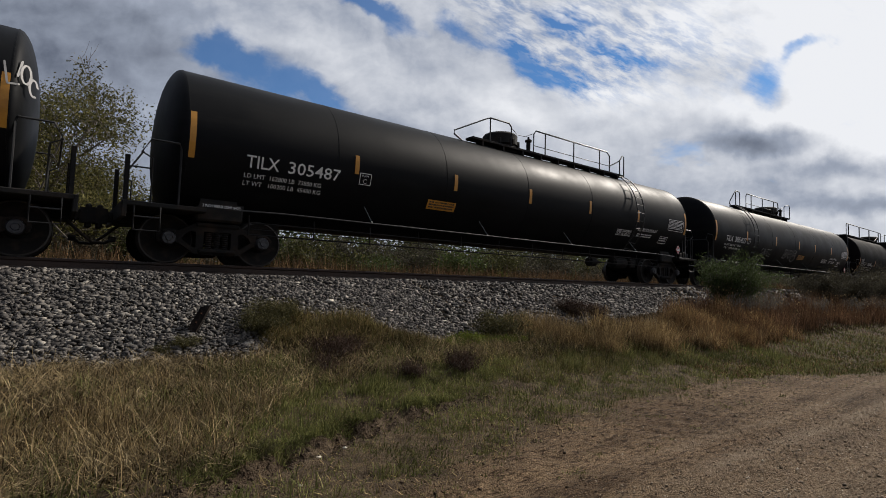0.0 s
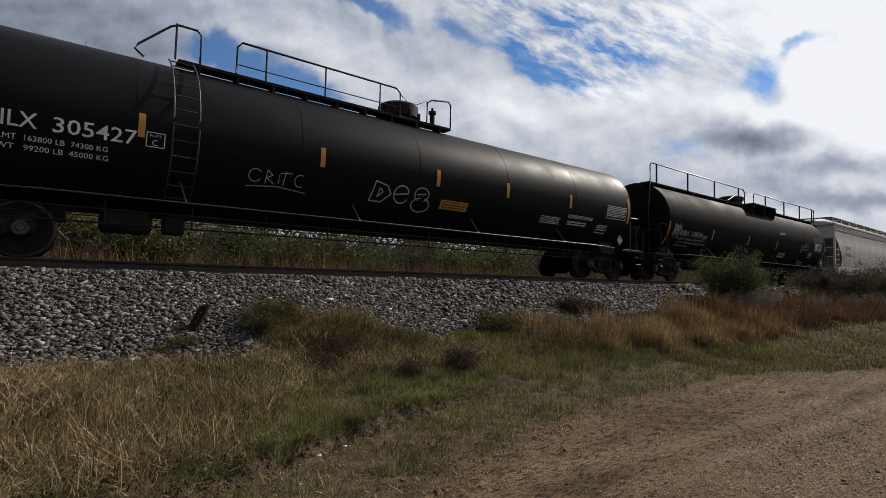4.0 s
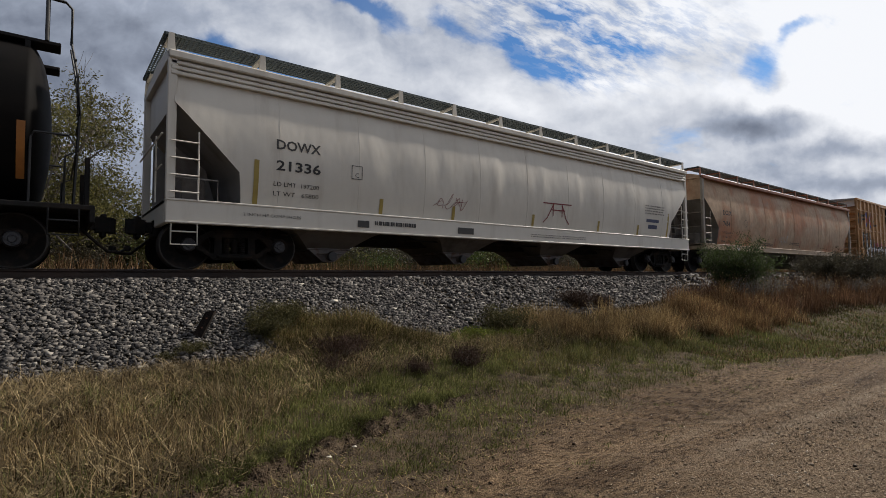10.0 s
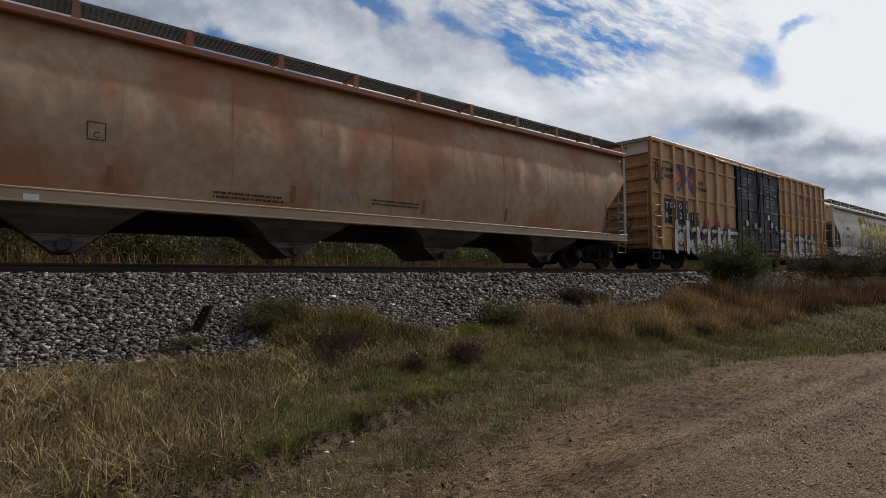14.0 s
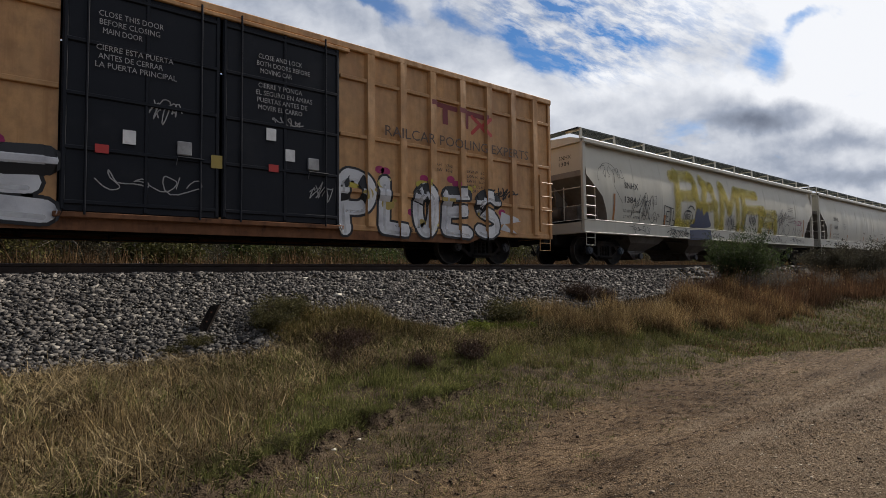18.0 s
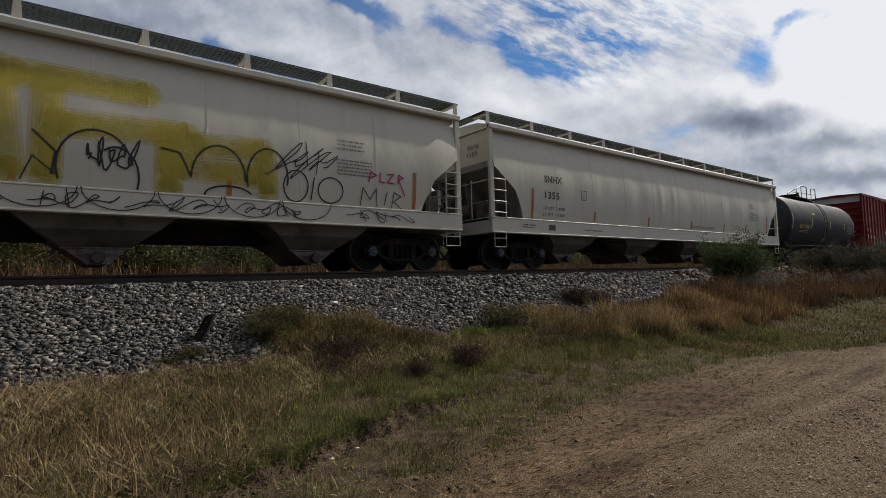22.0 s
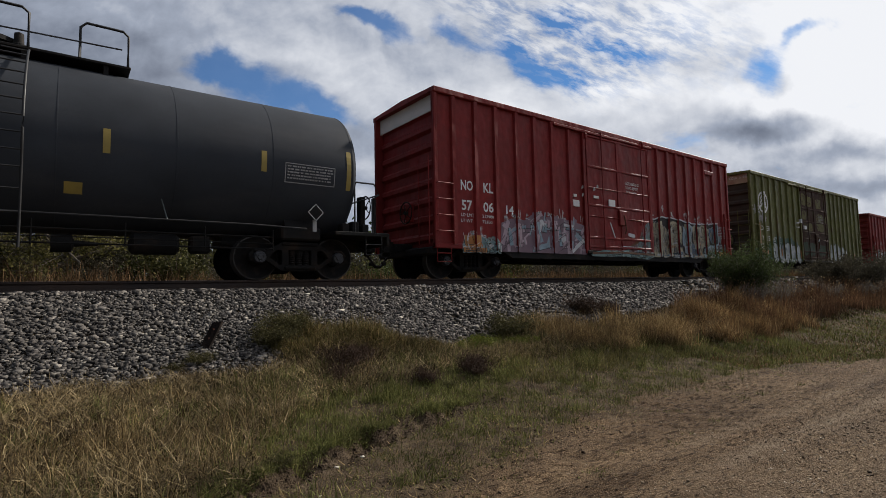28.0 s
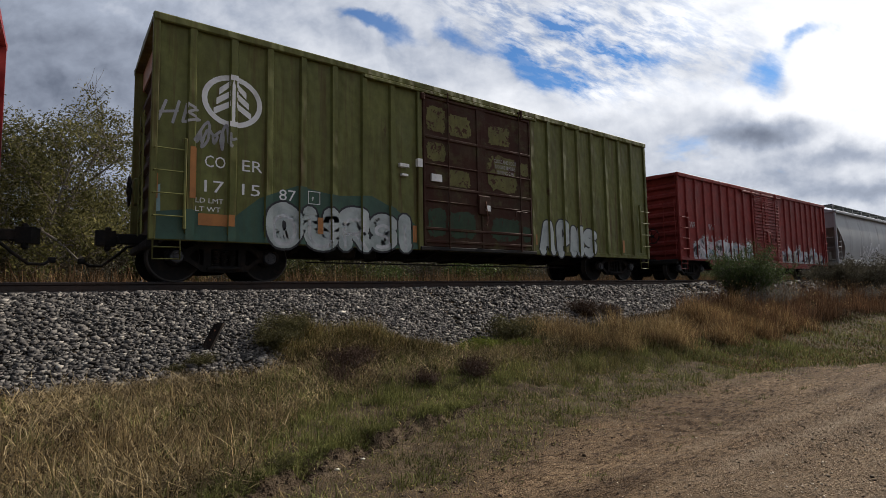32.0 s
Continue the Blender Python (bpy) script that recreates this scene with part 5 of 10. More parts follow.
    table_mark(d, 6.79, 7.34, 1.60, 1.86, tank_side, M_WHITE, 2, 8)
    paint("fresh_paint", slab(7.40, 8.75, 1.88, 2.74, 6), M_TANK, d, tank_side, lift=0.0035)
    paint("notice", slab(2.62, 3.55, 1.43, 1.65, 4), M_YELLOW_OLD, d, tank_side, lift=0.006)
    paint("notice_writing", bars(2.7, 3.5, 1.58, 1, 0.08, 0.03, 4), M_RUSTY, d, tank_side, lift=0.009)
    paint("small_writing", bars(2.3, 3.1, 2.66, 2, 0.04, 0.03, 6), M_GREYW, d, tank_side, lift=0.006)
    placard(d, 8.81, 1.35, lambda a, b: -1.40, M_RED, "1075", 0.18)

    # short dark grey tank car
    j = tank_car(177.24, -5.12, 5.72, (-4.66, 4.66), M_TANK_GREY, "short dark-grey tank car with yellow lettering", -1, "short",
                 stripes=(-5.05, -2.09, 1.0, 3.71, 5.62), stripe_mat=M_YELLOW_OLD)
    s = Shape()
    for y in (-0.6, 0.6):
        s.box(-2.2, 1.4, y - 0.18, y + 0.18, 3.90, 3.95, 0.01)
    s.box(-2.2, 1.4, -0.42, 0.42, 3.90, 3.94)
    for x in (-1.4, -0.2, 1.0):
        s.box(x - 0.04, x + 0.04, -0.75, 0.75, 3.72, 3.90)
    part("walkway", s, M_UNDER, j)
    for y in (-0.76,):
        handrail(j, [(-3.1, y, 3.72), (-3.31, y, 3.90), (-3.2, y, 4.02), (-1.2, y, 4.58), (-1.0, y, 4.62), (-0.25, y, 4.62), (-0.15, y, 4.54), (-0.15, y, 3.95)], 0.024, "railing")
        handrail(j, [(0.59, y, 3.95), (0.59, y, 4.50), (0.68, y, 4.60), (1.26, y, 4.60), (1.35, y, 4.52), (1.35, y, 3.95)], 0.024, "railing")
        handrail(j, [(-1.05, y, 3.92), (-1.05, y, 4.6)], 0.02, "post")
        handrail(j, [(-1.85, y, 3.86), (-1.85, y, 4.4)], 0.02, "post")
    handrail(j, [(-2.6, -0.76, 4.15), (1.25, -0.76, 4.25)], 0.014, "railing")
    part("dome", Shape().turned([(3.8, 0.42), (4.1, 0.42), (4.12, 0.5), (4.2, 0.5), (4.24, 0.0)], "z", 24, (-0.75, 0, 0)), M_UNDER, j, "", 40)
    part("safety_valve", Shape().turned([(3.85, 0.12), (4.1, 0.12), (4.12, 0.08), (4.3, 0.07), (4.34, 0.0)], "z", 14, (-0.3, -0.35, 0)), M_UNDER, j, "", 40)
    for dx in (-0.55, -0.13):
        part("ladder_stile", Shape().tube(shell_arc(dx, TANK_R + 0.16, 62, -20, 14) + [(dx, -1.6, 0.5)], 0.02), M_STEEL, j, "", 60)
    for i in range(12):
        a = 58 - i * 9.0
        y, z = -(TANK_R + 0.16) * math.cos(radians(max(a, -25))), TANK_C + (TANK_R + 0.16) * math.sin(radians(max(a, -25))) - max(0, -25 - a) * 0.04
        part("rung", Shape().tube([(-0.55, y, z), (-0.13, y, z)], 0.014), M_STEEL, j)
    LJ = lambda *a, **k: lettering("lettering", *a, M_YELLOW, j, tank_side, **k)
    LJ("NATX", -4.02, 1.98, 0.22, width=0.70)
    LJ("190016", -3.2, 1.98, 0.22, width=1.02)
    paint("small_writing", bars(-3.9, -2.6, 1.90, 2, 0.04, 0.04, 2), M_YELLOW_OLD, j, tank_side, lift=0.006)
    paint("notice", slab(0.42, 0.68, 1.44, 1.62, 4), M_YELLOW_OLD, j, tank_side, lift=0.006)
    paint("notice", slab(-1.9, -1.42, 2.80, 2.90, 4), M_YELLOW_OLD, j, tank_side, lift=0.006)
    table_mark(j, 4.15, 5.28, 1.96, 2.36, tank_side, M_GREYW, 5, 4)
    placard(j, 4.88, 1.40, lambda a, b: -1.36, M_UNDER)
    part("placard_holder", Shape().box(4.84, 4.92, -1.34, -1.30, 1.0, 1.25), M_GREYW, j)


# ---- covered hopper cars ----
def hopper_car(xc, half, trucks, mats, label, style="round", eave=3.98, sill=(0.84, 1.14), blue=False, gusset=True, post_m=None):
    """Covered hopper: bulged sides, ends cut back under sloping sheets, four outlet bays, a roof walk."""
    body_m, sill_m, chord_m, slope_m = mats
    post_m = post_m or chord_m
    car = start_car("covered_hopper_car", xc, label, "hopper car")

    def side_y(z):
        # the side bulges: widest a little under the middle
        t = (z - 1.1) / (eave - 0.12 - 1.1)
        return -(1.36 + 0.20 * math.sin(math.pi * min(max(t, 0), 1)) ** 0.8 - 0.04 * t)

    def surf(x, z):
        return side_y(z)

    setback = [(1.3, 1.36), (1.85, 1.30), (3.0, 0.12)] if gusset else [(1.42, 1.32), (1.75, 1.18), (2.2, 0.92), (2.82, 0.12)]

    def cut(z):
        # how far the end is set back at this height
        return float(np.interp(z, [p[0] for p in setback], [p[1] for p in setback]))

    lo, hi = sill
    zs = [hi - 0.05, (hi + 1.85) / 2, 1.85, 2.05, 2.2, 2.4, 2.6, 2.82, 3.0, 3.25, 3.5, 3.7, eave - 0.10]
    nx = 150
    seam = 1.86
    # buckles of the thin sheet beside its seams
    rnd = random.Random(int(xc))
    creases = [(k * seam + 0.06 + rnd.uniform(0.2, 0.7) * rnd.choice((-1, 1)), rnd.uniform(-0.022, 0.012), rnd.uniform(0.10, 0.16)) for k in range(-3, 5)]
    s = Shape()
    vs, fs = [], []
    for z in zs:
        a, b = -half + cut(z), half - cut(z)
        give = lambda x: (0.010 * (0.5 + 0.5 * math.cos(math.tau * (x + 0.92) / seam)) + 0.004 * math.sin(x * 5.1 + xc)) * math.sin(math.pi * min(1, max(0, (z - 1.2) / 2.7)))
        dents = lambda x: sum(d * math.exp(-((x - q) / w) ** 2) for q, d, w in creases) * math.sin(math.pi * min(1, max(0, (z - 1.3) / 2.4)))
        ring = [(a + (b - a) * i / nx, side_y(z) + max(0, give(a + (b - a) * i / nx)) + dents(a + (b - a) * i / nx), z) for i in range(nx + 1)]
        ring += [(b - (b - a) * i / nx, -side_y(z), z) for i in range(nx + 1)]
        vs.extend(ring)
    n = 2 * (nx + 1)
    ms = []
    for k in range(len(zs) - 1):
        for i in range(n):
            fs.append((k * n + i, k * n + (i + 1) % n, (k + 1) * n + (i + 1) % n, (k + 1) * n + i))
            # end faces below 2.9 take the grey with shade painted in
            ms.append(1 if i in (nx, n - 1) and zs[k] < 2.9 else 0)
    fs.append(tuple(range(n)))
    fs.append(tuple((len(zs) - 1) * n + i for i in range(n)))
    ms += [0, 0]
    s.v, s.f, s.m = vs, fs, ms
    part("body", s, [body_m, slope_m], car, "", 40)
    for k in range(-5, 6):
        x = 0.06 + k * seam
        if abs(x) < half - 1.5:
            part("weld_seam", Shape().tube([(x, side_y(z) - 0.001, z) for z in np.linspace(hi, eave - 0.14, 9)], 0.003, 4), body_m, car)
    # upper chord and roof
    for y in (-1, 1):
        part("top_chord", Shape().box(-half, half, y * 1.46 - 0.07, y * 1.46 + 0.07, eave - 0.14, eave, 0.02), chord_m, car)
        if style == "ribbed":
            for k in range(3):
                part("rib", Shape().box(-half + 0.05, half - 0.05, y * (1.45 + 0.012 * k) - 0.03, y * (1.45 + 0.012 * k) + 0.03, eave - 0.24 - 0.1 * k, eave - 0.17 - 0.1 * k, 0.012), chord_m, car)
    s = Shape()
    pr = [(-1.45, eave - 0.02), (-1.0, eave + 0.12), (0, eave + 0.2), (1.0, eave + 0.12), (1.45, eave - 0.02), (1.45, eave - 0.10), (-1.45, eave - 0.10)]
    s.plate([pr], -half + 0.02, half - 0.02, axis="x")
    part("roof", s, body_m, car, "", 30)
    for k in range(5):
        x = -half + (2 * half) * (k + 0.5) / 5
        part("hatch", Shape().box(x - 1.4, x + 1.4, -0.35, 0.35, eave + 0.18, eave + 0.30, 0.03), body_m, car)
    # roof walk: gratings on brackets
    top = eave + 0.36
    for y in (-1.09, 1.09):
        s = Shape()
        for dy in np.linspace(-0.27, 0.27, 7):
            s.box(-half - 0.05, half + 0.05, y + dy - 0.010, y + dy + 0.010, top - 0.045, top)
        m = int(half * 2 / 0.09)
        for i in range(m + 1):
            x = -half - 0.05 + (2 * half + 0.1) * i / m
            s.box(x - 0.009, x + 0.009, y - 0.28, y + 0.28, top - 0.035, top - 0.008)
        part("roof_walk", s, M_GRATE, car, "dark steel grating walkway")
        m = 11
        for i in range(m + 1):
            x = -half + 0.06 + (2 * half - 0.12) * i / m
            s = Shape()
            s.plate([[(x - 0.075, eave - 0.02), (x + 0.075, eave - 0.02), (x + 0.05, top - 0.005), (x - 0.05, top - 0.005)]], y * 1.27 - 0.012, y * 1.27 + 0.012)
            s.box(x - 0.05, x + 0.05, min(y * 0.75, y * 1.26), max(y * 0.75, y * 1.26), top - 0.085, top - 0.05)
            part("bracket", s, chord_m, car)
    for e in (-1, 1):
        s = Shape()
        for k in range(6):
            x = e * (half - 0.26 + 0.062 * k)
            s.box(x - 0.009, x + 0.009, -1.36, 1.36, top - 0.04, top)
        for k in range(25):
            y = -1.34 + k * 0.1117
            s.box(min(e * (half - 0.27), e * (half + 0.06)), max(e * (half - 0.27), e * (half + 0.06)), y - 0.006, y + 0.006, top - 0.03, top - 0.006)
        part("cross_walk", s, M_GRATE, car)
    # side sill
    for y in (-1, 1):
        part("side_sill", Shape().box(-half, half, y * 1.44 - 0.06, y * 1.44 + 0.06, lo, hi - 0.02, 0.02), sill_m, car)
        part("sill_flange", Shape().box(-half, half, y * 1.42 - 0.095, y * 1.42 + 0.095, hi - 0.04, hi, 0.01), sill_m, car)
        part("sill_flange", Shape().box(-half, half, y * 1.42 - 0.09, y * 1.42 + 0.09, lo - 0.015, lo + 0.02, 0.006), sill_m, car)
    # centre sill and end frames
    part("centre_sill", Shape().box(-half, half, -0.33, 0.33, 0.62, 1.0, 0.03), M_UNDER, car)
    for e, t in ((-1, trucks[0]), (1, trucks[1])):
        x = e * half
        s = Shape()
        s.box(min(x, x - e * 2.3), max(x, x - e * 2.3), -1.36, 1.36, hi - 0.08, hi - 0.02)
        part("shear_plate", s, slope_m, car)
        s = Shape()
        s.box(min(x, x - e * 0.1), max(x, x - e * 0.1), -1.36, 1.36, lo - 0.02, hi, 0.02)
        part("end_sill", s, sill_m, car)
        for y in (-1.44, 1.44):
            s = Shape()
            s.box(min(x, x - e * 0.16), max(x, x - e * 0.16), y - 0.04, y + 0.06, hi, eave, 0.015)
            part("corner_post", s, post_m, car)
        part("grab_rail", Shape().tube([(x - e * 0.15, -1.30, hi + 0.42), (x - e * 0.95, -1.30, hi + 0.42), (x - e * 0.95, -1.30, hi)], 0.016), slope_m, car)
        part("ladder_stile", Shape().box(min(x - e * 0.53, x - e * 0.56), max(x - e * 0.53, x - e * 0.56), -1.53, -1.505, hi - 0.02, 2.50, 0.006), post_m, car)
        for k in range(4):
            part("rung", Shape().tube([(x - e * 0.06, -1.53, hi + 0.12 + 0.305 * k), (x - e * 0.56, -1.53, hi + 0.12 + 0.305 * k)], 0.015, 5), post_m, car)
        s = Shape()
        for k in range(9):
            z = 1.4 + k * 0.33
            s.tube([(x + e * 0.10, -1.30, z), (x + e * 0.10, -0.80, z)], 0.013)
        for y in (-1.30, -0.80):
            s.tube([(x + e * 0.10, y, 1.1), (x + e * 0.10, y, eave + 0.2)], 0.016)
        if style == "ladder":
            part("end_ladder", s, M_STEEL if style == "ribbed" else chord_m, car, "", 60)
        else:
            part("air_reservoir", Shape().turned([(-0.55, 0.0), (-0.55, 0.20), (-0.48, 0.26), (0.48, 0.26), (0.55, 0.20), (0.55, 0.0)], "y", 16, (x - e * 0.62, 0.35, hi + 0.30)), M_BAY, car, "", 40)
            part("brake_valve", Shape().box(min(x - e * 0.35, x - e * 0.8), max(x - e * 0.35, x - e * 0.8), -0.95, -0.45, hi - 0.02, hi + 0.48, 0.03), M_BAY, car)
            # plates added to block the view through the end, in the painted shade grey
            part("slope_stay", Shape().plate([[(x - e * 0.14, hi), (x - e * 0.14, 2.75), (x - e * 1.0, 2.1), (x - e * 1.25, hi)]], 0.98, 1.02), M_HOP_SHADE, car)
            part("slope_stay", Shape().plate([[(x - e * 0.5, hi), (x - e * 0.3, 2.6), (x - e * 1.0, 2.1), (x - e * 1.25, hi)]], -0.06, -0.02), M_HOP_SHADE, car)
            part("end_rail", Shape().tube([(x + e * 0.06, -1.40, 2.42), (x + e * 0.06, 1.40, 2.42)], 0.018, 5), post_m, car)
            part("end_rail", Shape().tube([(x + e * 0.06, -0.75, hi), (x + e * 0.06, -0.75, 2.5)], 0.018, 5), post_m, car)
            part("end_rail", Shape().tube([(x + e * 0.06, -1.40, 1.85), (x + e * 0.06, -0.75, 1.85)], 0.014, 5), post_m, car)
        stirrup(car, min(x - e * 0.10, x - e * 0.55), -1.48, lo + 0.02, 0.45, post_m)
        add_truck(car, t, blue)
        add_coupler(car, x, e)
    brake_wheel(car, half + 0.16, -0.35, 1.95, M_UNDER)
    part("brake_housing", Shape().box(half - 0.05, half + 0.10, -0.5, -0.2, 1.75, 2.2, 0.03), chord_m, car)
    # outlet bays, apart from each other, each ending in a gate with a round cap
    w = 0.243 * (trucks[1] - trucks[0])
    for k in range(4):
        c = (trucks[0] + trucks[1]) / 2 + w * (k - 1.5)
        s = Shape()
        rings = [(w * 0.5, 1.33, lo + 0.32), (1.30, 1.31, lo + 0.06), (0.93, 1.18, 0.76), (0.48, 0.74, 0.45), (0.46, 0.72, 0.42)]
        vs = [(c + sx * r[0], sy * r[1], r[2]) for r in rings for sx, sy in ((-1, -1), (1, -1), (1, 1), (-1, 1))]
        fs = [(i * 4 + j, i * 4 + (j + 1) % 4, (i + 1) * 4 + (j + 1) % 4, (i + 1) * 4 + j) for i in range(4) for j in range(4)] + [(0, 1, 2, 3), (16, 17, 18, 19)]
        s.add(vs, fs)
        part("outlet_bay", s, M_BAY, car, "grey-brown sloping outlet bay")
        s = Shape()
        s.plate([[(c - 0.52, 0.47), (c - 0.16, 0.19), (c + 0.16, 0.19), (c + 0.52, 0.47)]], -0.80, -0.74)
        s.plate([[(c - 0.50, 0.46), (c - 0.15, 0.18), (c + 0.15, 0.18), (c + 0.50, 0.46)]], -0.74, 0.80)
        s.box(c - 0.55, c + 0.55, -0.83, 0.83, 0.45, 0.485, 0.01)
        part("outlet_gate", s, M_GATE, car, "worn steel outlet gate")
        part("gate_pipe", Shape().turned([(-0.98, 0.085), (0.98, 0.085)], "y", 14, (c, 0, 0.30)), M_BAY, car, "", 40)
        part("gate_cap", Shape().turned([(-1.03, 0.0), (-1.03, 0.10), (-0.98, 0.115), (-0.95, 0.115)], "y", 14, (c, 0, 0.30)), M_CAP, car, "", 40)
        part("gate_handle", Shape().tube([(c - 0.30, -0.86, 0.36), (c + 0.30, -0.86, 0.36)], 0.014, 5), M_BAY, car)
    part("brake_pipe", Shape().tube([(trucks[0] + 1.0, -0.98, lo - 0.10), (trucks[1] - 1.0, -0.98, lo - 0.10)], 0.022, 6), M_UNDER, car)
    return car, surf


def tag_lines(x, z, w, h, seed, n=5):
    return scrawl(x, z, w, h, seed, max(2, n))


def hopper_marks(car, surf, code, number, x, rows, mat, tall=0.21, spread=0.85, stripes=(), stripe_mat=None, z=2.55, plate_x=None, z2=None, low=1.27):
    L = lambda *a, **k: lettering("lettering", *a, mat, car, surf, **k)
    L(code, x, z, tall, width=spread, bold=0.006)
    z2 = z - 0.50 if z2 is None else z2
    L(number, x, z2, tall, width=spread * (0.82 if len(number) < 5 else 1.0), bold=0.006)
    for k, r in enumerate(rows):
        L(r, x - 0.04, z2 - 0.32 - 0.19 * k, 0.085, width=1.0)
    px = plate_x if plate_x is not None else x + 1.75
    t = 0.015
    paint("plate_mark", slab(px, px + t, z - 0.42, z - 0.12, 3) + slab(px + 0.26, px + 0.26 + t, z - 0.42, z - 0.12, 3)
          + slab(px, px + 0.27, z - 0.42, z - 0.42 + t, 1) + slab(px, px + 0.27, z - 0.135, z - 0.12, 1), mat, car, surf, lift=0.006)
    L("C", px + 0.095, z - 0.38, 0.10)
    for k, sx in enumerate(stripes):
        end = k in (0, len(stripes) - 1)
        paint("reflector", slab(sx - 0.05, sx + 0.05, low, low + (0.86 if end else 0.34), 4), stripe_mat, car, surf, lift=0.006)


SILL = lambda x, z: -1.503


def build_hoppers():
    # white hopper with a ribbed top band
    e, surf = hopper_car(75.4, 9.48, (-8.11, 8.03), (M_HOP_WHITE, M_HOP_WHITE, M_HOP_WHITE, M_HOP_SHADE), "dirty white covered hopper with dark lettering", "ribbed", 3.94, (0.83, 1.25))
    hopper_marks(e, surf, "DOWX", "21336", -7.45, ("LD LMT  197200", "LT WT   65800"), M_DARKTXT, 0.19, 0.98, (-7.85, -4.9, -2.7, 0.35, 3.55, 5.9, 7.9), M_YELLOW_OLD, 2.40, -5.72, 1.98)
    lettering("lettering", "2 INCH HF COMP SHOES", -8.1, 1.02, 0.055, M_DARKTXT, e, SILL, width=1.2)
    paint("maker_bars", bars(-5.1, -3.9, 1.09, 1, 0.09, 0.05, 4), M_DARKTXT, e, SILL, lift=0.006)
    paint("sill_plate", [[(-5.55, 0.93), (-5.25, 0.93), (-5.25, 1.08), (-5.55, 1.08)], [(-2.6, 0.92), (-2.05, 0.92), (-2.05, 1.08), (-2.6, 1.08)]], M_DARKTXT, e, SILL, lift=0.006)
    paint("small_writing", bars(0.2, 2.8, 1.04, 2, 0.02, 0.04, 6), M_HOP_SHADE, e, SILL, lift=0.006)
    paint("printed_panel", [[(6.4, 1.75), (7.25, 1.75), (7.25, 1.86), (6.4, 1.86)], [(6.55, 1.52), (7.15, 1.52), (7.15, 1.66), (6.55, 1.66)]], M_G_NAVY, e, surf, lift=0.006)
    paint("small_writing", bars(6.3, 7.6, 2.35, 4, 0.04, 0.05, 6), M_HOP_SHADE, e, surf, lift=0.006)
    paint("spray_mark", sum((stroke(p, 0.035) for p in ([(0.75, 1.98), (2.05, 2.0)], [(1.2, 1.98), (1.22, 1.62)], [(1.62, 1.98), (1.64, 1.62)], [(1.2, 1.95), (0.95, 1.55), (0.8, 1.42)], [(1.62, 1.95), (1.85, 1.55), (2.0, 1.42)], [(1.1, 1.80), (1.75, 1.80)])), []), M_MAROON, e, surf, lift=0.007)
    paint("spray_mark", sum((stroke(p, 0.012) for p in tag_lines(-3.3, 1.5, 1.0, 0.4, 5, 4)), []), M_MAROON, e, surf, lift=0.007)
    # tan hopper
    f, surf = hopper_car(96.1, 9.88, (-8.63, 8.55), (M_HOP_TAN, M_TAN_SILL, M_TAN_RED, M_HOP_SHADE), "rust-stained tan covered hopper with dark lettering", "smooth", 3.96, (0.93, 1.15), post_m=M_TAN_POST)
    hopper_marks(f, surf, "DCLX", "7454", -8.2, ("LD LMT  222200 LBS 100800 KG", "LT WT   63700 LBS  32000 KG", "NEW  12-1998"), M_DARKTXT, 0.19, 0.80, (-8.55, -5.7, -2.4, 1.0, 3.9, 8.6), M_TAN_RED, 2.42, -6.05, 1.95)
    paint("small_writing", bars(-4.0, -2.6, 1.36, 2, 0.04, 0.04, 6), M_DARKTXT, f, surf, lift=0.006)
    paint("small_writing", bars(-0.5, 0.9, 1.5, 2, 0.04, 0.04, 8), M_DARKTXT, f, surf, lift=0.006)
    paint("spray_mark", sum((stroke(p, 0.022) for p in tag_lines(-1.9, 1.35, 1.0, 0.45, 12, 5)), []), M_GREYW, f, surf, lift=0.007)
    paint("sill_plate", [[(-7.9, 0.88), (-7.62, 0.88), (-7.62, 1.06), (-7.9, 1.06)]], M_DARKTXT, f, SILL, lift=0.006)
    paint("sill_plate", [[(-6.85, 0.94), (-6.65, 0.94), (-6.65, 1.04), (-6.85, 1.04)]], M_WHITE, f, SILL, lift=0.006)
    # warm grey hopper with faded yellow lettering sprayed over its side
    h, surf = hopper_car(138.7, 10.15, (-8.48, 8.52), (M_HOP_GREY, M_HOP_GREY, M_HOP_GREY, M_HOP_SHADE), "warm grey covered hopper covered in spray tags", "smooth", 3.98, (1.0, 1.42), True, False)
    hopper_marks(h, surf, "SNHX", "1384", -7.95, ("LD LMT  219000", "LT WT   67000"), M_DARKTXT, 0.20, 0.85, (-8.55, -5.3, -2.3, 0.9, 4.2, 8.6), M_ORANGE_OLD, 2.56, -6.2, 2.08, 1.46)
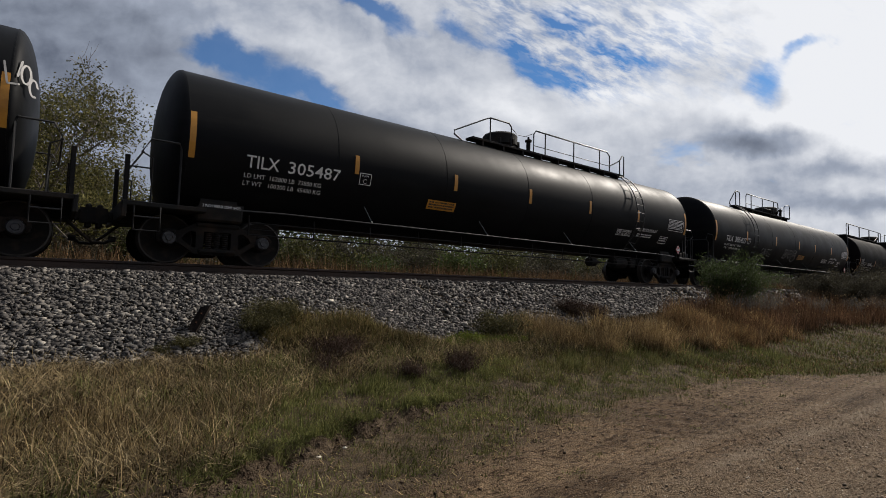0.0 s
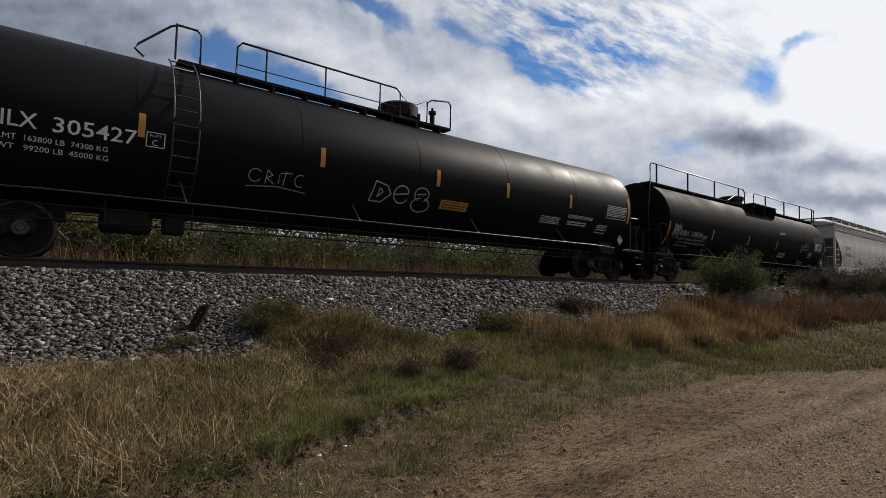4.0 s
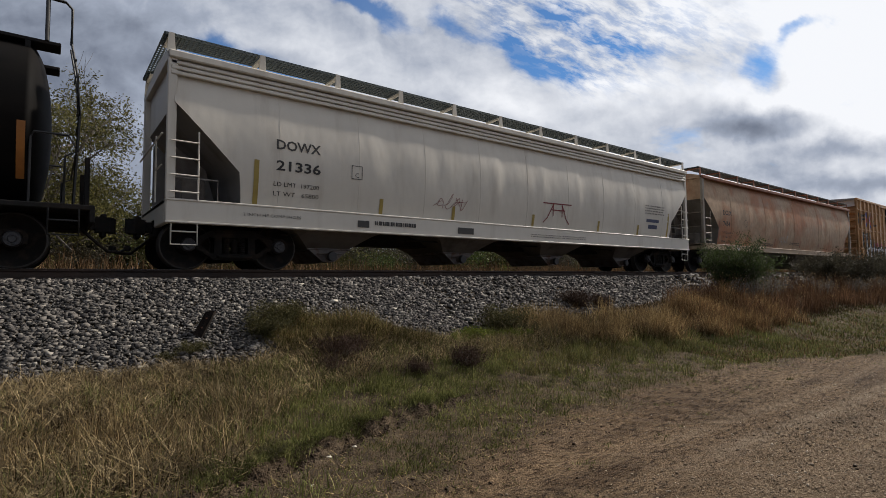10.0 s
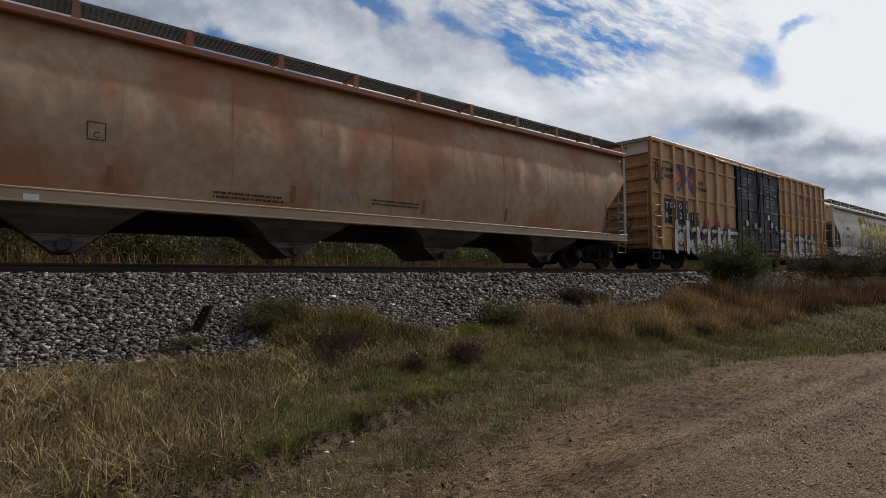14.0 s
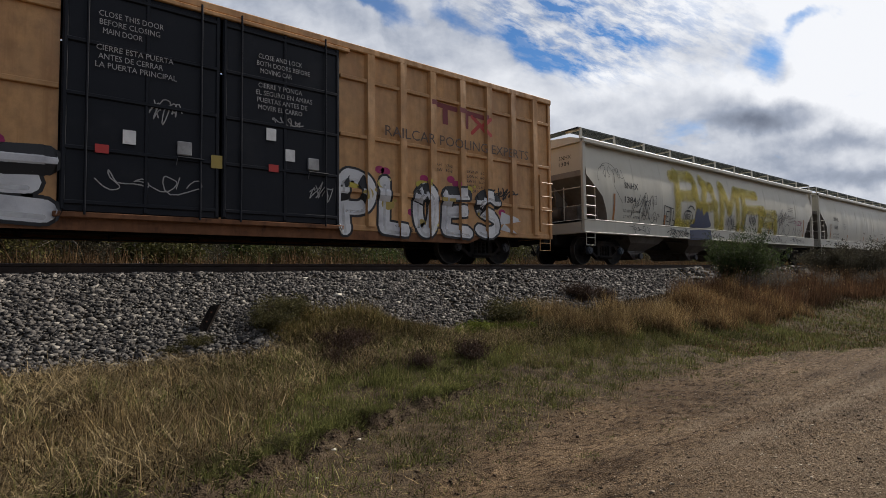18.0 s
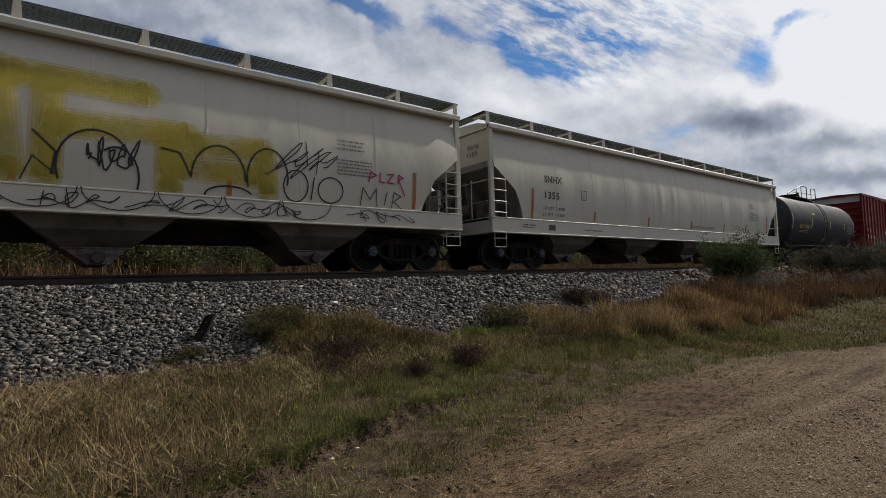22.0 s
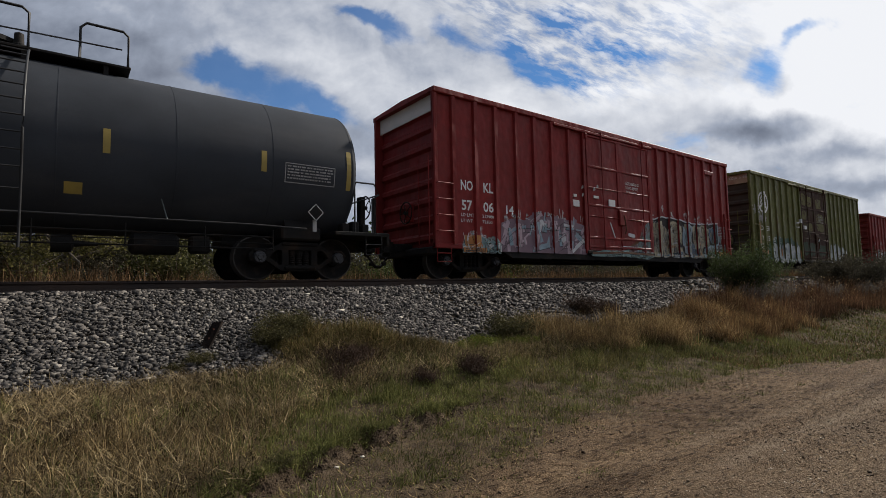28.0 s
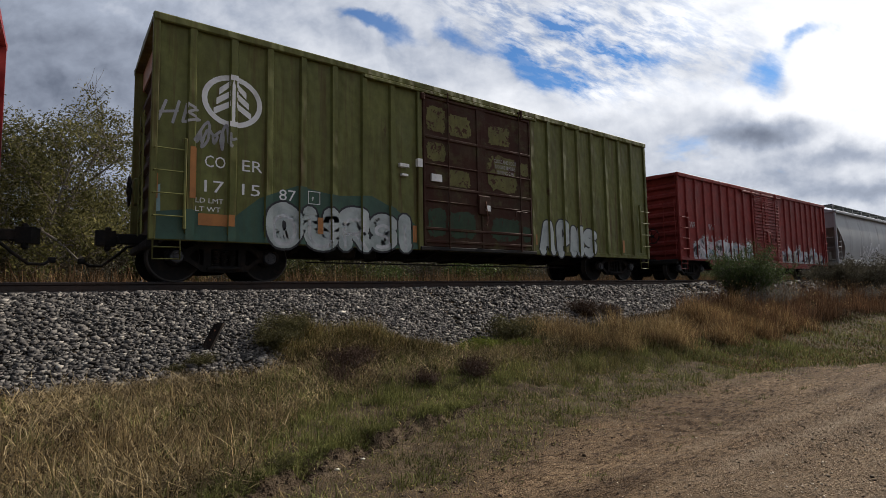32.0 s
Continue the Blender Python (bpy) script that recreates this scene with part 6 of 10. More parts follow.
    letters = [[[(-4.42, 3.44), (-4.36, 1.51)], [(-4.78, 3.30), (-3.30, 3.43), (-3.04, 3.26), (-3.00, 2.90), (-3.15, 2.70)], [(-4.12, 2.60), (-2.98, 2.67), (-2.75, 2.24), (-2.87, 1.65)], [(-4.43, 1.47), (-2.96, 1.54)]],
               [[(-2.49, 3.39), (-2.21, 3.18), (-1.66, 3.12)], [(-2.18, 3.15), (-2.47, 2.21), (-2.65, 1.54)], [(-1.63, 3.13), (-1.17, 1.61)], [(-2.21, 2.25), (-1.28, 2.43)]],
               [[(-0.77, 3.29), (-0.74, 1.50)], [(-0.64, 3.25), (-0.06, 2.22), (0.60, 3.18)], [(0.69, 3.20), (0.83, 1.58)]],
               [[(1.35, 3.11), (1.31, 1.54)], [(0.86, 3.15), (2.78, 3.13)], [(1.46, 2.42), (3.44, 2.49)]],
               [[(3.12, 2.34), (3.13, 1.47)], [(3.53, 2.33), (4.87, 2.39), (4.96, 1.54)], [(3.33, 1.91), (4.72, 1.86)]]]
    for lt in letters:
        for q, w in enumerate((0.50, 0.40, 0.30, 0.20)):
            paint("faded_letter", sum((stroke(p, w) for p in lt), []), M_G_FADE, h, surf, lift=0.0045 + 0.0032 * q, label="faded yellow sprayed letter")
    paint("spray_patch", convex_bits(blob([(-3.31, 1.44), (-3.30, 1.57), (-3.10, 1.61), (-3.02, 2.00), (-2.83, 2.23), (-2.67, 2.11), (-2.55, 2.24), (-2.39, 1.93), (-2.10, 2.13), (-1.90, 1.83), (-1.79, 1.51)])), M_G_NAVY, h, surf, lift=0.0175)
    paint("spray_patch", [[(-3.49, 0.94), (-3.48, 1.32), (-1.79, 1.40), (-1.66, 0.99)]], M_G_NAVY, h, SILL, lift=0.007)
    dark = lambda lines, w=0.026, sf=surf, mt=M_G_BLACK, lb="": paint("spray_tag", sum((stroke(p, w) for p in lines), []), mt, h, sf, lift=0.0185, label=lb)
    dark(scrawl(-7.35, 1.70, 1.1, 0.85, 3, 5), 0.022)
    dark(scrawl(-7.1, 1.46, 1.4, 0.5, 18, 5), 0.018)
    # two outlined block letters, a capped face, and writing along the sill
    dark([[(-5.39, 2.14), (-4.97, 2.09), (-4.98, 1.44), (-5.40, 1.44), (-5.39, 2.14)], [(-5.04, 1.93), (-5.22, 1.94), (-5.24, 1.59), (-5.04, 1.57)], [(-5.23, 1.75), (-5.10, 1.74)]], 0.035)
    dark([[(-4.90, 2.09), (-4.73, 2.05), (-4.77, 1.64), (-4.61, 1.61), (-4.63, 1.45), (-4.93, 1.44), (-4.90, 2.09)]], 0.035)
    face = [(-3.62, 1.81), (-3.75, 1.83), (-3.55, 1.84)]
    dark([arc(*face[0], 0.34, 0.27, 0, 360, 18), arc(*face[1], 0.10, 0.10, 0, 360), arc(*face[2], 0.10, 0.10, 0, 360), arc(*face[1], 0.03, 0.03, 0, 360, 6), arc(*face[2], 0.03, 0.03, 0, 360, 6)], 0.028)
    dark([[(-3.75, 2.05), (-3.48, 2.03)], [(-3.63, 2.15), (-3.47, 2.25), (-3.29, 2.23), (-3.15, 2.13)]], 0.05)
    dark([[(-5.21, 1.17), (-4.85, 1.29), (-5.07, 0.97), (-4.77, 1.04)], [(-4.59, 1.29), (-4.81, 1.14), (-4.63, 1.18), (-4.83, 0.98), (-4.51, 1.04)], [(-4.43, 1.25), (-4.07, 1.03)], [(-4.03, 1.31), (-4.47, 0.97)], [(-3.73, 1.35), (-3.99, 1.13), (-3.69, 1.05), (-3.65, 1.19), (-3.90, 1.15)], [(-1.64, 1.08), (-1.39, 1.29), (-1.27, 1.12), (-1.03, 1.27)], [(-1.15, 1.19), (-0.60, 1.11)]], 0.028, SILL)
    dark(scrawl(-0.35, 1.45, 0.75, 0.75, 11, 5), 0.024)
    dark([[(0.2, 1.65), (0.75, 1.62)], [(0.15, 1.55), (0.7, 1.5), (0.68, 1.45)], [(1.0, 1.48), (1.15, 1.85), (1.45, 1.6)]], 0.022)
    # round outlined letters
    dark([arc(2.0, 1.75, 0.55, 0.62, 10, 200, 14), [(1.15, 2.25), (1.45, 1.95), (1.4, 1.6)], arc(2.3, 1.62, 0.35, 0.5, -20, 120), arc(4.0, 1.75, 0.50, 0.62, 0, 180, 14), [(3.5, 1.75), (3.3, 2.15), (3.0, 2.2)],
          arc(4.95, 1.85, 0.42, 0.58, -10, 200, 14), arc(4.2, 1.45, 0.45, 0.18, 20, 180)], 0.032)
    dark(scrawl(1.85, 1.72, 0.75, 0.55, 27, 5), 0.028)
    dark(scrawl(5.25, 1.95, 1.1, 0.75, 14, 5, 0.9), 0.022)
    dark([arc(5.55, 1.75, 0.27, 0.32, 0, 360, 16), arc(6.35, 1.72, 0.30, 0.27, 0, 360, 16), [(5.9, 1.5), (5.95, 1.95)]], 0.026)
    dark([[(7.1, 1.45), (7.15, 1.85), (7.35, 1.6), (7.5, 1.85), (7.55, 1.45)], [(7.75, 1.5), (7.8, 1.8)], [(7.95, 1.45), (8.0, 1.8), (8.2, 1.72), (8.0, 1.6), (8.25, 1.42)]], 0.02)
    dark(scrawl(-9.35, 2.72, 1.25, 0.55, 21, 5) + [[(-8.6, 2.6), (-8.25, 2.2), (-8.1, 2.05)], arc(-8.85, 3.0, 0.45, 0.32, 20, 170), arc(-8.35, 3.12, 0.07, 0.07, 0, 360)], 0.015)
    for q, (a, b) in enumerate(((-7.6, 1.1), (-4.9, 1.6), (-0.1, 0.9), (1.2, 1.1), (2.6, 1.5), (4.4, 1.2), (6.9, 1.6))):
        dark(scrawl(a, 1.08, b, 0.28, 31 + q, 4, 0.1), 0.018, SILL)
    dark([arc(1.2 + 1.15 * q, 1.42, 0.55, 0.36, 180, 360, 12) for q in range(5)], 0.018, SILL)
    dark([[(7.3, 2.0), (7.35, 2.22), (7.5, 2.15), (7.35, 2.08)], [(7.6, 2.22), (7.6, 2.02), (7.72, 2.0)], [(7.8, 2.2), (7.98, 2.22), (7.8, 2.02), (8.0, 2.0)], [(8.1, 2.0), (8.12, 2.22), (8.25, 2.15), (8.12, 2.1), (8.3, 1.75)]], 0.03, mt=M_G_PINK)
    paint("small_writing", bars(6.5, 7.2, 2.85, 3, 0.03, 0.06, 3) + bars(6.5, 7.4, 2.42, 5, 0.03, 0.045, 4), M_HOP_SHADE, h, surf, lift=0.0065)
    # clean warm grey hopper
    i, surf = hopper_car(160.04, 10.12, (-8.54, 8.31), (M_HOP_GREY, M_HOP_GREY, M_HOP_GREY, M_HOP_SHADE), "clean warm grey covered hopper with dark lettering", "smooth", 3.98, (1.0, 1.42), True, False)
    hopper_marks(i, surf, "SNHX", "1355", -7.92, ("LD LMT  218900", "LT WT   67100"), M_DARKTXT, 0.20, 0.83, (-8.45, -5.4, -2.1, 1.1, 4.0, 6.2, 8.6), M_ORANGE_OLD, 2.54, -6.15, 2.06, 1.46)
    paint("sill_plate", slab(-7.75, -7.45, 1.12, 1.28, 1), M_DARKTXT, i, SILL, lift=0.006)
    paint("small_writing", bars(-8.9, -8.35, 1.26, 2, 0.03, 0.035, 3) + bars(-6.0, -5.0, 1.2, 1, 0.03, 0.035, 3) + bars(6.2, 7.2, 1.22, 2, 0.03, 0.03, 8), M_DARKTXT, i, SILL, lift=0.006)
    paint("small_writing", bars(6.6, 7.2, 2.85, 3, 0.03, 0.06, 3) + bars(6.6, 7.6, 2.42, 5, 0.03, 0.045, 4) + bars(1.0, 3.1, 1.62, 2, 0.03, 0.03, 9), M_HOP_SHADE, i, surf, lift=0.006)
    for car_, num in ((h, "1384"), (i, "1355")):
        hx = -(10.15 if num == "1384" else 10.12) + 0.10
        end_lettering("lettering", "SNHX", hx, -0.45, 3.42, 0.13, M_DARKTXT, car_, 0.5)
        end_lettering("lettering", num, hx, -0.45, 3.22, 0.13, M_DARKTXT, car_, 0.42)
    # the grey hopper after the red boxcar
    nn, surf = hopper_car(249.4, 9.9, (-8.4, 8.4), (M_HOP_COOL, M_HOP_COOL, M_HOP_COOL, M_HOP_SHADE), "weathered cool-grey covered hopper with pale spray marks", "smooth", 3.98)
    paint("spray_mark", sum((stroke(p, 0.10) for p in tag_lines(-5.5, 1.3, 3.5, 1.0, 51, 6)), []), M_G_WHITE, nn, surf, lift=0.008)


# ---- boxcars ----
def box_car(xc, half, trucks, ribs, door, mats, label, eave=4.80, low=0.72, bands=(), rib_w=0.10, rib_d=0.06, door_kind="single", end_top=None, skirt=True, end_m=None, sill_m=None):
    """Boxcar: sheet sides with pressed ribs, sliding doors, corrugated ends, ribbed roof. x from the middle, before the
    lengthwise squeeze.
    """
    body_m, door_m, roof_m = mats
    end_m, sill_m = end_m or body_m, sill_m or body_m
    car = start_car("boxcar", xc, label, "boxcar")
    base = -1.44
    d0, d1 = door
    for y in (-1, 1):
        for a, b in ((-half, d0), (d1, half)):
            s = Shape()
            s.box(a, b, min(y * 1.44, y * 1.39), max(y * 1.44, y * 1.39), low, eave - 0.06)
            part("side_panel", s, body_m, car)
        for x in ribs:
            s = Shape()
            s.plate([[(x - rib_w * 0.7, y * 1.435), (x - rib_w * 0.45, y * (1.44 + rib_d)), (x + rib_w * 0.45, y * (1.44 + rib_d)), (x + rib_w * 0.7, y * 1.435)]], low + 0.10, eave - 0.14, axis="z")
            part("rib", s, body_m, car)
        s = Shape()
        s.box(-half - 0.01, half + 0.01, min(y * 1.40, y * 1.53), max(y * 1.40, y * 1.53), eave - 0.15, eave, 0.02)
        part("top_chord", s, body_m, car)
        part("side_sill", Shape().box(-half, half, min(y * 1.38, y * 1.47), max(y * 1.38, y * 1.47), low, low + 0.13, 0.015), body_m, car)
        if skirt:
            part("skirt", Shape().plate([[(-half * 0.72, low + 0.02), (-half * 0.66, low - 0.2), (half * 0.66, low - 0.2), (half * 0.72, low + 0.02)]], min(y * 1.40, y * 1.45), max(y * 1.40, y * 1.45)), sill_m, car)
        for e in (-1, 1):
            x = e * half
            part("corner_post", Shape().box(min(x, x - e * 0.12), max(x, x - e * 0.12), min(y * 1.40, y * 1.50), max(y * 1.40, y * 1.50), low, eave - 0.1, 0.02), body_m, car)
    for z in bands:
        for a, b in ((-half + 0.1, d0), (d1, half - 0.1)):
            part("band", Shape().box(a, b, -1.50, -1.43, z - 0.045, z + 0.045, 0.012), body_m, car)
    # doors
    def leaf(a, b, hinge):
        s = Shape()
        s.box(a, b, -1.50, -1.45, low + 0.1, eave - 0.2, 0.012)
        dr = part("door", s, door_m, car, "")
        zz = [low + 0.25 + (eave - low - 0.6) * i / 4 for i in range(5)] if hinge else [low + 0.22, 1.25, 1.93, 2.28, 2.84, 3.52, eave - 0.3]
        for i, z in enumerate(zz):
            thin = 0.035 if hinge or i not in (2, 4) else 0.018
            part("door_rib", Shape().box(a + 0.06, b - 0.06, -1.535, -1.495, z - thin, z + thin, 0.012), door_m, dr)
        for x in (a + 0.05, (a + b) / 2, b - 0.05):
            part("door_stile", Shape().box(x - 0.03, x + 0.03, -1.53, -1.495, low + 0.12, eave - 0.22, 0.01), door_m, dr)
        for x in ((a + 0.79, b - 0.52) if not hinge else (a + 0.35, b - 0.35)):
            part("lock_rod", Shape().tube([(x, -1.56, low + 0.05), (x, -1.56, eave - 0.1)], 0.02), door_m, dr)
        part("door_handle", Shape().tube([(b - 0.3, -1.58, low + 1.15), (b - 0.75, -1.60, low + 1.15), (b - 0.78, -1.60, low + 1.0)], 0.018), door_m, dr)
        if hinge:
            part("lock_box", Shape().box(b - 0.75, b - 0.5, -1.56, -1.5, low + 1.2, low + 1.45, 0.015), M_GREYW, dr)
        else:
            m = (a + b) / 2
            part("door_stile", Shape().box(m - 0.16, m + 0.16, -1.528, -1.495, 2.2, eave - 0.25, 0.01), door_m, dr)
            part("lock_box", Shape().box(m - 0.16, m + 0.26, -1.58, -1.5, 1.70, 2.20, 0.02), door_m, dr)
            part("lock_lever", Shape().tube([(m + 0.05, -1.60, 2.05), (m + 0.12, -1.62, 1.55), (m + 0.05, -1.62, 1.42)], 0.02), M_RUSTY, dr)
            part("door_roller", Shape().box(a - 0.05, a + 0.05, -1.58, -1.5, eave - 0.42, eave - 0.25, 0.015), door_m, dr)
            part("door_roller", Shape().box(b - 0.45, b - 0.38, -1.60, -1.5, eave - 0.30, eave - 0.05, 0.015), door_m, dr)
        return dr
    if door_kind == "double":
        mid = (d0 + d1) / 2
        leaf(d0 + 0.03, mid - 0.02, True)
        leaf(mid + 0.02, d1 - 0.03, True)
    else:
        leaf(d0 + 0.05, d1 - 0.05, False)
        for x in (d0 - 0.02, d1 + 0.02):
            part("door_post", Shape().box(x - 0.07, x + 0.07, -1.52, -1.42, low, eave - 0.12, 0.015), body_m, car)
    part("door_track", Shape().box(d0 - 0.05, d1 + 0.05, -1.56, -1.45, low + 0.0, low + 0.09, 0.012), sill_m, car)
    part("door_track", Shape().box(d0 - (d1 - d0) * 0.4, d1 + 0.2, -1.56, -1.46, eave - 0.24, eave - 0.16, 0.012), body_m, car)
    part("far_door", Shape().box(d0, d1, 1.45, 1.50, low + 0.1, eave - 0.2, 0.012), door_m, car)
    # ends with pressed corrugations, roof
    for e in (-1, 1):
        x = e * half
        s = Shape()
        xw = x - e * 0.20
        s.box(min(xw - e * 0.06, xw - e * 0.10), max(xw - e * 0.06, xw - e * 0.10), -1.42, 1.42, low, eave - 0.02)
        n = 8
        for i in range(n):
            z = low + 0.3 + (eave - low - 0.75) * i / (n - 1)
            part("corrugation", Shape().plate([[(xw - e * 0.065, z - 0.13), (xw + e * 0.03, z - 0.05), (xw + e * 0.03, z + 0.05), (xw - e * 0.065, z + 0.13)]], -1.34, 1.34), end_m, car)
        part("end_wall", s, end_m, car)
        if end_top:
            part("end_panel", Shape().box(min(xw - e * 0.055, xw + e * 0.035), max(xw - e * 0.055, xw + e * 0.035), -1.39, 1.39, eave - 0.52, eave - 0.015), end_top, car, "pale panel at the top of the end")
        s = Shape()
        for k in range(5):
            z = low + 0.35 + k * 0.42
            s.tube([(x + e * 0.10, -1.38, z), (x + e * 0.10, -0.92, z)], 0.013)
        for y in (-1.38, -0.92):
            s.tube([(x + e * 0.10, y, low + 0.1), (x + e * 0.10, y, low + 2.3)], 0.014)
        part("end_ladder", s, body_m, car, "", 60)
        for k in range(4):
            z = low + 0.42 + k * 0.40
            a, b = sorted((x - e * 0.06, x - e * 0.55))
            part("grab_iron", Shape().tube([(a, -1.50, z), (a, -1.57, z), (b, -1.57, z), (b, -1.50, z)], 0.013), body_m, car)
        part("ladder_stile", Shape().box(min(x - e * 0.55, x - e * 0.60), max(x - e * 0.55, x - e * 0.60), -1.56, -1.49, low + 0.2, low + 1.85, 0.01), body_m, car)
        stirrup(car, min(x - e * 0.08, x - e * 0.53), -1.46, low + 0.05, 0.45, body_m, 0.38)
        part("end_beam", Shape().box(min(x, x - e * 0.2), max(x, x - e * 0.2), -1.3, 1.3, 0.60, low + 0.05, 0.03), M_UNDER, car)
        add_coupler(car, x + e * 0.25, e)
    brake_wheel(car, -half - 0.22, -0.5, 1.7, M_UNDER)
    part("brake_housing", Shape().box(-half - 0.16, -half - 0.02, -0.62, -0.38, 1.45, 1.95, 0.03), body_m, car)
    s = Shape()
    s.plate([[(-1.46, eave - 0.01), (0, eave + 0.05), (1.46, eave - 0.01), (1.46, eave - 0.10), (-1.46, eave - 0.10)]], -half, half, axis="x")
    n = int(half * 2 / 1.1)
    for i in range(n):
        x = -half + 2 * half * (i + 0.5) / n
        s.plate([[(-1.40, eave), (0, eave + 0.05), (1.40, eave), (1.40, eave + 0.012), (0, eave + 0.08), (-1.40, eave + 0.012)]], x - 0.05, x + 0.05, axis="x")
    part("roof", s, roof_m, car)
    part("underframe", Shape().box(-half + 0.2, half - 0.2, -0.35, 0.35, 0.55, low + 0.1, 0.03).box(-half + 0.3, half - 0.3, -1.36, 1.36, low + 0.02, low + 0.10), M_UNDER, car)
    n = 9
    for i in range(n):
        x = trucks[0] + 1.5 + (trucks[1] - trucks[0] - 3.0) * i / (n - 1)
        part("cross_bearer", Shape().plate([[(-1.3, low + 0.05), (-0.4, 0.52), (0.4, 0.52), (1.3, low + 0.05)]], x - 0.05, x + 0.05, axis="x"), M_UNDER, car)
    under_pipes(car, trucks[0] + 1.4, trucks[1] - 1.4, -0.7, int(xc), 0.42)
    brake_gear(car, trucks[0] + 2.6)
    for t in trucks:
        add_truck(car, t)
    cuts = sorted(c for x in ribs for c in (x - rib_w * 0.58, x + rib_w * 0.58))
    cuts += [d0, d1]
    cuts.sort()
    cuts = (cuts, sorted([low + 0.132] + [c for z in bands for c in (z - 0.047, z + 0.047)]))

    def surf(x, z):
        if d0 <= x <= d1:
            return -1.505 if z > low + 0.13 else -1.575
        for r in ribs:
            if abs(x - r) < rib_w * 0.58:
                return -(1.442 + rib_d)
        if z < low + 0.132:
            return -1.474
        return -1.442 if not any(abs(z - q) < 0.05 for q in bands) else -1.503
    return car, surf, cuts


LETTER_BONES = {
    "M": [[(0.0, 0.0), (0.06, 1.0), (0.5, 0.38), (0.94, 1.0), (1.0, 0.0)]],
    "O": [[(0.5, 1.0), (0.08, 0.82), (0.0, 0.4), (0.25, 0.03), (0.7, 0.0), (1.0, 0.4), (0.92, 0.85), (0.5, 1.0)]],
    "S": [[(0.98, 0.86), (0.55, 1.0), (0.08, 0.85), (0.10, 0.60), (0.85, 0.42), (0.92, 0.15), (0.5, 0.0), (0.0, 0.08)]],
    "E": [[(0.98, 0.98), (0.05, 0.92), (0.0, 0.05), (1.0, 0.0)], [(0.05, 0.50), (0.80, 0.52)]],
    "P": [[(0.05, 0.0), (0.0, 0.95), (0.75, 1.0), (1.0, 0.75), (0.75, 0.45), (0.1, 0.42)]],
    "L": [[(0.05, 1.0), (0.0, 0.05), (1.0, 0.0)]],
    "U": [[(0.0, 1.0), (0.05, 0.15), (0.5, 0.0), (0.95, 0.15), (1.0, 1.0)]],
    "N": [[(0.0, 0.0), (0.05, 1.0), (0.92, 0.05), (1.0, 1.0)]],
    "R": [[(0.0, 0.0), (0.02, 0.95), (0.75, 1.0), (0.95, 0.75), (0.7, 0.52), (0.1, 0.48)], [(0.5, 0.5), (1.0, 0.0)]],
    "A": [[(0.0, 0.0), (0.45, 1.0), (0.6, 1.0), (1.0, 0.0)], [(0.25, 0.35), (0.8, 0.35)]],
    "I": [[(0.5, 0.0), (0.5, 1.0)]],
}


def balloon_letters(car, surf, cuts, letters, fill, fat, edge=0.055, label="", lift=0.004, seed=1, shade=None):
    """Quickly sprayed fat letters. letters: (letter, x0, x1, z0, z1), the box of its middle line."""
    rnd = random.Random(seed)
    for ch, x0, x1, z0, z1 in letters:
        bones = [[(x0 + (x1 - x0) * a + rnd.uniform(-0.02, 0.02), z0 + (z1 - z0) * b + rnd.uniform(-0.02, 0.02)) for a, b in bone] for bone in LETTER_BONES[ch]]
        round_ = [[p for p in blob(b + b[::-1], 3)[:3 * len(b) - 2]] if ch in "OSPUR" else b for b in bones]
        paint("letter_outline", sum((stroke(b, fat + 2 * edge) for b in round_), []), M_G_BLACK, car, surf, cuts, lift, "black outline of a sprayed letter")
        paint("sprayed_letter", sum((stroke(b, fat) for b in round_), []), fill, car, surf, cuts, lift + 0.0035, label)
        if shade:
            low = [[(a, b - fat * 0.26) for a, b in bone] for bone in round_]
            paint("letter_shade", sum((stroke(b, fat * 0.22) for b in low), []), shade, car, surf, cuts, lift + 0.007)


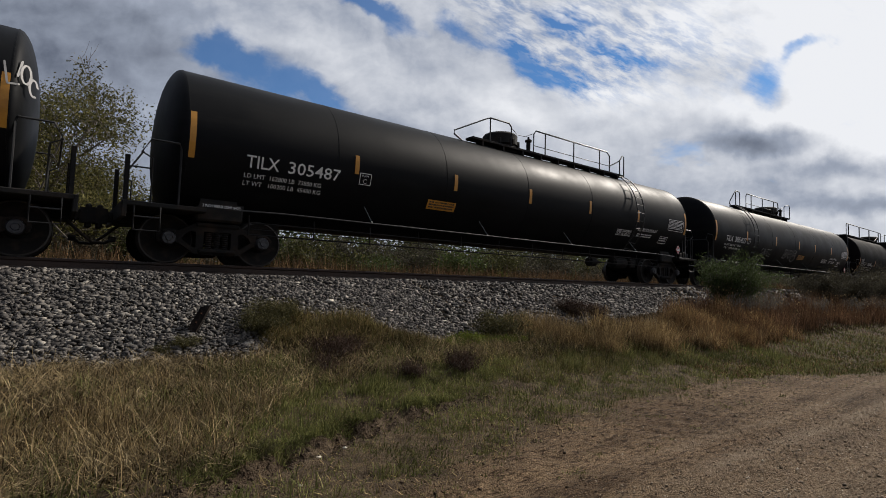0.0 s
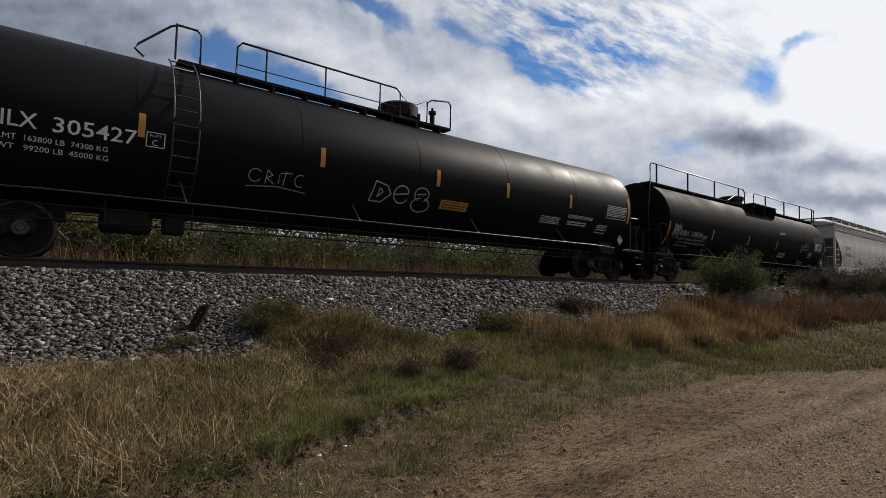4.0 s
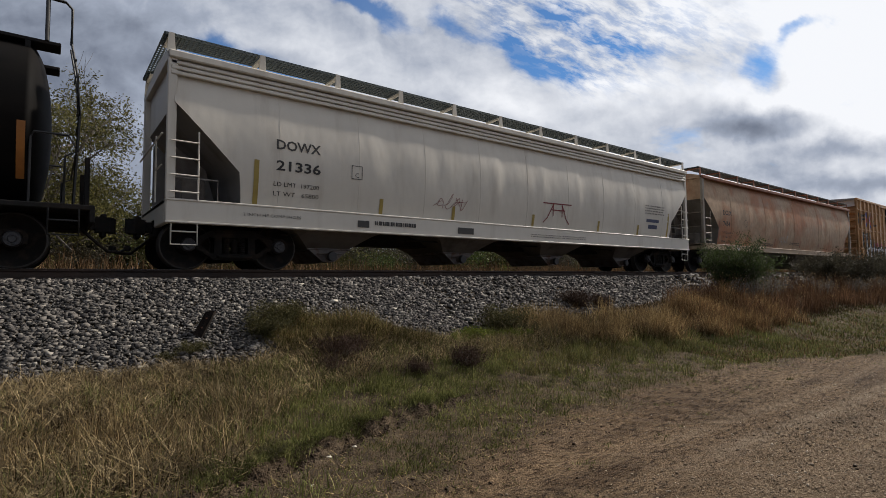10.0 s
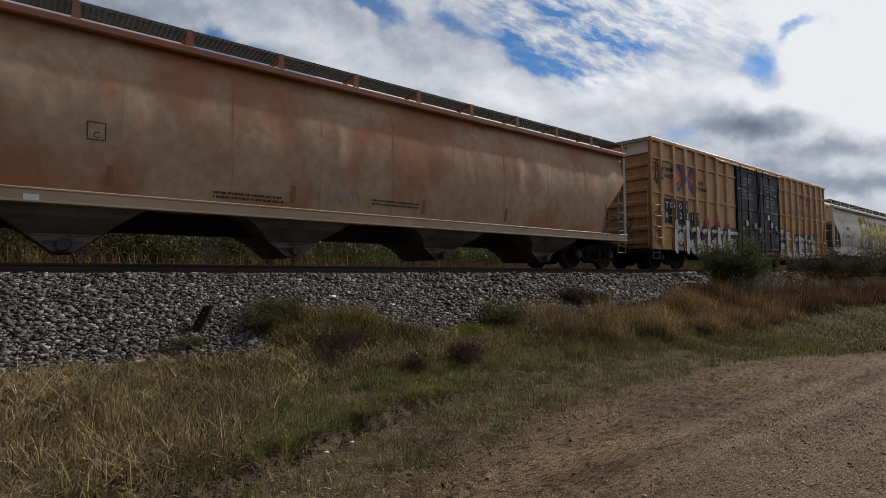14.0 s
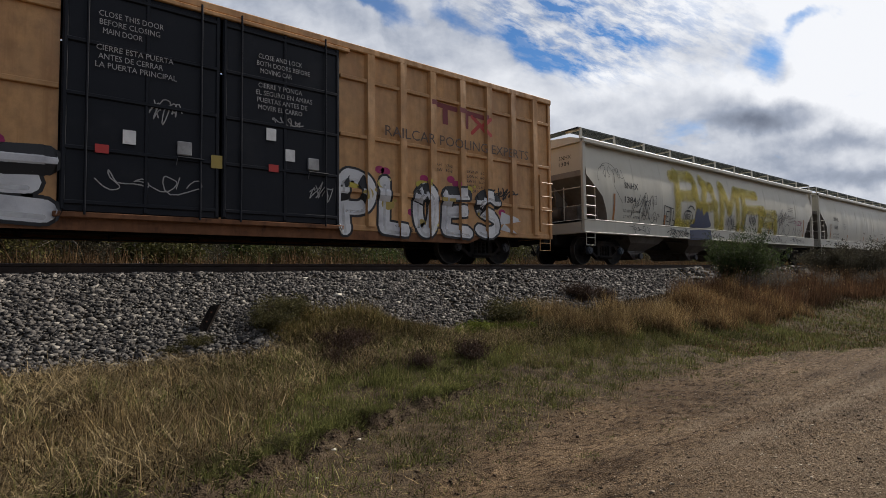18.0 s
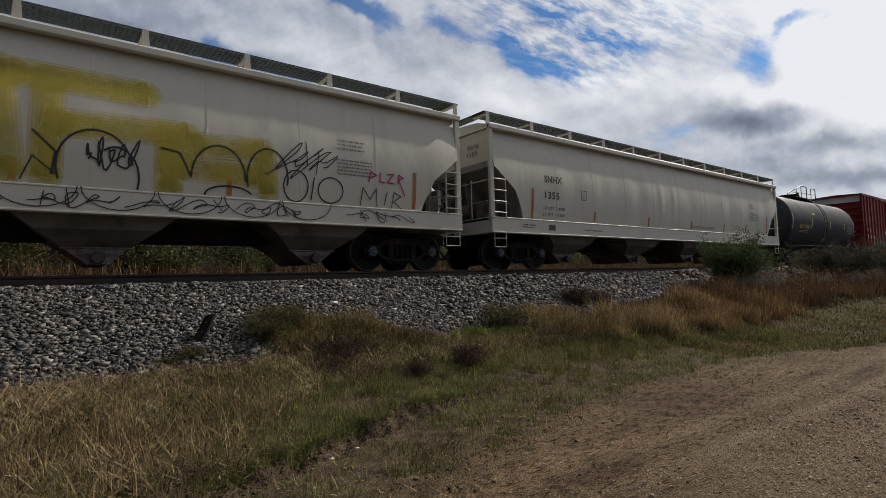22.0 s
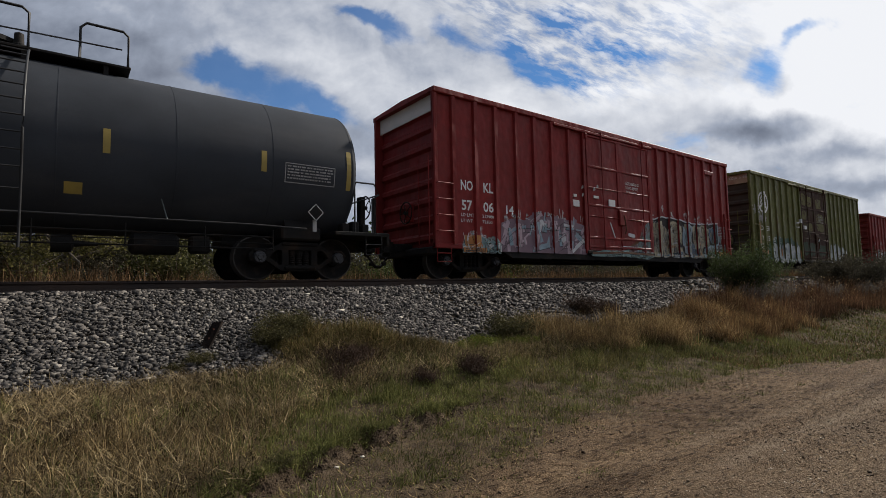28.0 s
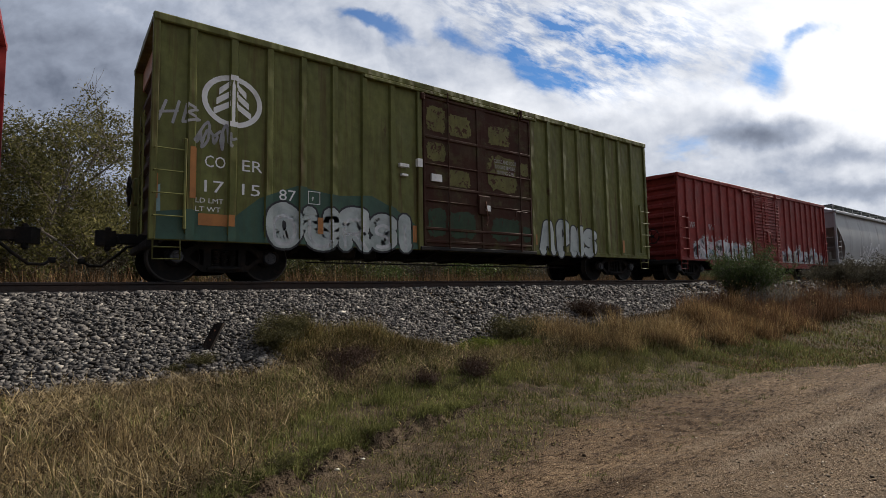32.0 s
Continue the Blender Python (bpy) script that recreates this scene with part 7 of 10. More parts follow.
def mural(car, surf, cuts, xr, zr, mats, seed, label, letters=()):
    """A painted piece: interlocking slanted letter bars in several colours with dark and pale edges, a ragged top and a sprayed halo."""
    rnd = random.Random(seed)
    ground, fills = mats
    fills = list(letters) + list(fills)
    x0, x1 = xr
    z0, z1 = zr
    hh = z1 - z0
    n = max(5, int((x1 - x0) / 0.42))
    tops = [z1 + rnd.uniform(-0.30, 0.06) for _ in range(n + 1)]
    tops[0] -= 0.2
    tops[-1] -= 0.2

    def top(x):
        return float(np.interp(x, [x0 + (x1 - x0) * i / n for i in range(n + 1)], tops))
    halo = collections.defaultdict(list)
    for i in range(int((x1 - x0) * 7)):
        x = rnd.uniform(x0 + 0.1, x1 - 0.1)
        z, r = top(x) + rnd.uniform(-0.16, 0.05), rnd.uniform(0.03, 0.11)
        for q, k in enumerate((1.0, 0.6)):
            halo[q].append(arc(x, z, r * k, r * k * 0.85, 0, 360, 10))
    for q, shapes in halo.items():
        paint("spray_halo", shapes, M_G_HALO, car, surf, cuts, 0.002 + 0.003 * q)
    body = [(x0, z0)] + [(x0 + (x1 - x0) * i / n + rnd.uniform(-0.06, 0.06), max(z0 + 0.1, tops[i] - 0.05)) for i in range(n + 1)] + [(x1, z0)]
    paint("mural_ground", convex_bits([(min(max(x, x0), x1), z) for x, z in body]), ground, car, surf, cuts, 0.0035, label)
    layers, dark, pale = collections.defaultdict(list), [], []
    count = int((x1 - x0) * 16)
    for i in range(count):
        cx = x0 + (x1 - x0) * (i + rnd.random()) / count
        w, ln = rnd.uniform(0.03, 0.11), rnd.uniform(0.15, 0.70) * hh
        ang = rnd.choice((1.25, 1.45, 1.7, 1.9, 0.5, 2.6, 0.05)) + rnd.uniform(-0.15, 0.15)
        cz = rnd.uniform(z0 + 0.1, max(z0 + 0.15, top(cx) - 0.2))
        dx, dz = math.cos(ang) * ln / 2, math.sin(ang) * ln / 2
        nx, nz = -math.sin(ang) * w, math.cos(ang) * w * 0.8
        quad = [(cx - dx - nx, cz - dz - nz), (cx + dx * rnd.uniform(0.7, 1.1) - nx, cz + dz - nz), (cx + dx + nx * 0.6, cz + dz * 1.15 + nz * 0.6), (cx - dx * 0.8 + nx, cz - dz + nz)]
        quad = [(min(max(x, x0), x1), min(max(z, z0), top(x) + 0.08)) for x, z in quad]
        layers[rnd.randrange(len(fills))].append(quad)
        if i % 3:
            dark += stroke([quad[3], quad[0], quad[1]], 0.014)
        if i % 2:
            pale += stroke([quad[1], quad[2]] if i % 4 == 1 else [quad[2], quad[3]], 0.016)
    for q, shapes in sorted(layers.items()):
        paint("spray_shapes", sum((convex_bits(p) for p in shapes), []), fills[q], car, surf, cuts, 0.0075 + 0.0011 * q)
    paint("spray_edges", dark, M_G_BLACK, car, surf, cuts, 0.0165)
    paint("spray_edges", pale, M_G_MIST, car, surf, cuts, 0.0195)
    flares = []
    for i in range(n):
        if rnd.random() < 0.6:
            x = x0 + (x1 - x0) * (i + 0.5) / n
            z = top(x)
            for q in range(3):
                dx = rnd.uniform(-0.14, 0.14)
                flares += stroke([(x + dx * 0.4, z - 0.06), (x + dx, z + rnd.uniform(0.05, 0.22))], rnd.uniform(0.015, 0.03))
    paint("spray_flare", flares, M_G_MIST, car, surf, cuts, 0.0215)


def curly_mural(car, surf, cuts, xr, z0, rim, zones, seed, label):
    """A painted piece of letters full of curls on a dark ground, under a pale wavy rim with flares. rim: heights of its top from end to end;
    zones: (material, x, z, half width, half height) of the letter bodies."""
    rnd = random.Random(seed)
    x0, x1 = xr
    n = len(rim) - 1
    top = lambda x: float(np.interp(x, [x0 + (x1 - x0) * i / n for i in range(n + 1)], rim))
    keep = lambda p: [(min(max(x, x0), x1), min(max(z, z0), top(x) - 0.04)) for x, z in p]
    edge = [(x0 + (x1 - x0) * i / 40, top(x0 + (x1 - x0) * i / 40) + rnd.uniform(-0.02, 0.02)) for i in range(41)]
    paint("mural_ground", convex_bits([(x0, z0)] + edge + [(x1, z0)]), M_G_PITCH, car, surf, cuts, 0.003, label)
    dark, pale, holes = [], [], []
    fold = collections.defaultdict(list)
    for k, (mt, cx, cz, a, b) in enumerate(zones):
        body = []
        for q in range(26):
            t = q * math.tau / 26
            r = 1 + 0.16 * math.sin(3 * t + k) + 0.12 * math.sin(7 * t + 2 * k) + rnd.uniform(-0.10, 0.10)
            c, d = math.cos(t), math.sin(t)
            body.append((cx + a * r * math.copysign(abs(c) ** 0.7, c), cz + b * r * math.copysign(abs(d) ** 0.7, d)))
        body = keep(body)
        paint("sprayed_letter", convex_bits(body), mt, car, surf, cuts, 0.0062 + 0.0006 * (k % 3), "curled letter body of a graffiti piece")
        pale += sum((stroke([p, q], 0.016) for i, (p, q) in enumerate(zip(body, body[1:])) if (i // 5 + k) % 3), [])
        # nested curls: fans of arcs round a few centres at the body's rim
        inside = lambda x, z: ((x - cx) / (a * 1.02)) ** 4 + ((z - cz) / (b * 1.02)) ** 4 < 1
        for q in range(3):
            t = rnd.uniform(0, math.tau)
            fx, fz = cx + a * 0.9 * math.cos(t), cz + b * 0.9 * math.sin(t)
            r, m, mid = rnd.uniform(0.05, 0.09), 0, math.degrees(t) + 180 + rnd.uniform(-25, 25)
            while r < max(a, b) * (1.5 if q == 0 else 0.8):
                half = rnd.uniform(25, 80)
                off = rnd.uniform(-25, 25)
                run = []
                for p in keep(arc(fx, fz, r, r * 1.15, mid + off - half, mid + off + half, 12)) + [None]:
                    if p and inside(*p):
                        run.append(p)
                        continue
                    if len(run) > 2:
                        dark += stroke(run, rnd.uniform(0.005, 0.013))
                        if m % 3 == 0:
                            pale += stroke([(x + 0.016, z + 0.012) for x, z in run[:max(3, len(run) * 2 // 3)]], 0.012)
                    run = []
                r += rnd.uniform(0.028, 0.060)
                m += 1
        for q in range(int(a * b * 26) + 1):
            x, z = cx + rnd.uniform(-0.8, 0.8) * a, cz + rnd.uniform(-0.8, 0.8) * b
            fold[k % 2].append(keep(blob([(x + rnd.uniform(0.03, 0.12) * math.cos(t), z + rnd.uniform(0.05, 0.15) * math.sin(t)) for t in np.linspace(0, math.tau, 7)[:-1]], 2)))
        for q in range(int(a * b * 20) + 1):
            x, z = cx + rnd.uniform(-1.0, 1.0) * a, cz + rnd.uniform(-1.0, 1.0) * b
            w, h, ln = rnd.uniform(0.02, 0.06), rnd.uniform(0.06, 0.18), rnd.uniform(-0.08, 0.08)
            holes.append(keep([(x - w, z - h * 0.4), (x + ln, z - h), (x + w, z - h * 0.2), (x + w * 0.6 - ln, z + h), (x - w * 0.7, z + h * 0.5)]))
    for q, shapes in fold.items():
        paint("spray_shapes", sum((convex_bits(p) for p in shapes), []), M_G_OLIVE, car, surf, cuts, 0.0088 + 0.0004 * q)
    paint("spray_shapes", sum((convex_bits(p) for p in holes), []), M_G_PITCH, car, surf, cuts, 0.0125)
    # sparks over the dark ground
    for q in range(int((x1 - x0) * 9)):
        x, z = rnd.uniform(x0, x1), rnd.uniform(z0, z0 + 1.2)
        if q % 2:
            pale += stroke(keep([(x, z), (x + rnd.uniform(-0.12, 0.12), z + rnd.uniform(-0.12, 0.12))]), 0.012)
        else:
            pale += [keep(arc(x, z, 0.016, 0.016, 0, 360, 6))]
    paint("spray_edges", dark, M_G_PITCH, car, surf, cuts, 0.0160)
    paint("spray_edges", pale, M_G_MIST, car, surf, cuts, 0.0195)
    paint("spray_rim", sum((stroke([p, q], 0.040) for p, q in zip(edge, edge[1:])), []), M_G_WHITE, car, surf, cuts, 0.0230, "pale wavy rim line")
    flares = []
    for i in range(int((x1 - x0) * 2.0)):
        x = x0 + (x1 - x0) * (i + rnd.random()) / ((x1 - x0) * 2.0)
        z = top(x)
        up = rnd.uniform(0.14, 0.36)
        lean = rnd.uniform(-0.12, 0.04)
        flares += stroke([(x, z), (x + 0.05, z + up * 0.3), (x - 0.03 + lean * 0.5, z + up * 0.6), (x + lean, z + up)], 0.030)
        for q in range(6):
            flares += stroke([(x + lean * 0.6, z + up * 0.62), (x + lean + rnd.uniform(-0.11, 0.11), z + up * rnd.uniform(0.75, 1.2))], 0.020)
    paint("spray_flare", flares, M_G_MIST, car, surf, cuts, 0.0260)


def build_boxcars():
    # tall yellow boxcar with black double doors
    xc, half = 117.32, 9.68
    ribs = [x - xc for x in (108.38, 109.30, 110.22, 111.10, 112.02, 112.96, 113.92, 120.72, 121.62, 122.52, 123.50, 124.45, 125.38, 126.28)]
    g, surf, cuts = box_car(xc, half, (-7.42, 7.18), ribs, (-2.46, 2.62), (M_BOX_YEL, M_BLK_DOOR, M_ROOF), "tall yellow boxcar with black doors and large graffiti", 4.86, 0.72,
                            bands=(4.10, 2.82, 1.60), rib_w=0.20, rib_d=0.09, door_kind="double", sill_m=M_SILL_RUST, end_top=M_CREAM)
    end_lettering("lettering", "TBOX 642119", -half + 0.14, 1.05, 4.52, 0.17, M_DARKTXT, g, 1.5)
    L = lambda t, x, z, h, mt, w=None, **k: lettering("lettering", t, x, z, h, mt, g, lambda a, b: (-1.537 if w and w > 4 else surf(a, b) if not -2.46 < x < 2.62 else -1.545), width=w, **k)
    P = lambda pol, mt, lift=0.004, label="": paint("painted_patch", pol, mt, g, surf, cuts, lift, label)
    L("next", -8.72, 3.72, 0.19, M_DARKTXT, 0.66, bold=0.010, slant=0.2)
    L("load", -8.74, 3.47, 0.19, M_DARKTXT, 0.66, bold=0.010, slant=0.2)
    L("any", -5.98, 3.45, 0.19, M_DARKTXT, 0.50, bold=0.010, slant=0.2)
    L("road", -5.98, 3.20, 0.19, M_DARKTXT, 0.62, bold=0.010, slant=0.2)
    # emblem: two chevrons, blue outside and red within, their points towards each other
    for sg, cx in ((1, -7.00), (-1, -7.04)):
        V = lambda dx, dz: (cx - sg * dx, 3.52 + dz)
        P([[V(0.0, 0.0), V(0.16, 0.0), V(0.72, 0.42), V(0.56, 0.54)], [V(0.0, 0.0), V(0.16, 0.0), V(0.72, -0.42), V(0.56, -0.54)]], M_BLUE, 0.004, "blue chevron")
        P([[V(0.20, 0.0), V(0.40, 0.0), V(0.80, 0.20), V(0.76, 0.38)], [V(0.20, 0.0), V(0.40, 0.0), V(0.80, -0.20), V(0.76, -0.38)]], M_LRED, 0.006, "red chevron")
    for x0, x1, z0, z1 in ((-8.72, -7.98, 1.72, 2.66), (-7.78, -7.02, 1.72, 2.66), (-6.75, -5.95, 1.72, 2.26)):
        P([[(x0, z0), (x1, z0), (x1, z1), (x0, z1)]], M_BLK_DOOR, 0.003)
    for t, x, z, w in (("T B", -8.6, 2.32, 0.52), ("6 4", -8.62, 1.94, 0.55), ("O X", -7.55, 2.34, 0.48), ("2 1", -7.52, 1.96, 0.45), ("1 9", -6.52, 1.98, 0.45)):
        L(t, x, z, 0.22, M_WHITE, w)
    for q, words in enumerate(("CLOSE THIS DOOR", "BEFORE CLOSING", "MAIN DOOR", "", "CIERRE ESTA PUERTA", "ANTES DE CERRAR", "LA PUERTA PRINCIPAL")):
        if words:
            L(words, -1.98 + 0.01 * (20 - len(words)), 4.10 - 0.145 * q, 0.095, M_GREYW, 0.066 * len(words))
    for q, words in enumerate(("CLOSE AND LOCK", "BOTH DOORS BEFORE", "MOVING CAR", "", "CIERRE Y PONGA", "EL SEGURO EN AMBAS", "PUERTAS ANTES DE", "MOVER EL CARRO")):
        if words:
            L(words, 0.72 + 0.01 * (20 - len(words)), 4.02 - 0.145 * q, 0.095, M_GREYW, 0.066 * len(words))
    for a, z, mt in ((-1.55, 2.0, M_WHITE), (1.35, 2.05, M_WHITE), (0.95, 2.42, M_WHITE), (-1.95, 1.8, M_LRED), (1.0, 1.8, M_LRED), (-0.1, 1.75, M_YELLOW_OLD)):
        part("paper_notice", Shape().box(a, a + 0.2, -1.545, -1.53, z, z + 0.24 * (0.6 if mt is M_LRED else 1.0)), mt, g)
    for a, z, w, hh, sd in ((-1.15, 2.45, 0.5, 0.5, 81), (-1.9, 1.2, 1.6, 0.35, 82), (1.1, 2.75, 0.6, 0.2, 83), (1.9, 1.3, 0.5, 0.4, 84)):
        paint("spray_tag", sum((stroke(p, 0.02) for p in scrawl(a, z, w, hh, sd, 4)), []), M_GREYW, g, lambda q, r: -1.5, lift=0.012)
    L("RAILCAR POOLING EXPERTS", 3.76, 2.93, 0.24, M_BROWNTXT, 4.85)
    P([[(5.15, 3.92), (7.1, 3.82), (7.1, 3.95), (5.15, 4.04)], [(5.55, 3.5), (5.72, 3.5), (5.72, 4.0), (5.55, 4.0)], [(6.25, 3.5), (6.42, 3.5), (6.42, 3.95), (6.25, 3.95)]], M_MAROON)
    P(stroke([(6.55, 3.85), (6.85, 3.68), (6.55, 3.42)], 0.10) + stroke([(7.15, 3.85), (6.88, 3.62), (7.15, 3.42)], 0.10), M_LRED)
    # balloon letters: white bodies with black outlines
    balloon_letters(g, surf, cuts, [("M", -7.95, -7.06, 0.80, 1.72), ("O", -6.66, -6.16, 0.80, 1.56), ("O", -5.72, -5.26, 0.80, 1.56), ("S", -4.86, -4.06, 0.82, 1.60), ("E", -3.66, -2.62, 0.82, 1.62)],
                    M_G_WHITE, 0.38, 0.06, "fat white sprayed letter with a black outline", seed=3, shade=M_G_MIST)
    for q, (x, z) in enumerate([(-7.7, 1.95), (-7.23, 1.99), (-6.8, 1.91), (-6.27, 1.91), (-5.85, 1.89), (-5.38, 1.92), (-4.95, 1.93), (-4.34, 1.91), (-3.95, 1.91), (-3.36, 1.87)]):
        paint("spray_dot", [arc(x, z - 0.02, 0.24, 0.15, 0, 360, 14)], M_G_PINK if q % 2 else M_BOX_TAN, g, surf, cuts, 0.002)
    for x, zz in [(-8.01, 1.63), (-7.84, 1.4), (-6.85, 1.2), (-6.58, 1.41), (-5.12, 1.16), (-4.03, 1.03), (-3.33, 1.14)]:
        paint("spray_star", sum((stroke([(x, zz), (x + 0.11 * math.cos(a), zz + 0.11 * math.sin(a))], 0.035) for a in (0.3, 1.55, 2.8, 4.07, 5.3)), []), M_YELLOW_OLD, g, surf, cuts, 0.0145)
    balloon_letters(g, surf, cuts, [("P", 2.72, 3.35, 0.74, 1.88), ("L", 3.78, 4.35, 0.78, 1.85), ("O", 4.75, 5.2, 0.80, 1.80), ("E", 5.62, 6.35, 0.78, 1.82), ("S", 6.75, 7.4, 0.80, 1.78)],
                    M_G_WHITE, 0.30, 0.055, "white sprayed letter with a black outline", seed=8, shade=M_G_MIST)
    P([[(7.5, 1.05), (8.35, 1.18), (7.6, 1.42)], [(7.55, 0.92), (8.1, 0.82), (7.7, 1.1)]], M_G_WHITE, 0.006, "sprayed arrow point")
    for q, (x, z) in enumerate([(3.72, 1.83), (3.88, 1.36), (4.91, 1.91), (4.86, 0.94), (5.08, 0.84), (5.69, 1.61), (6.41, 1.91), (6.87, 1.33), (2.97, 1.76), (3.31, 1.55)]):
        paint("spray_dot", [arc(x, z, 0.13 + 0.05 * (q % 3), 0.10 + 0.03 * (q % 2), 0, 360, 12), arc(x + 0.2, z + 0.1, 0.05, 0.04, 0, 360, 8)], M_YELLOW_OLD if q % 2 else M_G_YEL, g, surf, cuts, 0.0095)
    for x, z in [(3.66, 2.14), (3.82, 2.12), (4.94, 2.06), (5.97, 2.02), (5.8, 2.12), (4.56, 1.22), (7.61, 1.39)]:
        paint("spray_dot", [arc(x, z, 0.13, 0.09, 0, 360, 12)], M_G_PINK, g, surf, cuts, 0.0025)
    P(sum((stroke(p, 0.035) for p in tag_lines(-9.62, 3.45, 0.75, 0.6, 61, 5) + tag_lines(-9.5, 3.15, 0.62, 0.4, 63, 4) + tag_lines(7.3, 1.75, 0.8, 0.3, 65, 4)), []), M_G_BLACK, 0.009)
    P(sum((stroke(p, 0.02) for p in [[(-9.45, 2.1), (-9.0, 2.12), (-9.05, 1.6), (-9.4, 1.62), (-9.45, 2.1)], [(-9.3, 1.95), (-9.15, 1.75)], [(-9.4, 1.4), (-9.05, 1.42), (-9.1, 1.0), (-9.4, 1.02), (-9.4, 1.4)]]), []), M_G_BLACK, 0.009)
    P([[(-8.5, 0.85), (-7.9, 0.85), (-7.9, 1.3), (-8.5, 1.3)]], M_ORANGE, 0.003)
    lettering("lettering", "XGH61B", 4.05, 0.75, 0.13, M_DARKTXT, g, lambda a, b: -1.475, width=0.75)
    for q, words in enumerate(("EXW W   6-2", "EXW H   6-0", "EW H   16-9", "EMPTY CG 6-3", "FLOOR H  3-8")):
        lettering("lettering", words, 6.35, 2.35 - 0.125 * q, 0.075, M_DARKTXT, g, lambda a, b: -1.443, width=0.62)
    for q, words in enumerate(("EXH   17-0", "EXW   10-8")):
        lettering("lettering", words, 5.25, 2.42 - 0.125 * q, 0.075, M_DARKTXT, g, lambda a, b: -1.443, width=0.6)

    # dark red boxcar
    xc, half = 193.31, 8.04
    ribs = [x - xc for x in (185.93, 186.70, 187.45, 188.27, 189.03, 189.82, 190.62, 195.75, 196.45, 197.10, 197.80, 198.50, 199.25, 200.0, 200.7)]
    k, surf, cuts = box_car(xc, half, (-6.5, 6.5), ribs, (-1.95, 1.80), (M_BOX_RED, M_BOX_RED, M_BOX_RED), "dark red boxcar with graffiti along its lower side", 4.80, 0.74, sill_m=M_UNDER, end_top=M_CREAM, rib_w=0.13, rib_d=0.07)
    L = lambda t, x, z, h, w=None: lettering("lettering", t, x, z, h, M_WHITE, k, lambda a, b: surf(x + 0.1, 3), width=w, bold=0.008)
    L("NO", -7.14, 2.27, 0.25, 0.42)
    L("KL", -6.34, 2.27, 0.25, 0.36)
    L("57", -7.12, 1.75, 0.25, 0.36)
    L("06", -6.36, 1.75, 0.25, 0.38)
    L("14", -5.5, 1.75, 0.22, 0.3)
    lettering("lettering", "LD LMT", -7.15, 1.58, 0.085, M_WHITE, k, surf, width=0.45)
    lettering("lettering", "LT WT", -7.15, 1.43, 0.085, M_WHITE, k, surf, width=0.4)
    lettering("lettering", "213900", -6.4, 1.58, 0.085, M_WHITE, k, surf, width=0.42)
    lettering("lettering", "72100", -6.4, 1.43, 0.085, M_WHITE, k, surf, width=0.36)
    mural(k, surf, cuts, (-5.75, -1.98), (0.70, 1.90), (M_G_PLUM, (M_G_MAUVE, M_G_PLUM, M_G_SKY, M_G_WHITE)), 41, "mauve and grey graffiti letters", (M_G_MAUVE, M_G_SKY, M_G_MAUVE, M_G_MAUVE, M_G_SKY))
    curly_mural(k, surf, cuts, (1.86, 6.95), 0.70, (2.02, 2.18, 2.16, 2.12, 2.04, 2.06, 2.10, 2.16),
                [(M_G_TAN, 2.18, 1.38, 0.40, 0.66), (M_G_TAN, 2.82, 1.26, 0.36, 0.56), (M_G_TAN, 3.48, 1.62, 0.44, 0.42), (M_G_TAN, 3.30, 0.96, 0.58, 0.24), (M_G_STEEL, 3.70, 0.80, 0.42, 0.12), (M_G_SKY, 4.45, 1.42, 0.36, 0.60),
                 (M_G_STEEL, 4.86, 1.00, 0.30, 0.34), (M_G_TAN, 5.16, 1.56, 0.32, 0.42), (M_G_TAN, 5.76, 1.56, 0.36, 0.44), (M_G_TAN, 5.40, 0.98, 0.16, 0.28), (M_G_STEEL, 6.05, 1.00, 0.34, 0.16), (M_G_SKY, 6.62, 1.00, 0.30, 0.24), (M_G_STEEL, 6.40, 1.68, 0.20, 0.30)],
                43, "sand and grey-blue curled graffiti letters under a white rim")
    rnd = random.Random(9)
    for mt in (M_G_STEEL, M_G_MIST, M_G_TAN):
        paint("spray_shapes", [[(x, 0.745), (x + rnd.uniform(0.1, 0.4), 0.745), (x + rnd.uniform(0.1, 0.3), 0.745 + rnd.uniform(0.03, 0.10)), (x + 0.03, 0.745 + rnd.uniform(0.02, 0.08))] for x in (rnd.uniform(1.95, 7.4) for _ in range(11))], mt, k, surf, cuts, 0.019)
    paint("spray_patch", convex_bits(blob([(5.62, 0.76), (5.70, 1.02), (6.05, 1.22), (6.50, 1.24), (6.85, 1.12), (6.80, 1.02), (6.30, 1.08), (5.95, 0.98), (5.82, 0.76)])), M_G_SKY, k, surf, cuts, 0.0142, "pale blue sprayed arch")
    paint("spray_stripe", stroke([(6.93, 2.08), (6.95, 1.30), (6.62, 1.28), (6.60, 1.20)], 0.06), M_G_SKY, k, surf, cuts, 0.0215, "pale blue sprayed edge of the piece")
    P = lambda pol, mt, lift=0.004, label="", nm="spray_patch": paint(nm, pol, mt, k, surf, cuts, lift, label)
    mural(k, surf, cuts, (-7.15, -5.75), (0.64, 1.28), (M_G_TEALMIST, (M_G_TEALMIST, M_G_MIST, M_G_TEAL)), 47, "pale teal sprayed cloud shapes")
    P(convex_bits(blob([(6.9, 0.62), (6.95, 1.55), (7.2, 1.6), (7.35, 1.25), (7.75, 1.1), (7.9, 0.7)])), M_G_TEALMIST, 0.005)
    P(convex_bits(blob([(-1.9, 0.66), (-1.2, 0.86), (0.2, 0.9), (0.9, 1.25), (1.35, 1.75), (1.8, 1.95), (1.8, 0.7), (0.0, 0.66)])), M_G_TEALMIST, 0.003)
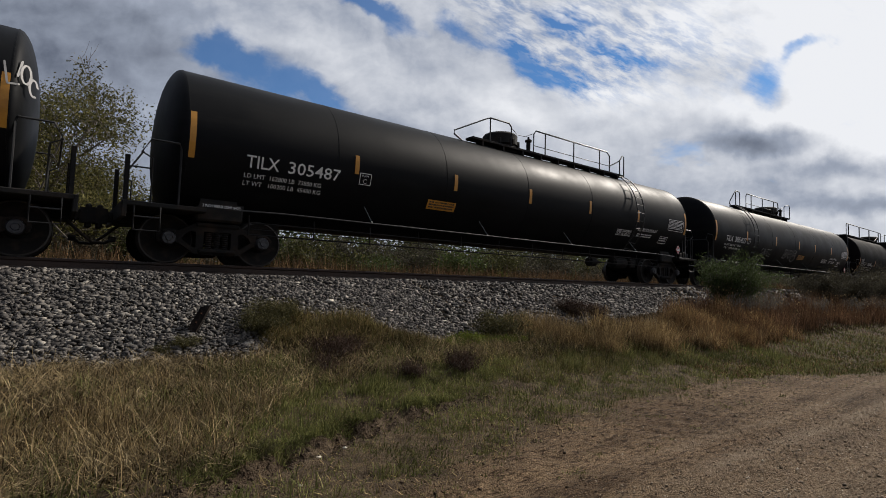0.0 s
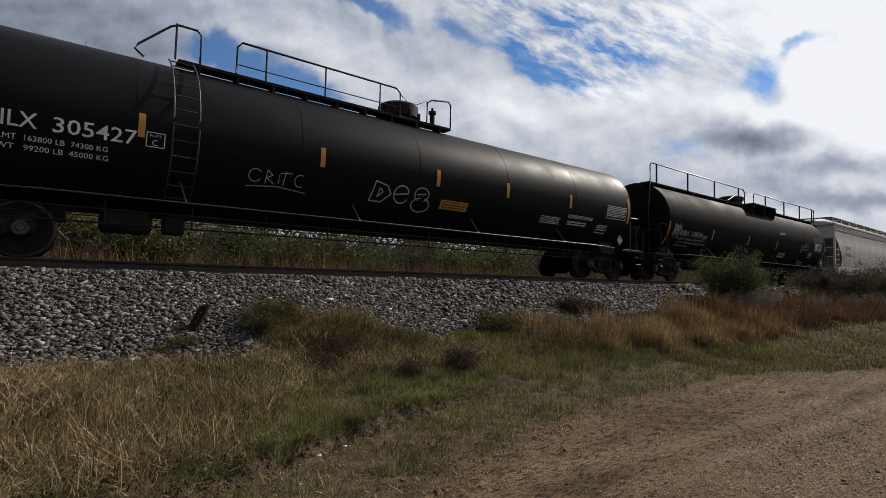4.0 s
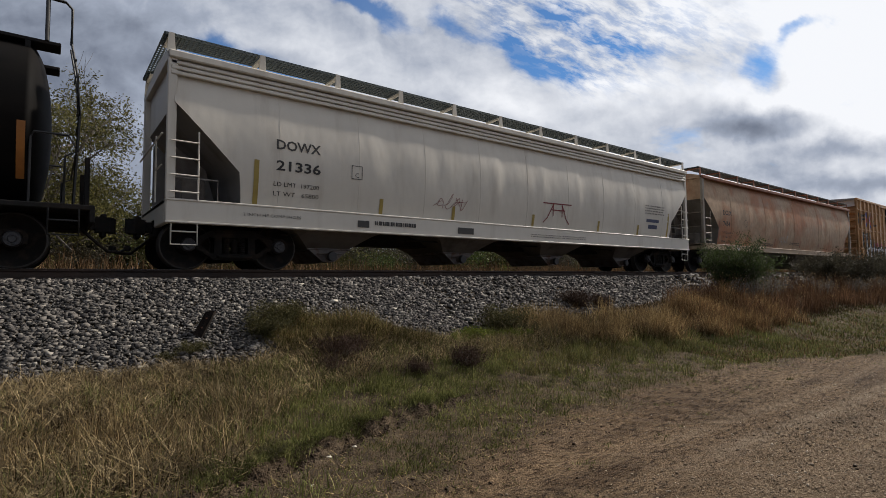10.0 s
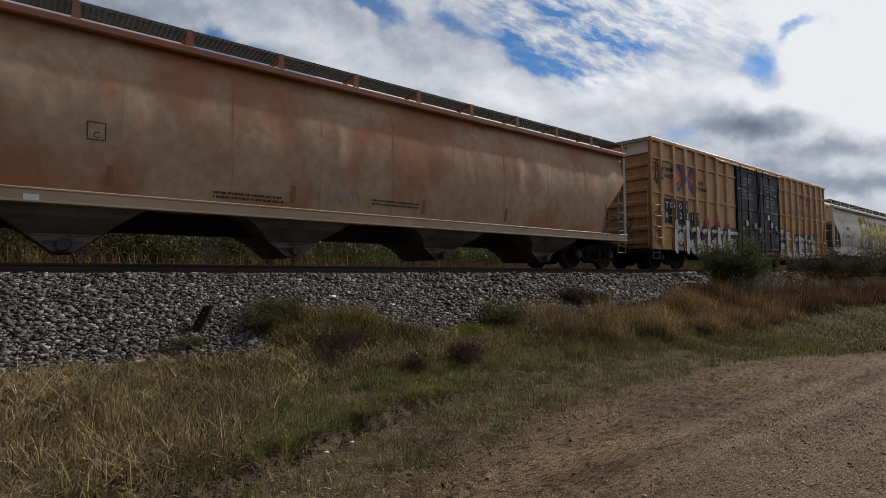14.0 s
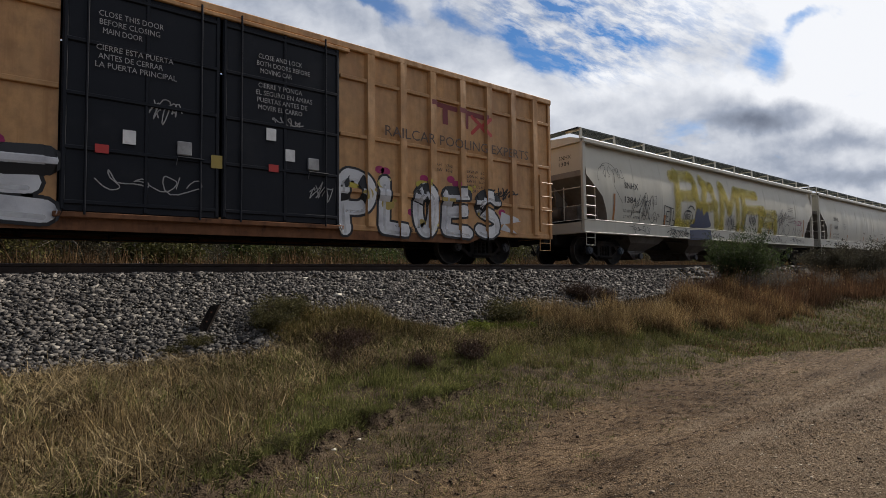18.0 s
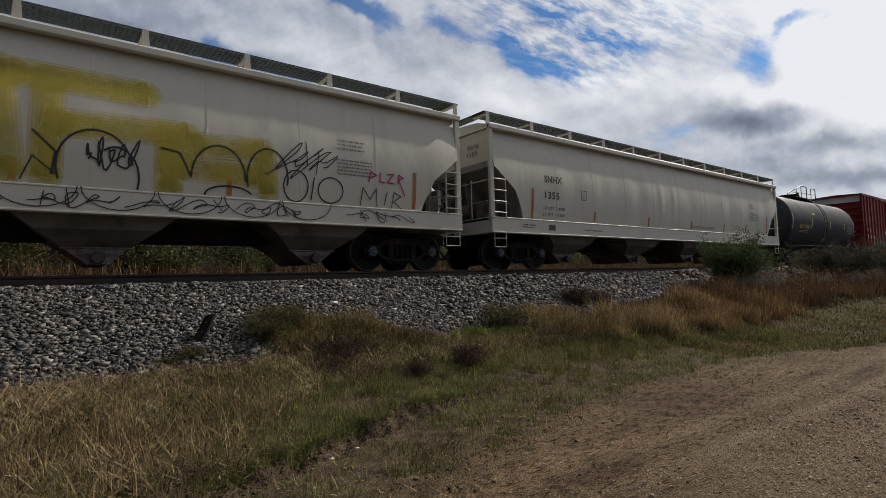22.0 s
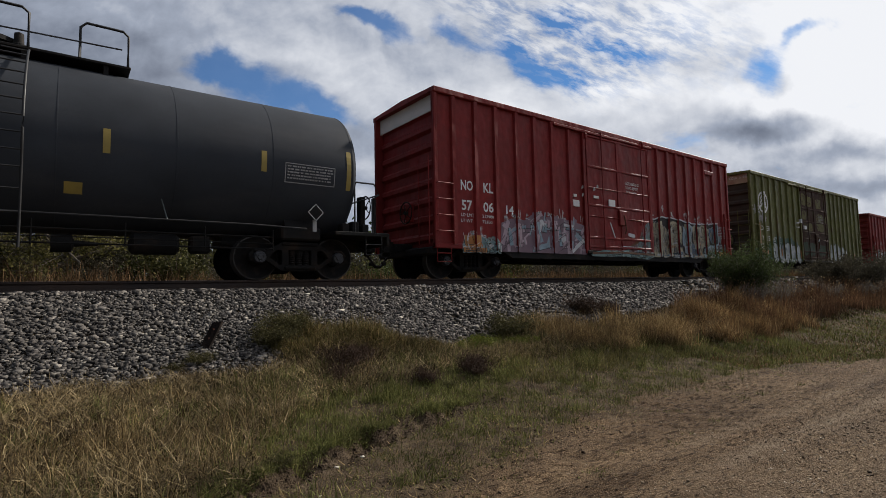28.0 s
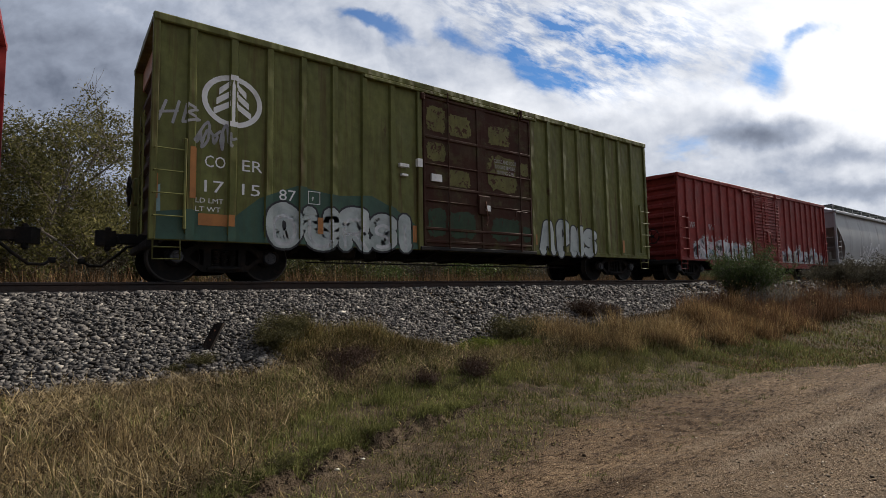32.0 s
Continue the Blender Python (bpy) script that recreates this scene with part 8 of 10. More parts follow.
    P(stroke([(-1.8, 0.74), (-0.2, 0.80), (1.7, 0.76)], 0.06) + stroke([(0.3, 0.95), (1.1, 1.30)], 0.09), M_RUSTY, 0.007)
    P(stroke([(-0.7, 1.75), (-0.45, 1.25)], 0.05) + stroke([(0.35, 1.42), (0.65, 1.38)], 0.12) + stroke([(-0.1, 1.0), (0.6, 1.0)], 0.05), M_G_WHITE, 0.008)
    for a, b, c, d, mt in ((-7.05, -6.45, 0.80, 1.10, M_ORANGE_OLD), (-7.12, -6.30, 0.66, 0.78, M_ORANGE_OLD), (6.98, 7.62, 0.66, 0.80, M_ORANGE_OLD), (7.0, 7.5, 0.84, 1.0, M_ORANGE_OLD), (7.0, 7.45, 1.05, 1.32, M_G_BLACK), (5.35, 5.47, 0.8, 1.35, M_ORANGE_OLD), (2.9, 3.5, 1.05, 1.15, M_ORANGE_OLD)):
        P([[(a, c), (b, c), (b, d), (a, d)]], mt, 0.012, "", "reflector" if mt is M_ORANGE_OLD else "printed_panel")
    paint("small_writing", bars(-7.05, -6.4, 0.755, 2, 0.025, 0.02, 5) + bars(7.05, 7.55, 0.775, 2, 0.025, 0.02, 6), M_DARKTXT, k, surf, cuts, 0.015)
    paint("small_writing", bars(7.03, 7.42, 1.29, 3, 0.03, 0.04, 6) + bars(7.0, 7.55, 2.05, 8, 0.03, 0.035, 7), M_GREYW, k, surf, cuts, 0.016)
    for x0, x1, z0, z1 in ((-0.78, -0.45, 2.30, 2.52), (-2.58, -2.28, 2.18, 2.38), (-1.60, -1.35, 2.50, 2.58), (-0.14, 0.0, 1.72, 1.92), (-2.55, -2.4, 2.48, 2.56)):
        part("paper_notice", Shape().box(x0, x1, surf(x0, 2) - 0.05, surf(x0, 2) - 0.044 + 0.03, z0, z1), M_WHITE, k, "white paper notice")
    for q, (x, z) in enumerate(((-2.15, 2.5), (-2.15, 2.75), (-1.62, 2.72), (-1.45, 2.82))):
        paint("paint_mark", [[(x, z), (x + 0.12, z + 0.04), (x + 0.10, z + 0.14), (x + 0.02, z + 0.10)]], M_GREYW, k, surf, None, 0.046)
    for q, words in enumerate(("CLOSE AND LOCK", "DOORS BEFORE", "MOVING CAR")):
        lettering("lettering", words, 0.23 + 0.04 * q, 3.12 - 0.15 * q, 0.095, M_WHITE, k, lambda a, b: -1.515, width=0.84 - 0.12 * q)
    part("side_bracket", Shape().box(5.95, 6.75, -1.53, -1.45, 4.12, 4.28, 0.02), M_BOX_RED, k)

    # green boxcar
    xc, half = 211.62, 7.98
    ribs = [x - xc for x in (204.32, 205.08, 205.80, 206.53, 207.26, 208.01, 208.77, 214.35, 215.05, 215.75, 216.45, 217.20, 217.95, 218.70)]
    l, surf, cuts = box_car(xc, half, (-6.55, 6.5), ribs, (-2.05, 1.95), (M_BOX_GRN, M_GRN_DOOR, M_BOX_GRN), "green boxcar with a rusty door and silver graffiti", 4.82, 0.72, sill_m=M_UNDER, skirt=False, end_top=M_TAN_SILL, rib_w=0.13, rib_d=0.07, end_m=M_END_SHADED)
    L = lambda t, x, z, h, w=None: lettering("lettering", t, x, z, h, M_WHITE, l, lambda a, b: surf(x + 0.12, 3), width=w)
    lettering("lettering", "F", -4.88, 1.66, 0.09, M_WHITE, l, surf)
    paint("plate_mark", sum((stroke([a, b], 0.014) for a, b in (((-4.96, 1.60), (-4.70, 1.60)), ((-4.70, 1.60), (-4.70, 1.86)), ((-4.70, 1.86), (-4.96, 1.86)), ((-4.96, 1.86), (-4.96, 1.60)))), []), M_WHITE, l, surf, None, 0.006)
    L("CO", -7.05, 2.12, 0.22, 0.38)
    L("ER", -6.35, 2.12, 0.22, 0.40)
    L("17", -7.05, 1.65, 0.22, 0.36)
    L("15", -6.35, 1.65, 0.22, 0.36)
    L("87", -5.60, 1.62, 0.22, 0.36)
    lettering("lettering", "LD LMT", -7.2, 1.44, 0.09, M_WHITE, l, surf, width=0.5)
    lettering("lettering", "LT WT", -7.2, 1.28, 0.09, M_WHITE, l, surf, width=0.45)
    P = lambda pol, mt, lift=0.004, label="", nm="painted_patch": paint(nm, pol, mt, l, surf, cuts, lift, label)
    # round white emblem: a ring with two fir-tree shapes
    cx, cz = -6.55, 3.45
    P(stroke(arc(cx, cz, 0.53, 0.46, 0, 360, 28), 0.10), M_WHITE, 0.004, "white ring emblem with tree shapes", "emblem")
    P([[(cx - 0.03, cz - 0.44), (cx + 0.03, cz - 0.44), (cx + 0.03, cz + 0.30), (cx, cz + 0.44), (cx - 0.03, cz + 0.30)]], M_WHITE, 0.005, "", "emblem_trunk")
    for q in range(3):
        z, wd = cz - 0.16 + q * 0.20, 0.36 - 0.05 * q
        for sg in (-1, 1):
            P([[(cx + sg * 0.06, z + 0.16), (cx + sg * wd, z - 0.02), (cx + sg * wd, z - 0.15), (cx + sg * 0.06, z + 0.04)]], M_WHITE, 0.005, "", "emblem_branch")
    # teal ground under silver balloon letters
    P(convex_bits([(-7.9, 0.74), (-7.92, 1.22), (-7.3, 1.30), (-6.6, 1.12), (-6.0, 1.62), (-5.2, 1.95), (-4.3, 1.82), (-3.4, 1.90), (-2.7, 1.62), (-2.15, 1.3), (-2.1, 0.74)]), M_G_DKTEAL, 0.003, "dark teal sprayed ground", "spray_ground")
    P(convex_bits([(-7.96, 0.95), (-7.96, 1.62), (-7.80, 1.72), (-7.78, 0.95)]), M_G_TEAL, 0.004, "", "spray_ground")
    balloon_letters(l, surf, cuts, [("O", -5.72, -5.28, 0.84, 1.40), ("U", -4.92, -4.45, 0.82, 1.38), ("R", -4.08, -3.62, 0.80, 1.40), ("S", -3.30, -2.92, 0.84, 1.36), ("I", -2.62, -2.42, 0.84, 1.36)],
                    M_G_SILVER, 0.36, 0.045, "silver sprayed letter with a black outline", seed=5, shade=M_G_MIST)
    balloon_letters(l, surf, cuts, [("A", 2.35, 2.80, 0.84, 1.60), ("P", 3.14, 3.46, 0.80, 1.62), ("N", 3.78, 4.12, 0.82, 1.52), ("S", 4.40, 4.75, 0.84, 1.46)],
                    M_G_SILVER, 0.27, 0.04, "silver sprayed letter with a black outline", seed=6)
    for x0, x1, z0, z1 in ((-7.32, -7.20, 1.5, 2.45), (-7.15, -6.5, 1.02, 1.24), (-7.95, -7.84, 1.45, 1.9), (-4.75, -4.62, 0.98, 1.32), (-2.28, -2.16, 0.9, 1.3), (2.06, 2.14, 1.0, 1.3), (6.3, 6.5, 0.9, 1.3)):
        P([[(x0, z0), (x1, z0), (x1, z1), (x0, z1)]], M_ORANGE_OLD, 0.016, "", "reflector")
    P(sum((stroke(p, 0.05) for p in [[(-7.86, 2.88), (-7.74, 3.24)], [(-7.62, 2.86), (-7.52, 3.26)], [(-7.84, 3.02), (-7.55, 3.08)], [(-7.45, 2.92), (-7.38, 3.24), (-7.2, 3.16), (-7.38, 3.08), (-7.16, 2.98), (-7.45, 2.90)]] + tag_lines(-7.2, 2.45, 0.7, 0.5, 93, 5)), []), M_GREYW, 0.006, "", "spray_mark")
    # chipped paint left on the rusty door, its writing and papers
    rnd = random.Random(14)
    for x0, x1, z0, z1, mt in ((-1.85, -1.28, 3.62, 4.35, M_DOOR_OLIVE), (-1.18, -0.42, 3.62, 4.25, M_DOOR_OLIVE), (0.22, 1.05, 3.60, 4.20, M_DOOR_OLIVE), (-1.85, -1.28, 2.90, 3.42, M_DOOR_OLIVE), (-1.18, -0.45, 2.34, 2.80, M_DOOR_OLIVE), (0.24, 1.28, 2.34, 3.40, M_DOOR_OLIVE),
                               (1.45, 1.78, 2.90, 3.30, M_DOOR_OLIVE), (-1.85, -1.28, 1.02, 1.80, M_DOOR_GREEN), (-1.20, -0.30, 1.02, 1.75, M_DOOR_GREEN), (0.30, 1.35, 1.02, 1.70, M_DOOR_GREEN), (1.50, 1.80, 1.02, 1.50, M_DOOR_GREEN)):
        cx, cz, ring = (x0 + x1) / 2, (z0 + z1) / 2, []
        for q in range(34):
            t = q * math.tau / 34
            c, d, r = math.cos(t), math.sin(t), rnd.uniform(0.80, 1.0)
            ring.append((cx + (x1 - x0) / 2 * 1.12 * r * math.copysign(abs(c) ** 0.45, c), cz + (z1 - z0) / 2 * r * math.copysign(abs(d) ** 0.45, d)))
        paint("paint_patch", convex_bits(ring), mt, l, lambda q, r: -1.50, None, 0.006, "chipped paint left on the rusty door")
    for q, words in enumerate(("CLOSE AND LOCK", "DOORS BEFORE", "MOVING CAR")):
        lettering("lettering", words, 0.42 + 0.05 * q, 3.16 - 0.15 * q, 0.10, M_GREYW, l, lambda a, b: -1.512, width=0.86 - 0.10 * q)
    for x0, x1, z0, z1 in ((0.02, 0.18, 1.80, 1.95), (-1.75, -1.42, 2.42, 2.60), (-2.68, -2.42, 2.66, 2.74), (-2.62, -2.45, 2.45, 2.50), (-2.16, -2.02, 2.72, 2.92)):
        part("paper_notice", Shape().box(x0, x1, -1.592 if x0 > 0 else -1.545, -1.58 if x0 > 0 else -1.50 if x0 > -2 else -1.44, z0, z1), M_WHITE, l, "torn white paper notice")

    for q, words in enumerate(("COER", "171587")):
        end_lettering("lettering", words, -half + 0.14, -0.55 - 0.45 * q, 4.52, 0.12, M_WHITE, l, 0.35)
    for z, w in ((2.75, 0.5), (2.45, 0.42), (2.3, 0.42), (2.15, 0.36)):
        end_lettering("small_writing", "- -- --- -- -", -half + 0.14, 0.1, z, 0.06, M_GREYW, l, w)
    # lower bright red boxcar behind it
    xc, half = 229.72, 7.97
    ribs = [-7.3 + 0.72 * q for q in range(8)] + [2.35 + 0.72 * q for q in range(8)]
    m, surf, cuts = box_car(xc, half, (-6.5, 6.5), ribs, (-1.4, 1.5), (M_BOX_RED2, M_BOX_RED2, M_BOX_RED2), "bright red boxcar with pale graffiti", 4.08, 0.74, rib_w=0.12, rib_d=0.06)
    for q in range(18):
        part("louvre", Shape().box(-1.3, 1.4, -1.55, -1.49, 1.0 + q * 0.15, 1.06 + q * 0.15, 0.01), M_BOX_RED2, m)
    mural(m, surf, cuts, (-6.9, -1.5), (0.8, 1.75), (M_G_MIST, (M_G_WHITE, M_G_MAUVE, M_G_WHITE, M_G_SKY, M_G_BLACK)), 61, "pale grey and white graffiti")
    mural(m, surf, cuts, (1.7, 7.4), (0.8, 1.60), (M_G_MIST, (M_G_WHITE, M_G_SKY, M_G_WHITE, M_G_TAN, M_G_BLACK)), 62, "pale grey and white graffiti")
    lettering("lettering", "WR", -7.1, 2.0, 0.25, M_GREYW, m, surf, width=0.45)
    lettering("lettering", "WV", -5.6, 2.0, 0.25, M_GREYW, m, surf, width=0.45)


build_tanks()
build_hoppers()
build_boxcars()


def fit_length(ob, seen):
    """Squeezes a car's parts lengthwise to fit the camera's view; trucks, couplers and hoses keep their size."""
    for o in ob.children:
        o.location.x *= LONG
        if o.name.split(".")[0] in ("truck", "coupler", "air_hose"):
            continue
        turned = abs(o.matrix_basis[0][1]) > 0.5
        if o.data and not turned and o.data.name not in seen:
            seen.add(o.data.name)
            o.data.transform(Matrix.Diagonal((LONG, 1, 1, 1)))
        fit_length(o, seen)


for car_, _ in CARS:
    fit_length(car_, set())


# ---- ground, ballast, track ----
def smooth(a, b, x):
    t = np.clip((x - a) / (b - a), 0, 1)
    return t * t * (3 - 2 * t)


def ripple2(x, y, s, seed=0.0):
    return (np.sin(x * 1.7 * s + seed) * np.cos(y * 1.3 * s + 1.1 * seed) + 0.5 * np.sin(x * 3.9 * s + y * 2.7 * s + seed * 2.3)
            + 0.35 * np.sin(-x * 6.1 * s + y * 7.7 * s + seed * 3.1)) / 1.85


def bank(y):
    """Height of the ballast prism across the track."""
    near = 1.53 - (10.62 - y) * 0.56
    far = 1.53 - (y - 13.9) * 0.56
    return np.minimum(np.minimum(near, far), 1.53)


def land(x, y):
    """Height of the ground without the ballast."""
    x, y = np.asarray(x, float), np.asarray(y, float)
    g = 0.30 + 0.52 * smooth(5, 19, x) - 0.1 * smooth(25, 60, x)
    side = smooth(4.3, 8.2, y) * g
    behind = smooth(13.5, 18.5, y) * (1.15 - g) + smooth(19, 45, y) * 0.6
    bumps = 0.035 * ripple2(x, y, 1.3) * smooth(3.5, 6, y) + 0.012 * ripple2(x, y, 4.0, 2.0)
    mound = 0.34 * np.exp(-(((x - 5.0) / 1.2) ** 2 + ((y - 8.35 + 0.35 * (x - 5.0)) / 0.75) ** 2)) + 0.10 * np.exp(-(((x - 4.6) / 1.0) ** 2 + ((y - 7.2) / 0.6) ** 2))
    ruts = -0.035 * (np.exp(-((y - 2.9 - 0.05 * x) / 0.22) ** 2) + np.exp(-((y - 1.2 - 0.05 * x) / 0.22) ** 2) + 0.7 * np.exp(-((y - 3.9 + 0.02 * x) / 0.18) ** 2)) * (1 - smooth(4.2, 4.8, y))
    # the washed-out groove: a broken little bank, bare on its near side
    line = gully(x) + 0.05 * np.sin(x * 9.0) + 0.03 * np.sin(x * 23.0 + 1.0)
    fade = 1 - smooth(3.9, 5.2, x)
    notch = 0.6 + 0.4 * np.sin(x * 6.3 + 0.8) + 0.25 * np.sin(x * 14.7)
    hole = fade * (0.075 * smooth(-0.04, 0.10, y - line) * (1 - smooth(0.5, 1.6, y - line)) - 0.085 * np.maximum(notch, 0.1) * np.exp(-((y - line + 0.07) / 0.085) ** 2))
    crumbs = 0.008 * ripple2(x, y, 9.0, 1.3) + 0.006 * ripple2(x, y, 17.0, 4.1)
    hole = hole + crumbs * (np.abs(y - 3.5) < 4.5)
    return side + behind + bumps + mound + ruts + hole


def ground_z(x, y):
    return np.maximum(land(x, y), bank(np.asarray(y, float)) - 0.03)


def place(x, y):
    """From the ground's plan to the world, sheared and scaled to fit the camera's view."""
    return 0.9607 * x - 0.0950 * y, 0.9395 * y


def road_edge(x):
    """Far edge of the dirt road, which bends away from the track."""
    x = np.asarray(x, float)
    e = np.interp(x, [-30, 1.6, 2.2, 2.8, 3.5, 5.1, 6.5, 8.0, 9.1, 10.4, 11.8, 12.9, 13.8, 40, 400], [-14.0, 2.45, 2.95, 3.3, 3.6, 3.95, 4.15, 4.25, 4.3, 4.15, 3.85, 3.35, 2.92, -7, -90])
    return e + 0.16 * ripple2(x, 0 * x + 2.0, 1.4, 0.4)


def gully(x):
    """A shallow washed-out groove between the mown verge and the rough grass."""
    return np.interp(np.asarray(x, float), [0.3, 1.3, 1.76, 2.3, 2.7, 3.03, 3.53, 4.14, 5.2, 6.5, 8.0, 10, 13, 20, 60], [3.75, 4.12, 4.36, 4.60, 4.72, 4.86, 5.02, 5.17, 5.35, 5.5, 5.4, 5.15, 4.6, 4.2, 3.0])


def steps(near, far, fine, grow=1.22):
    out, d, v = [near], fine, near
    while v < far:
        d *= grow
        v += d
        out.append(v)
    return out


def grid_mesh(name, xs, ys, zf, mat, attrs=None):
    X, Y = np.meshgrid(np.array(xs), np.array(ys))
    Z = zf(X, Y)
    nx, ny = len(xs), len(ys)
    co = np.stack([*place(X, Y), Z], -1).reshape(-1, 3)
    i = np.arange(nx * ny).reshape(ny, nx)
    quads = np.stack([i[:-1, :-1], i[:-1, 1:], i[1:, 1:], i[1:, :-1]], -1).reshape(-1, 4)
    me = raw_mesh(name, co, quads, mat)
    me.polygons.foreach_set("use_smooth", np.ones(len(quads), bool))
    for key, f in (attrs or {}).items():
        a = me.attributes.new(key, "FLOAT", "POINT")
        a.data.foreach_set("value", f(X, Y).reshape(-1).astype(np.float32))
    return me


def raw_mesh(name, co, faces, mat):
    """A mesh from arrays: faces all of one size."""
    me = bpy.data.meshes.new(name)
    k = faces.shape[1]
    me.vertices.add(len(co))
    me.vertices.foreach_set("co", np.ascontiguousarray(co, np.float32).ravel())
    me.loops.add(faces.size)
    me.loops.foreach_set("vertex_index", np.ascontiguousarray(faces, np.int32).ravel())
    me.polygons.add(len(faces))
    me.polygons.foreach_set("loop_start", np.arange(0, faces.size, k, dtype=np.int32))
    me.materials.append(mat)
    me.update(calc_edges=True)
    return me


def ground_material():
    mt = bpy.data.materials.new("earth")
    mt.use_nodes = True
    N, L = mt.node_tree.nodes, mt.node_tree.links
    bsdf = N["Principled BSDF"]
    tc = N.new("ShaderNodeTexCoord")

    def noise_(sc, det=5, st=(1, 1, 1)):
        mp = N.new("ShaderNodeMapping")
        mp.inputs["Scale"].default_value = st
        L.new(tc.outputs["Object"], mp.inputs[0])
        n = N.new("ShaderNodeTexNoise")
        n.inputs["Scale"].default_value, n.inputs["Detail"].default_value = sc, det
        L.new(mp.outputs[0], n.inputs["Vector"])
        return n.outputs[0]

    def ramp(v, stops):
        r = N.new("ShaderNodeValToRGB")
        while len(r.color_ramp.elements) < len(stops):
            r.color_ramp.elements.new(0.5)
        for e, (p, c) in zip(r.color_ramp.elements, stops):
            e.position, e.color = p, (*c, 1)
        L.new(v, r.inputs[0])
        return r.outputs[0]

    def blend(f, a, b, how="MIX"):
        m = N.new("ShaderNodeMix")
        m.data_type, m.blend_type = "RGBA", how
        if isinstance(f, float):
            m.inputs["Factor"].default_value = f
        else:
            L.new(f, m.inputs["Factor"])
        L.new(a, m.inputs["A"])
        L.new(b, m.inputs["B"])
        return m.outputs["Result"]

    dirt = ramp(noise_(0.9, 8, (0.45, 1.2, 1)), [(0.3, (0.096, 0.062, 0.035)), (0.5, (0.145, 0.099, 0.058)), (0.7, (0.185, 0.129, 0.077))])
    grit = ramp(noise_(55, 4), [(0.36, (0.42, 0.40, 0.38)), (0.50, (0.92, 0.92, 0.92)), (0.60, (1.15, 1.15, 1.15)), (0.70, (1.9, 1.9, 1.9))])
    dirt = blend(0.8, dirt, grit, "MULTIPLY")
    # scraps of dead grass trodden in, and damp wheel marks
    scraps = ramp(noise_(16, 7, (0.55, 1.5, 1)), [(0.37, (0.28, 0.235, 0.19)), (0.47, (0.88, 0.86, 0.84)), (0.62, (1.12, 1.11, 1.10))])
    dirt = blend(0.9, dirt, scraps, "MULTIPLY")
    damp = ramp(noise_(1.7, 9, (0.28, 1.8, 1)), [(0.34, (0.45, 0.40, 0.35)), (0.43, (0.92, 0.91, 0.90)), (0.64, (1.16, 1.14, 1.10))])
    dirt = blend(0.8, dirt, damp, "MULTIPLY")
    gravel = ramp(noise_(48, 5), [(0.33, (0.074, 0.049, 0.029)), (0.50, (0.135, 0.093, 0.056)), (0.60, (0.185, 0.134, 0.085)), (0.70, (0.37, 0.285, 0.19))])
    soil = ramp(noise_(4.0, 8), [(0.35, (0.052, 0.036, 0.022)), (0.55, (0.098, 0.070, 0.043)), (0.75, (0.150, 0.112, 0.072))])
    soil = blend(0.7, soil, grit, "MULTIPLY")
    a = N.new("ShaderNodeAttribute")
    a.attribute_name = "road"
    g = N.new("ShaderNodeAttribute")
    g.attribute_name = "gravel"
    c = blend(g.outputs["Fac"], dirt, gravel)
    # wheel-worn bands, smooth and pale
    worn = N.new("ShaderNodeAttribute")
    worn.attribute_name = "worn"
    c = blend(worn.outputs["Fac"], c, ramp(noise_(5, 6, (0.3, 2.5, 1)), [(0.3, (0.150, 0.108, 0.070)), (0.7, (0.235, 0.177, 0.120))]))
    c = blend(a.outputs["Fac"], soil, c)
    L.new(c, bsdf.inputs["Base Color"])
    bsdf.inputs["Roughness"].default_value = 0.95
    bsdf.inputs["Specular IOR Level"].default_value = 0.15
    b = N.new("ShaderNodeBump")
    b.inputs["Strength"].default_value, b.inputs["Distance"].default_value = 0.9, 0.05
    h = N.new("ShaderNodeMath")
    h.operation = "ADD"
    L.new(noise_(14, 8, (0.7, 1.2, 1)), h.inputs[0])
    L.new(noise_(70, 3), h.inputs[1])
    L.new(h.outputs[0], b.inputs["Height"])
    L.new(b.outputs[0], bsdf.inputs["Normal"])
    return mt


def build_ground():
    left = [-v for v in reversed(steps(4.0, 2500, 0.14))]
    xs = left + list(np.arange(-3.86, 0.3, 0.14)) + list(np.arange(0.3, 9.0, 0.045)) + list(np.arange(9.0, 26, 0.14)) + steps(26.1, 2500, 0.2)
    ys = [-v for v in reversed(steps(0.5, 2500, 0.12))] + list(np.arange(-0.4, 1.2, 0.10)) + list(np.arange(1.2, 6.2, 0.04)) + list(np.arange(6.2, 18, 0.10)) + steps(18.1, 2500, 0.2)
    road = lambda X, Y: smooth(-0.35, 0.30, road_edge(X) - Y + 0.30 * ripple2(X, Y, 2.2, 1.0) + 0.12 * ripple2(X, Y, 7.0, 3.0))
    gravel = lambda X, Y: np.clip(smooth(-0.3, 1.0, 2.35 - Y - 0.05 * (X - 4) + 0.35 * ripple2(X, Y, 1.5, 5.0)) * 0.85, 0, 1)
    worn = lambda X, Y: 0.8 * smooth(3.5, 5.5, X) * (np.exp(-((Y - 2.22 - 0.10 * np.sin(X * 0.5)) / 0.13) ** 2) + 0.6 * np.exp(-((Y - 2.75 - 0.12 * np.sin(X * 0.4 + 1)) / 0.10) ** 2)) * (0.75 + 0.4 * ripple2(X, Y, 2.3, 2.0))
    me = grid_mesh("ground", xs, ys, ground_z, ground_material(), {"road": road, "gravel": gravel, "worn": worn})
    tagged(new("ground", me), "brown dirt road and bare soil beside the track", "ground", kind="structure")


build_ground()


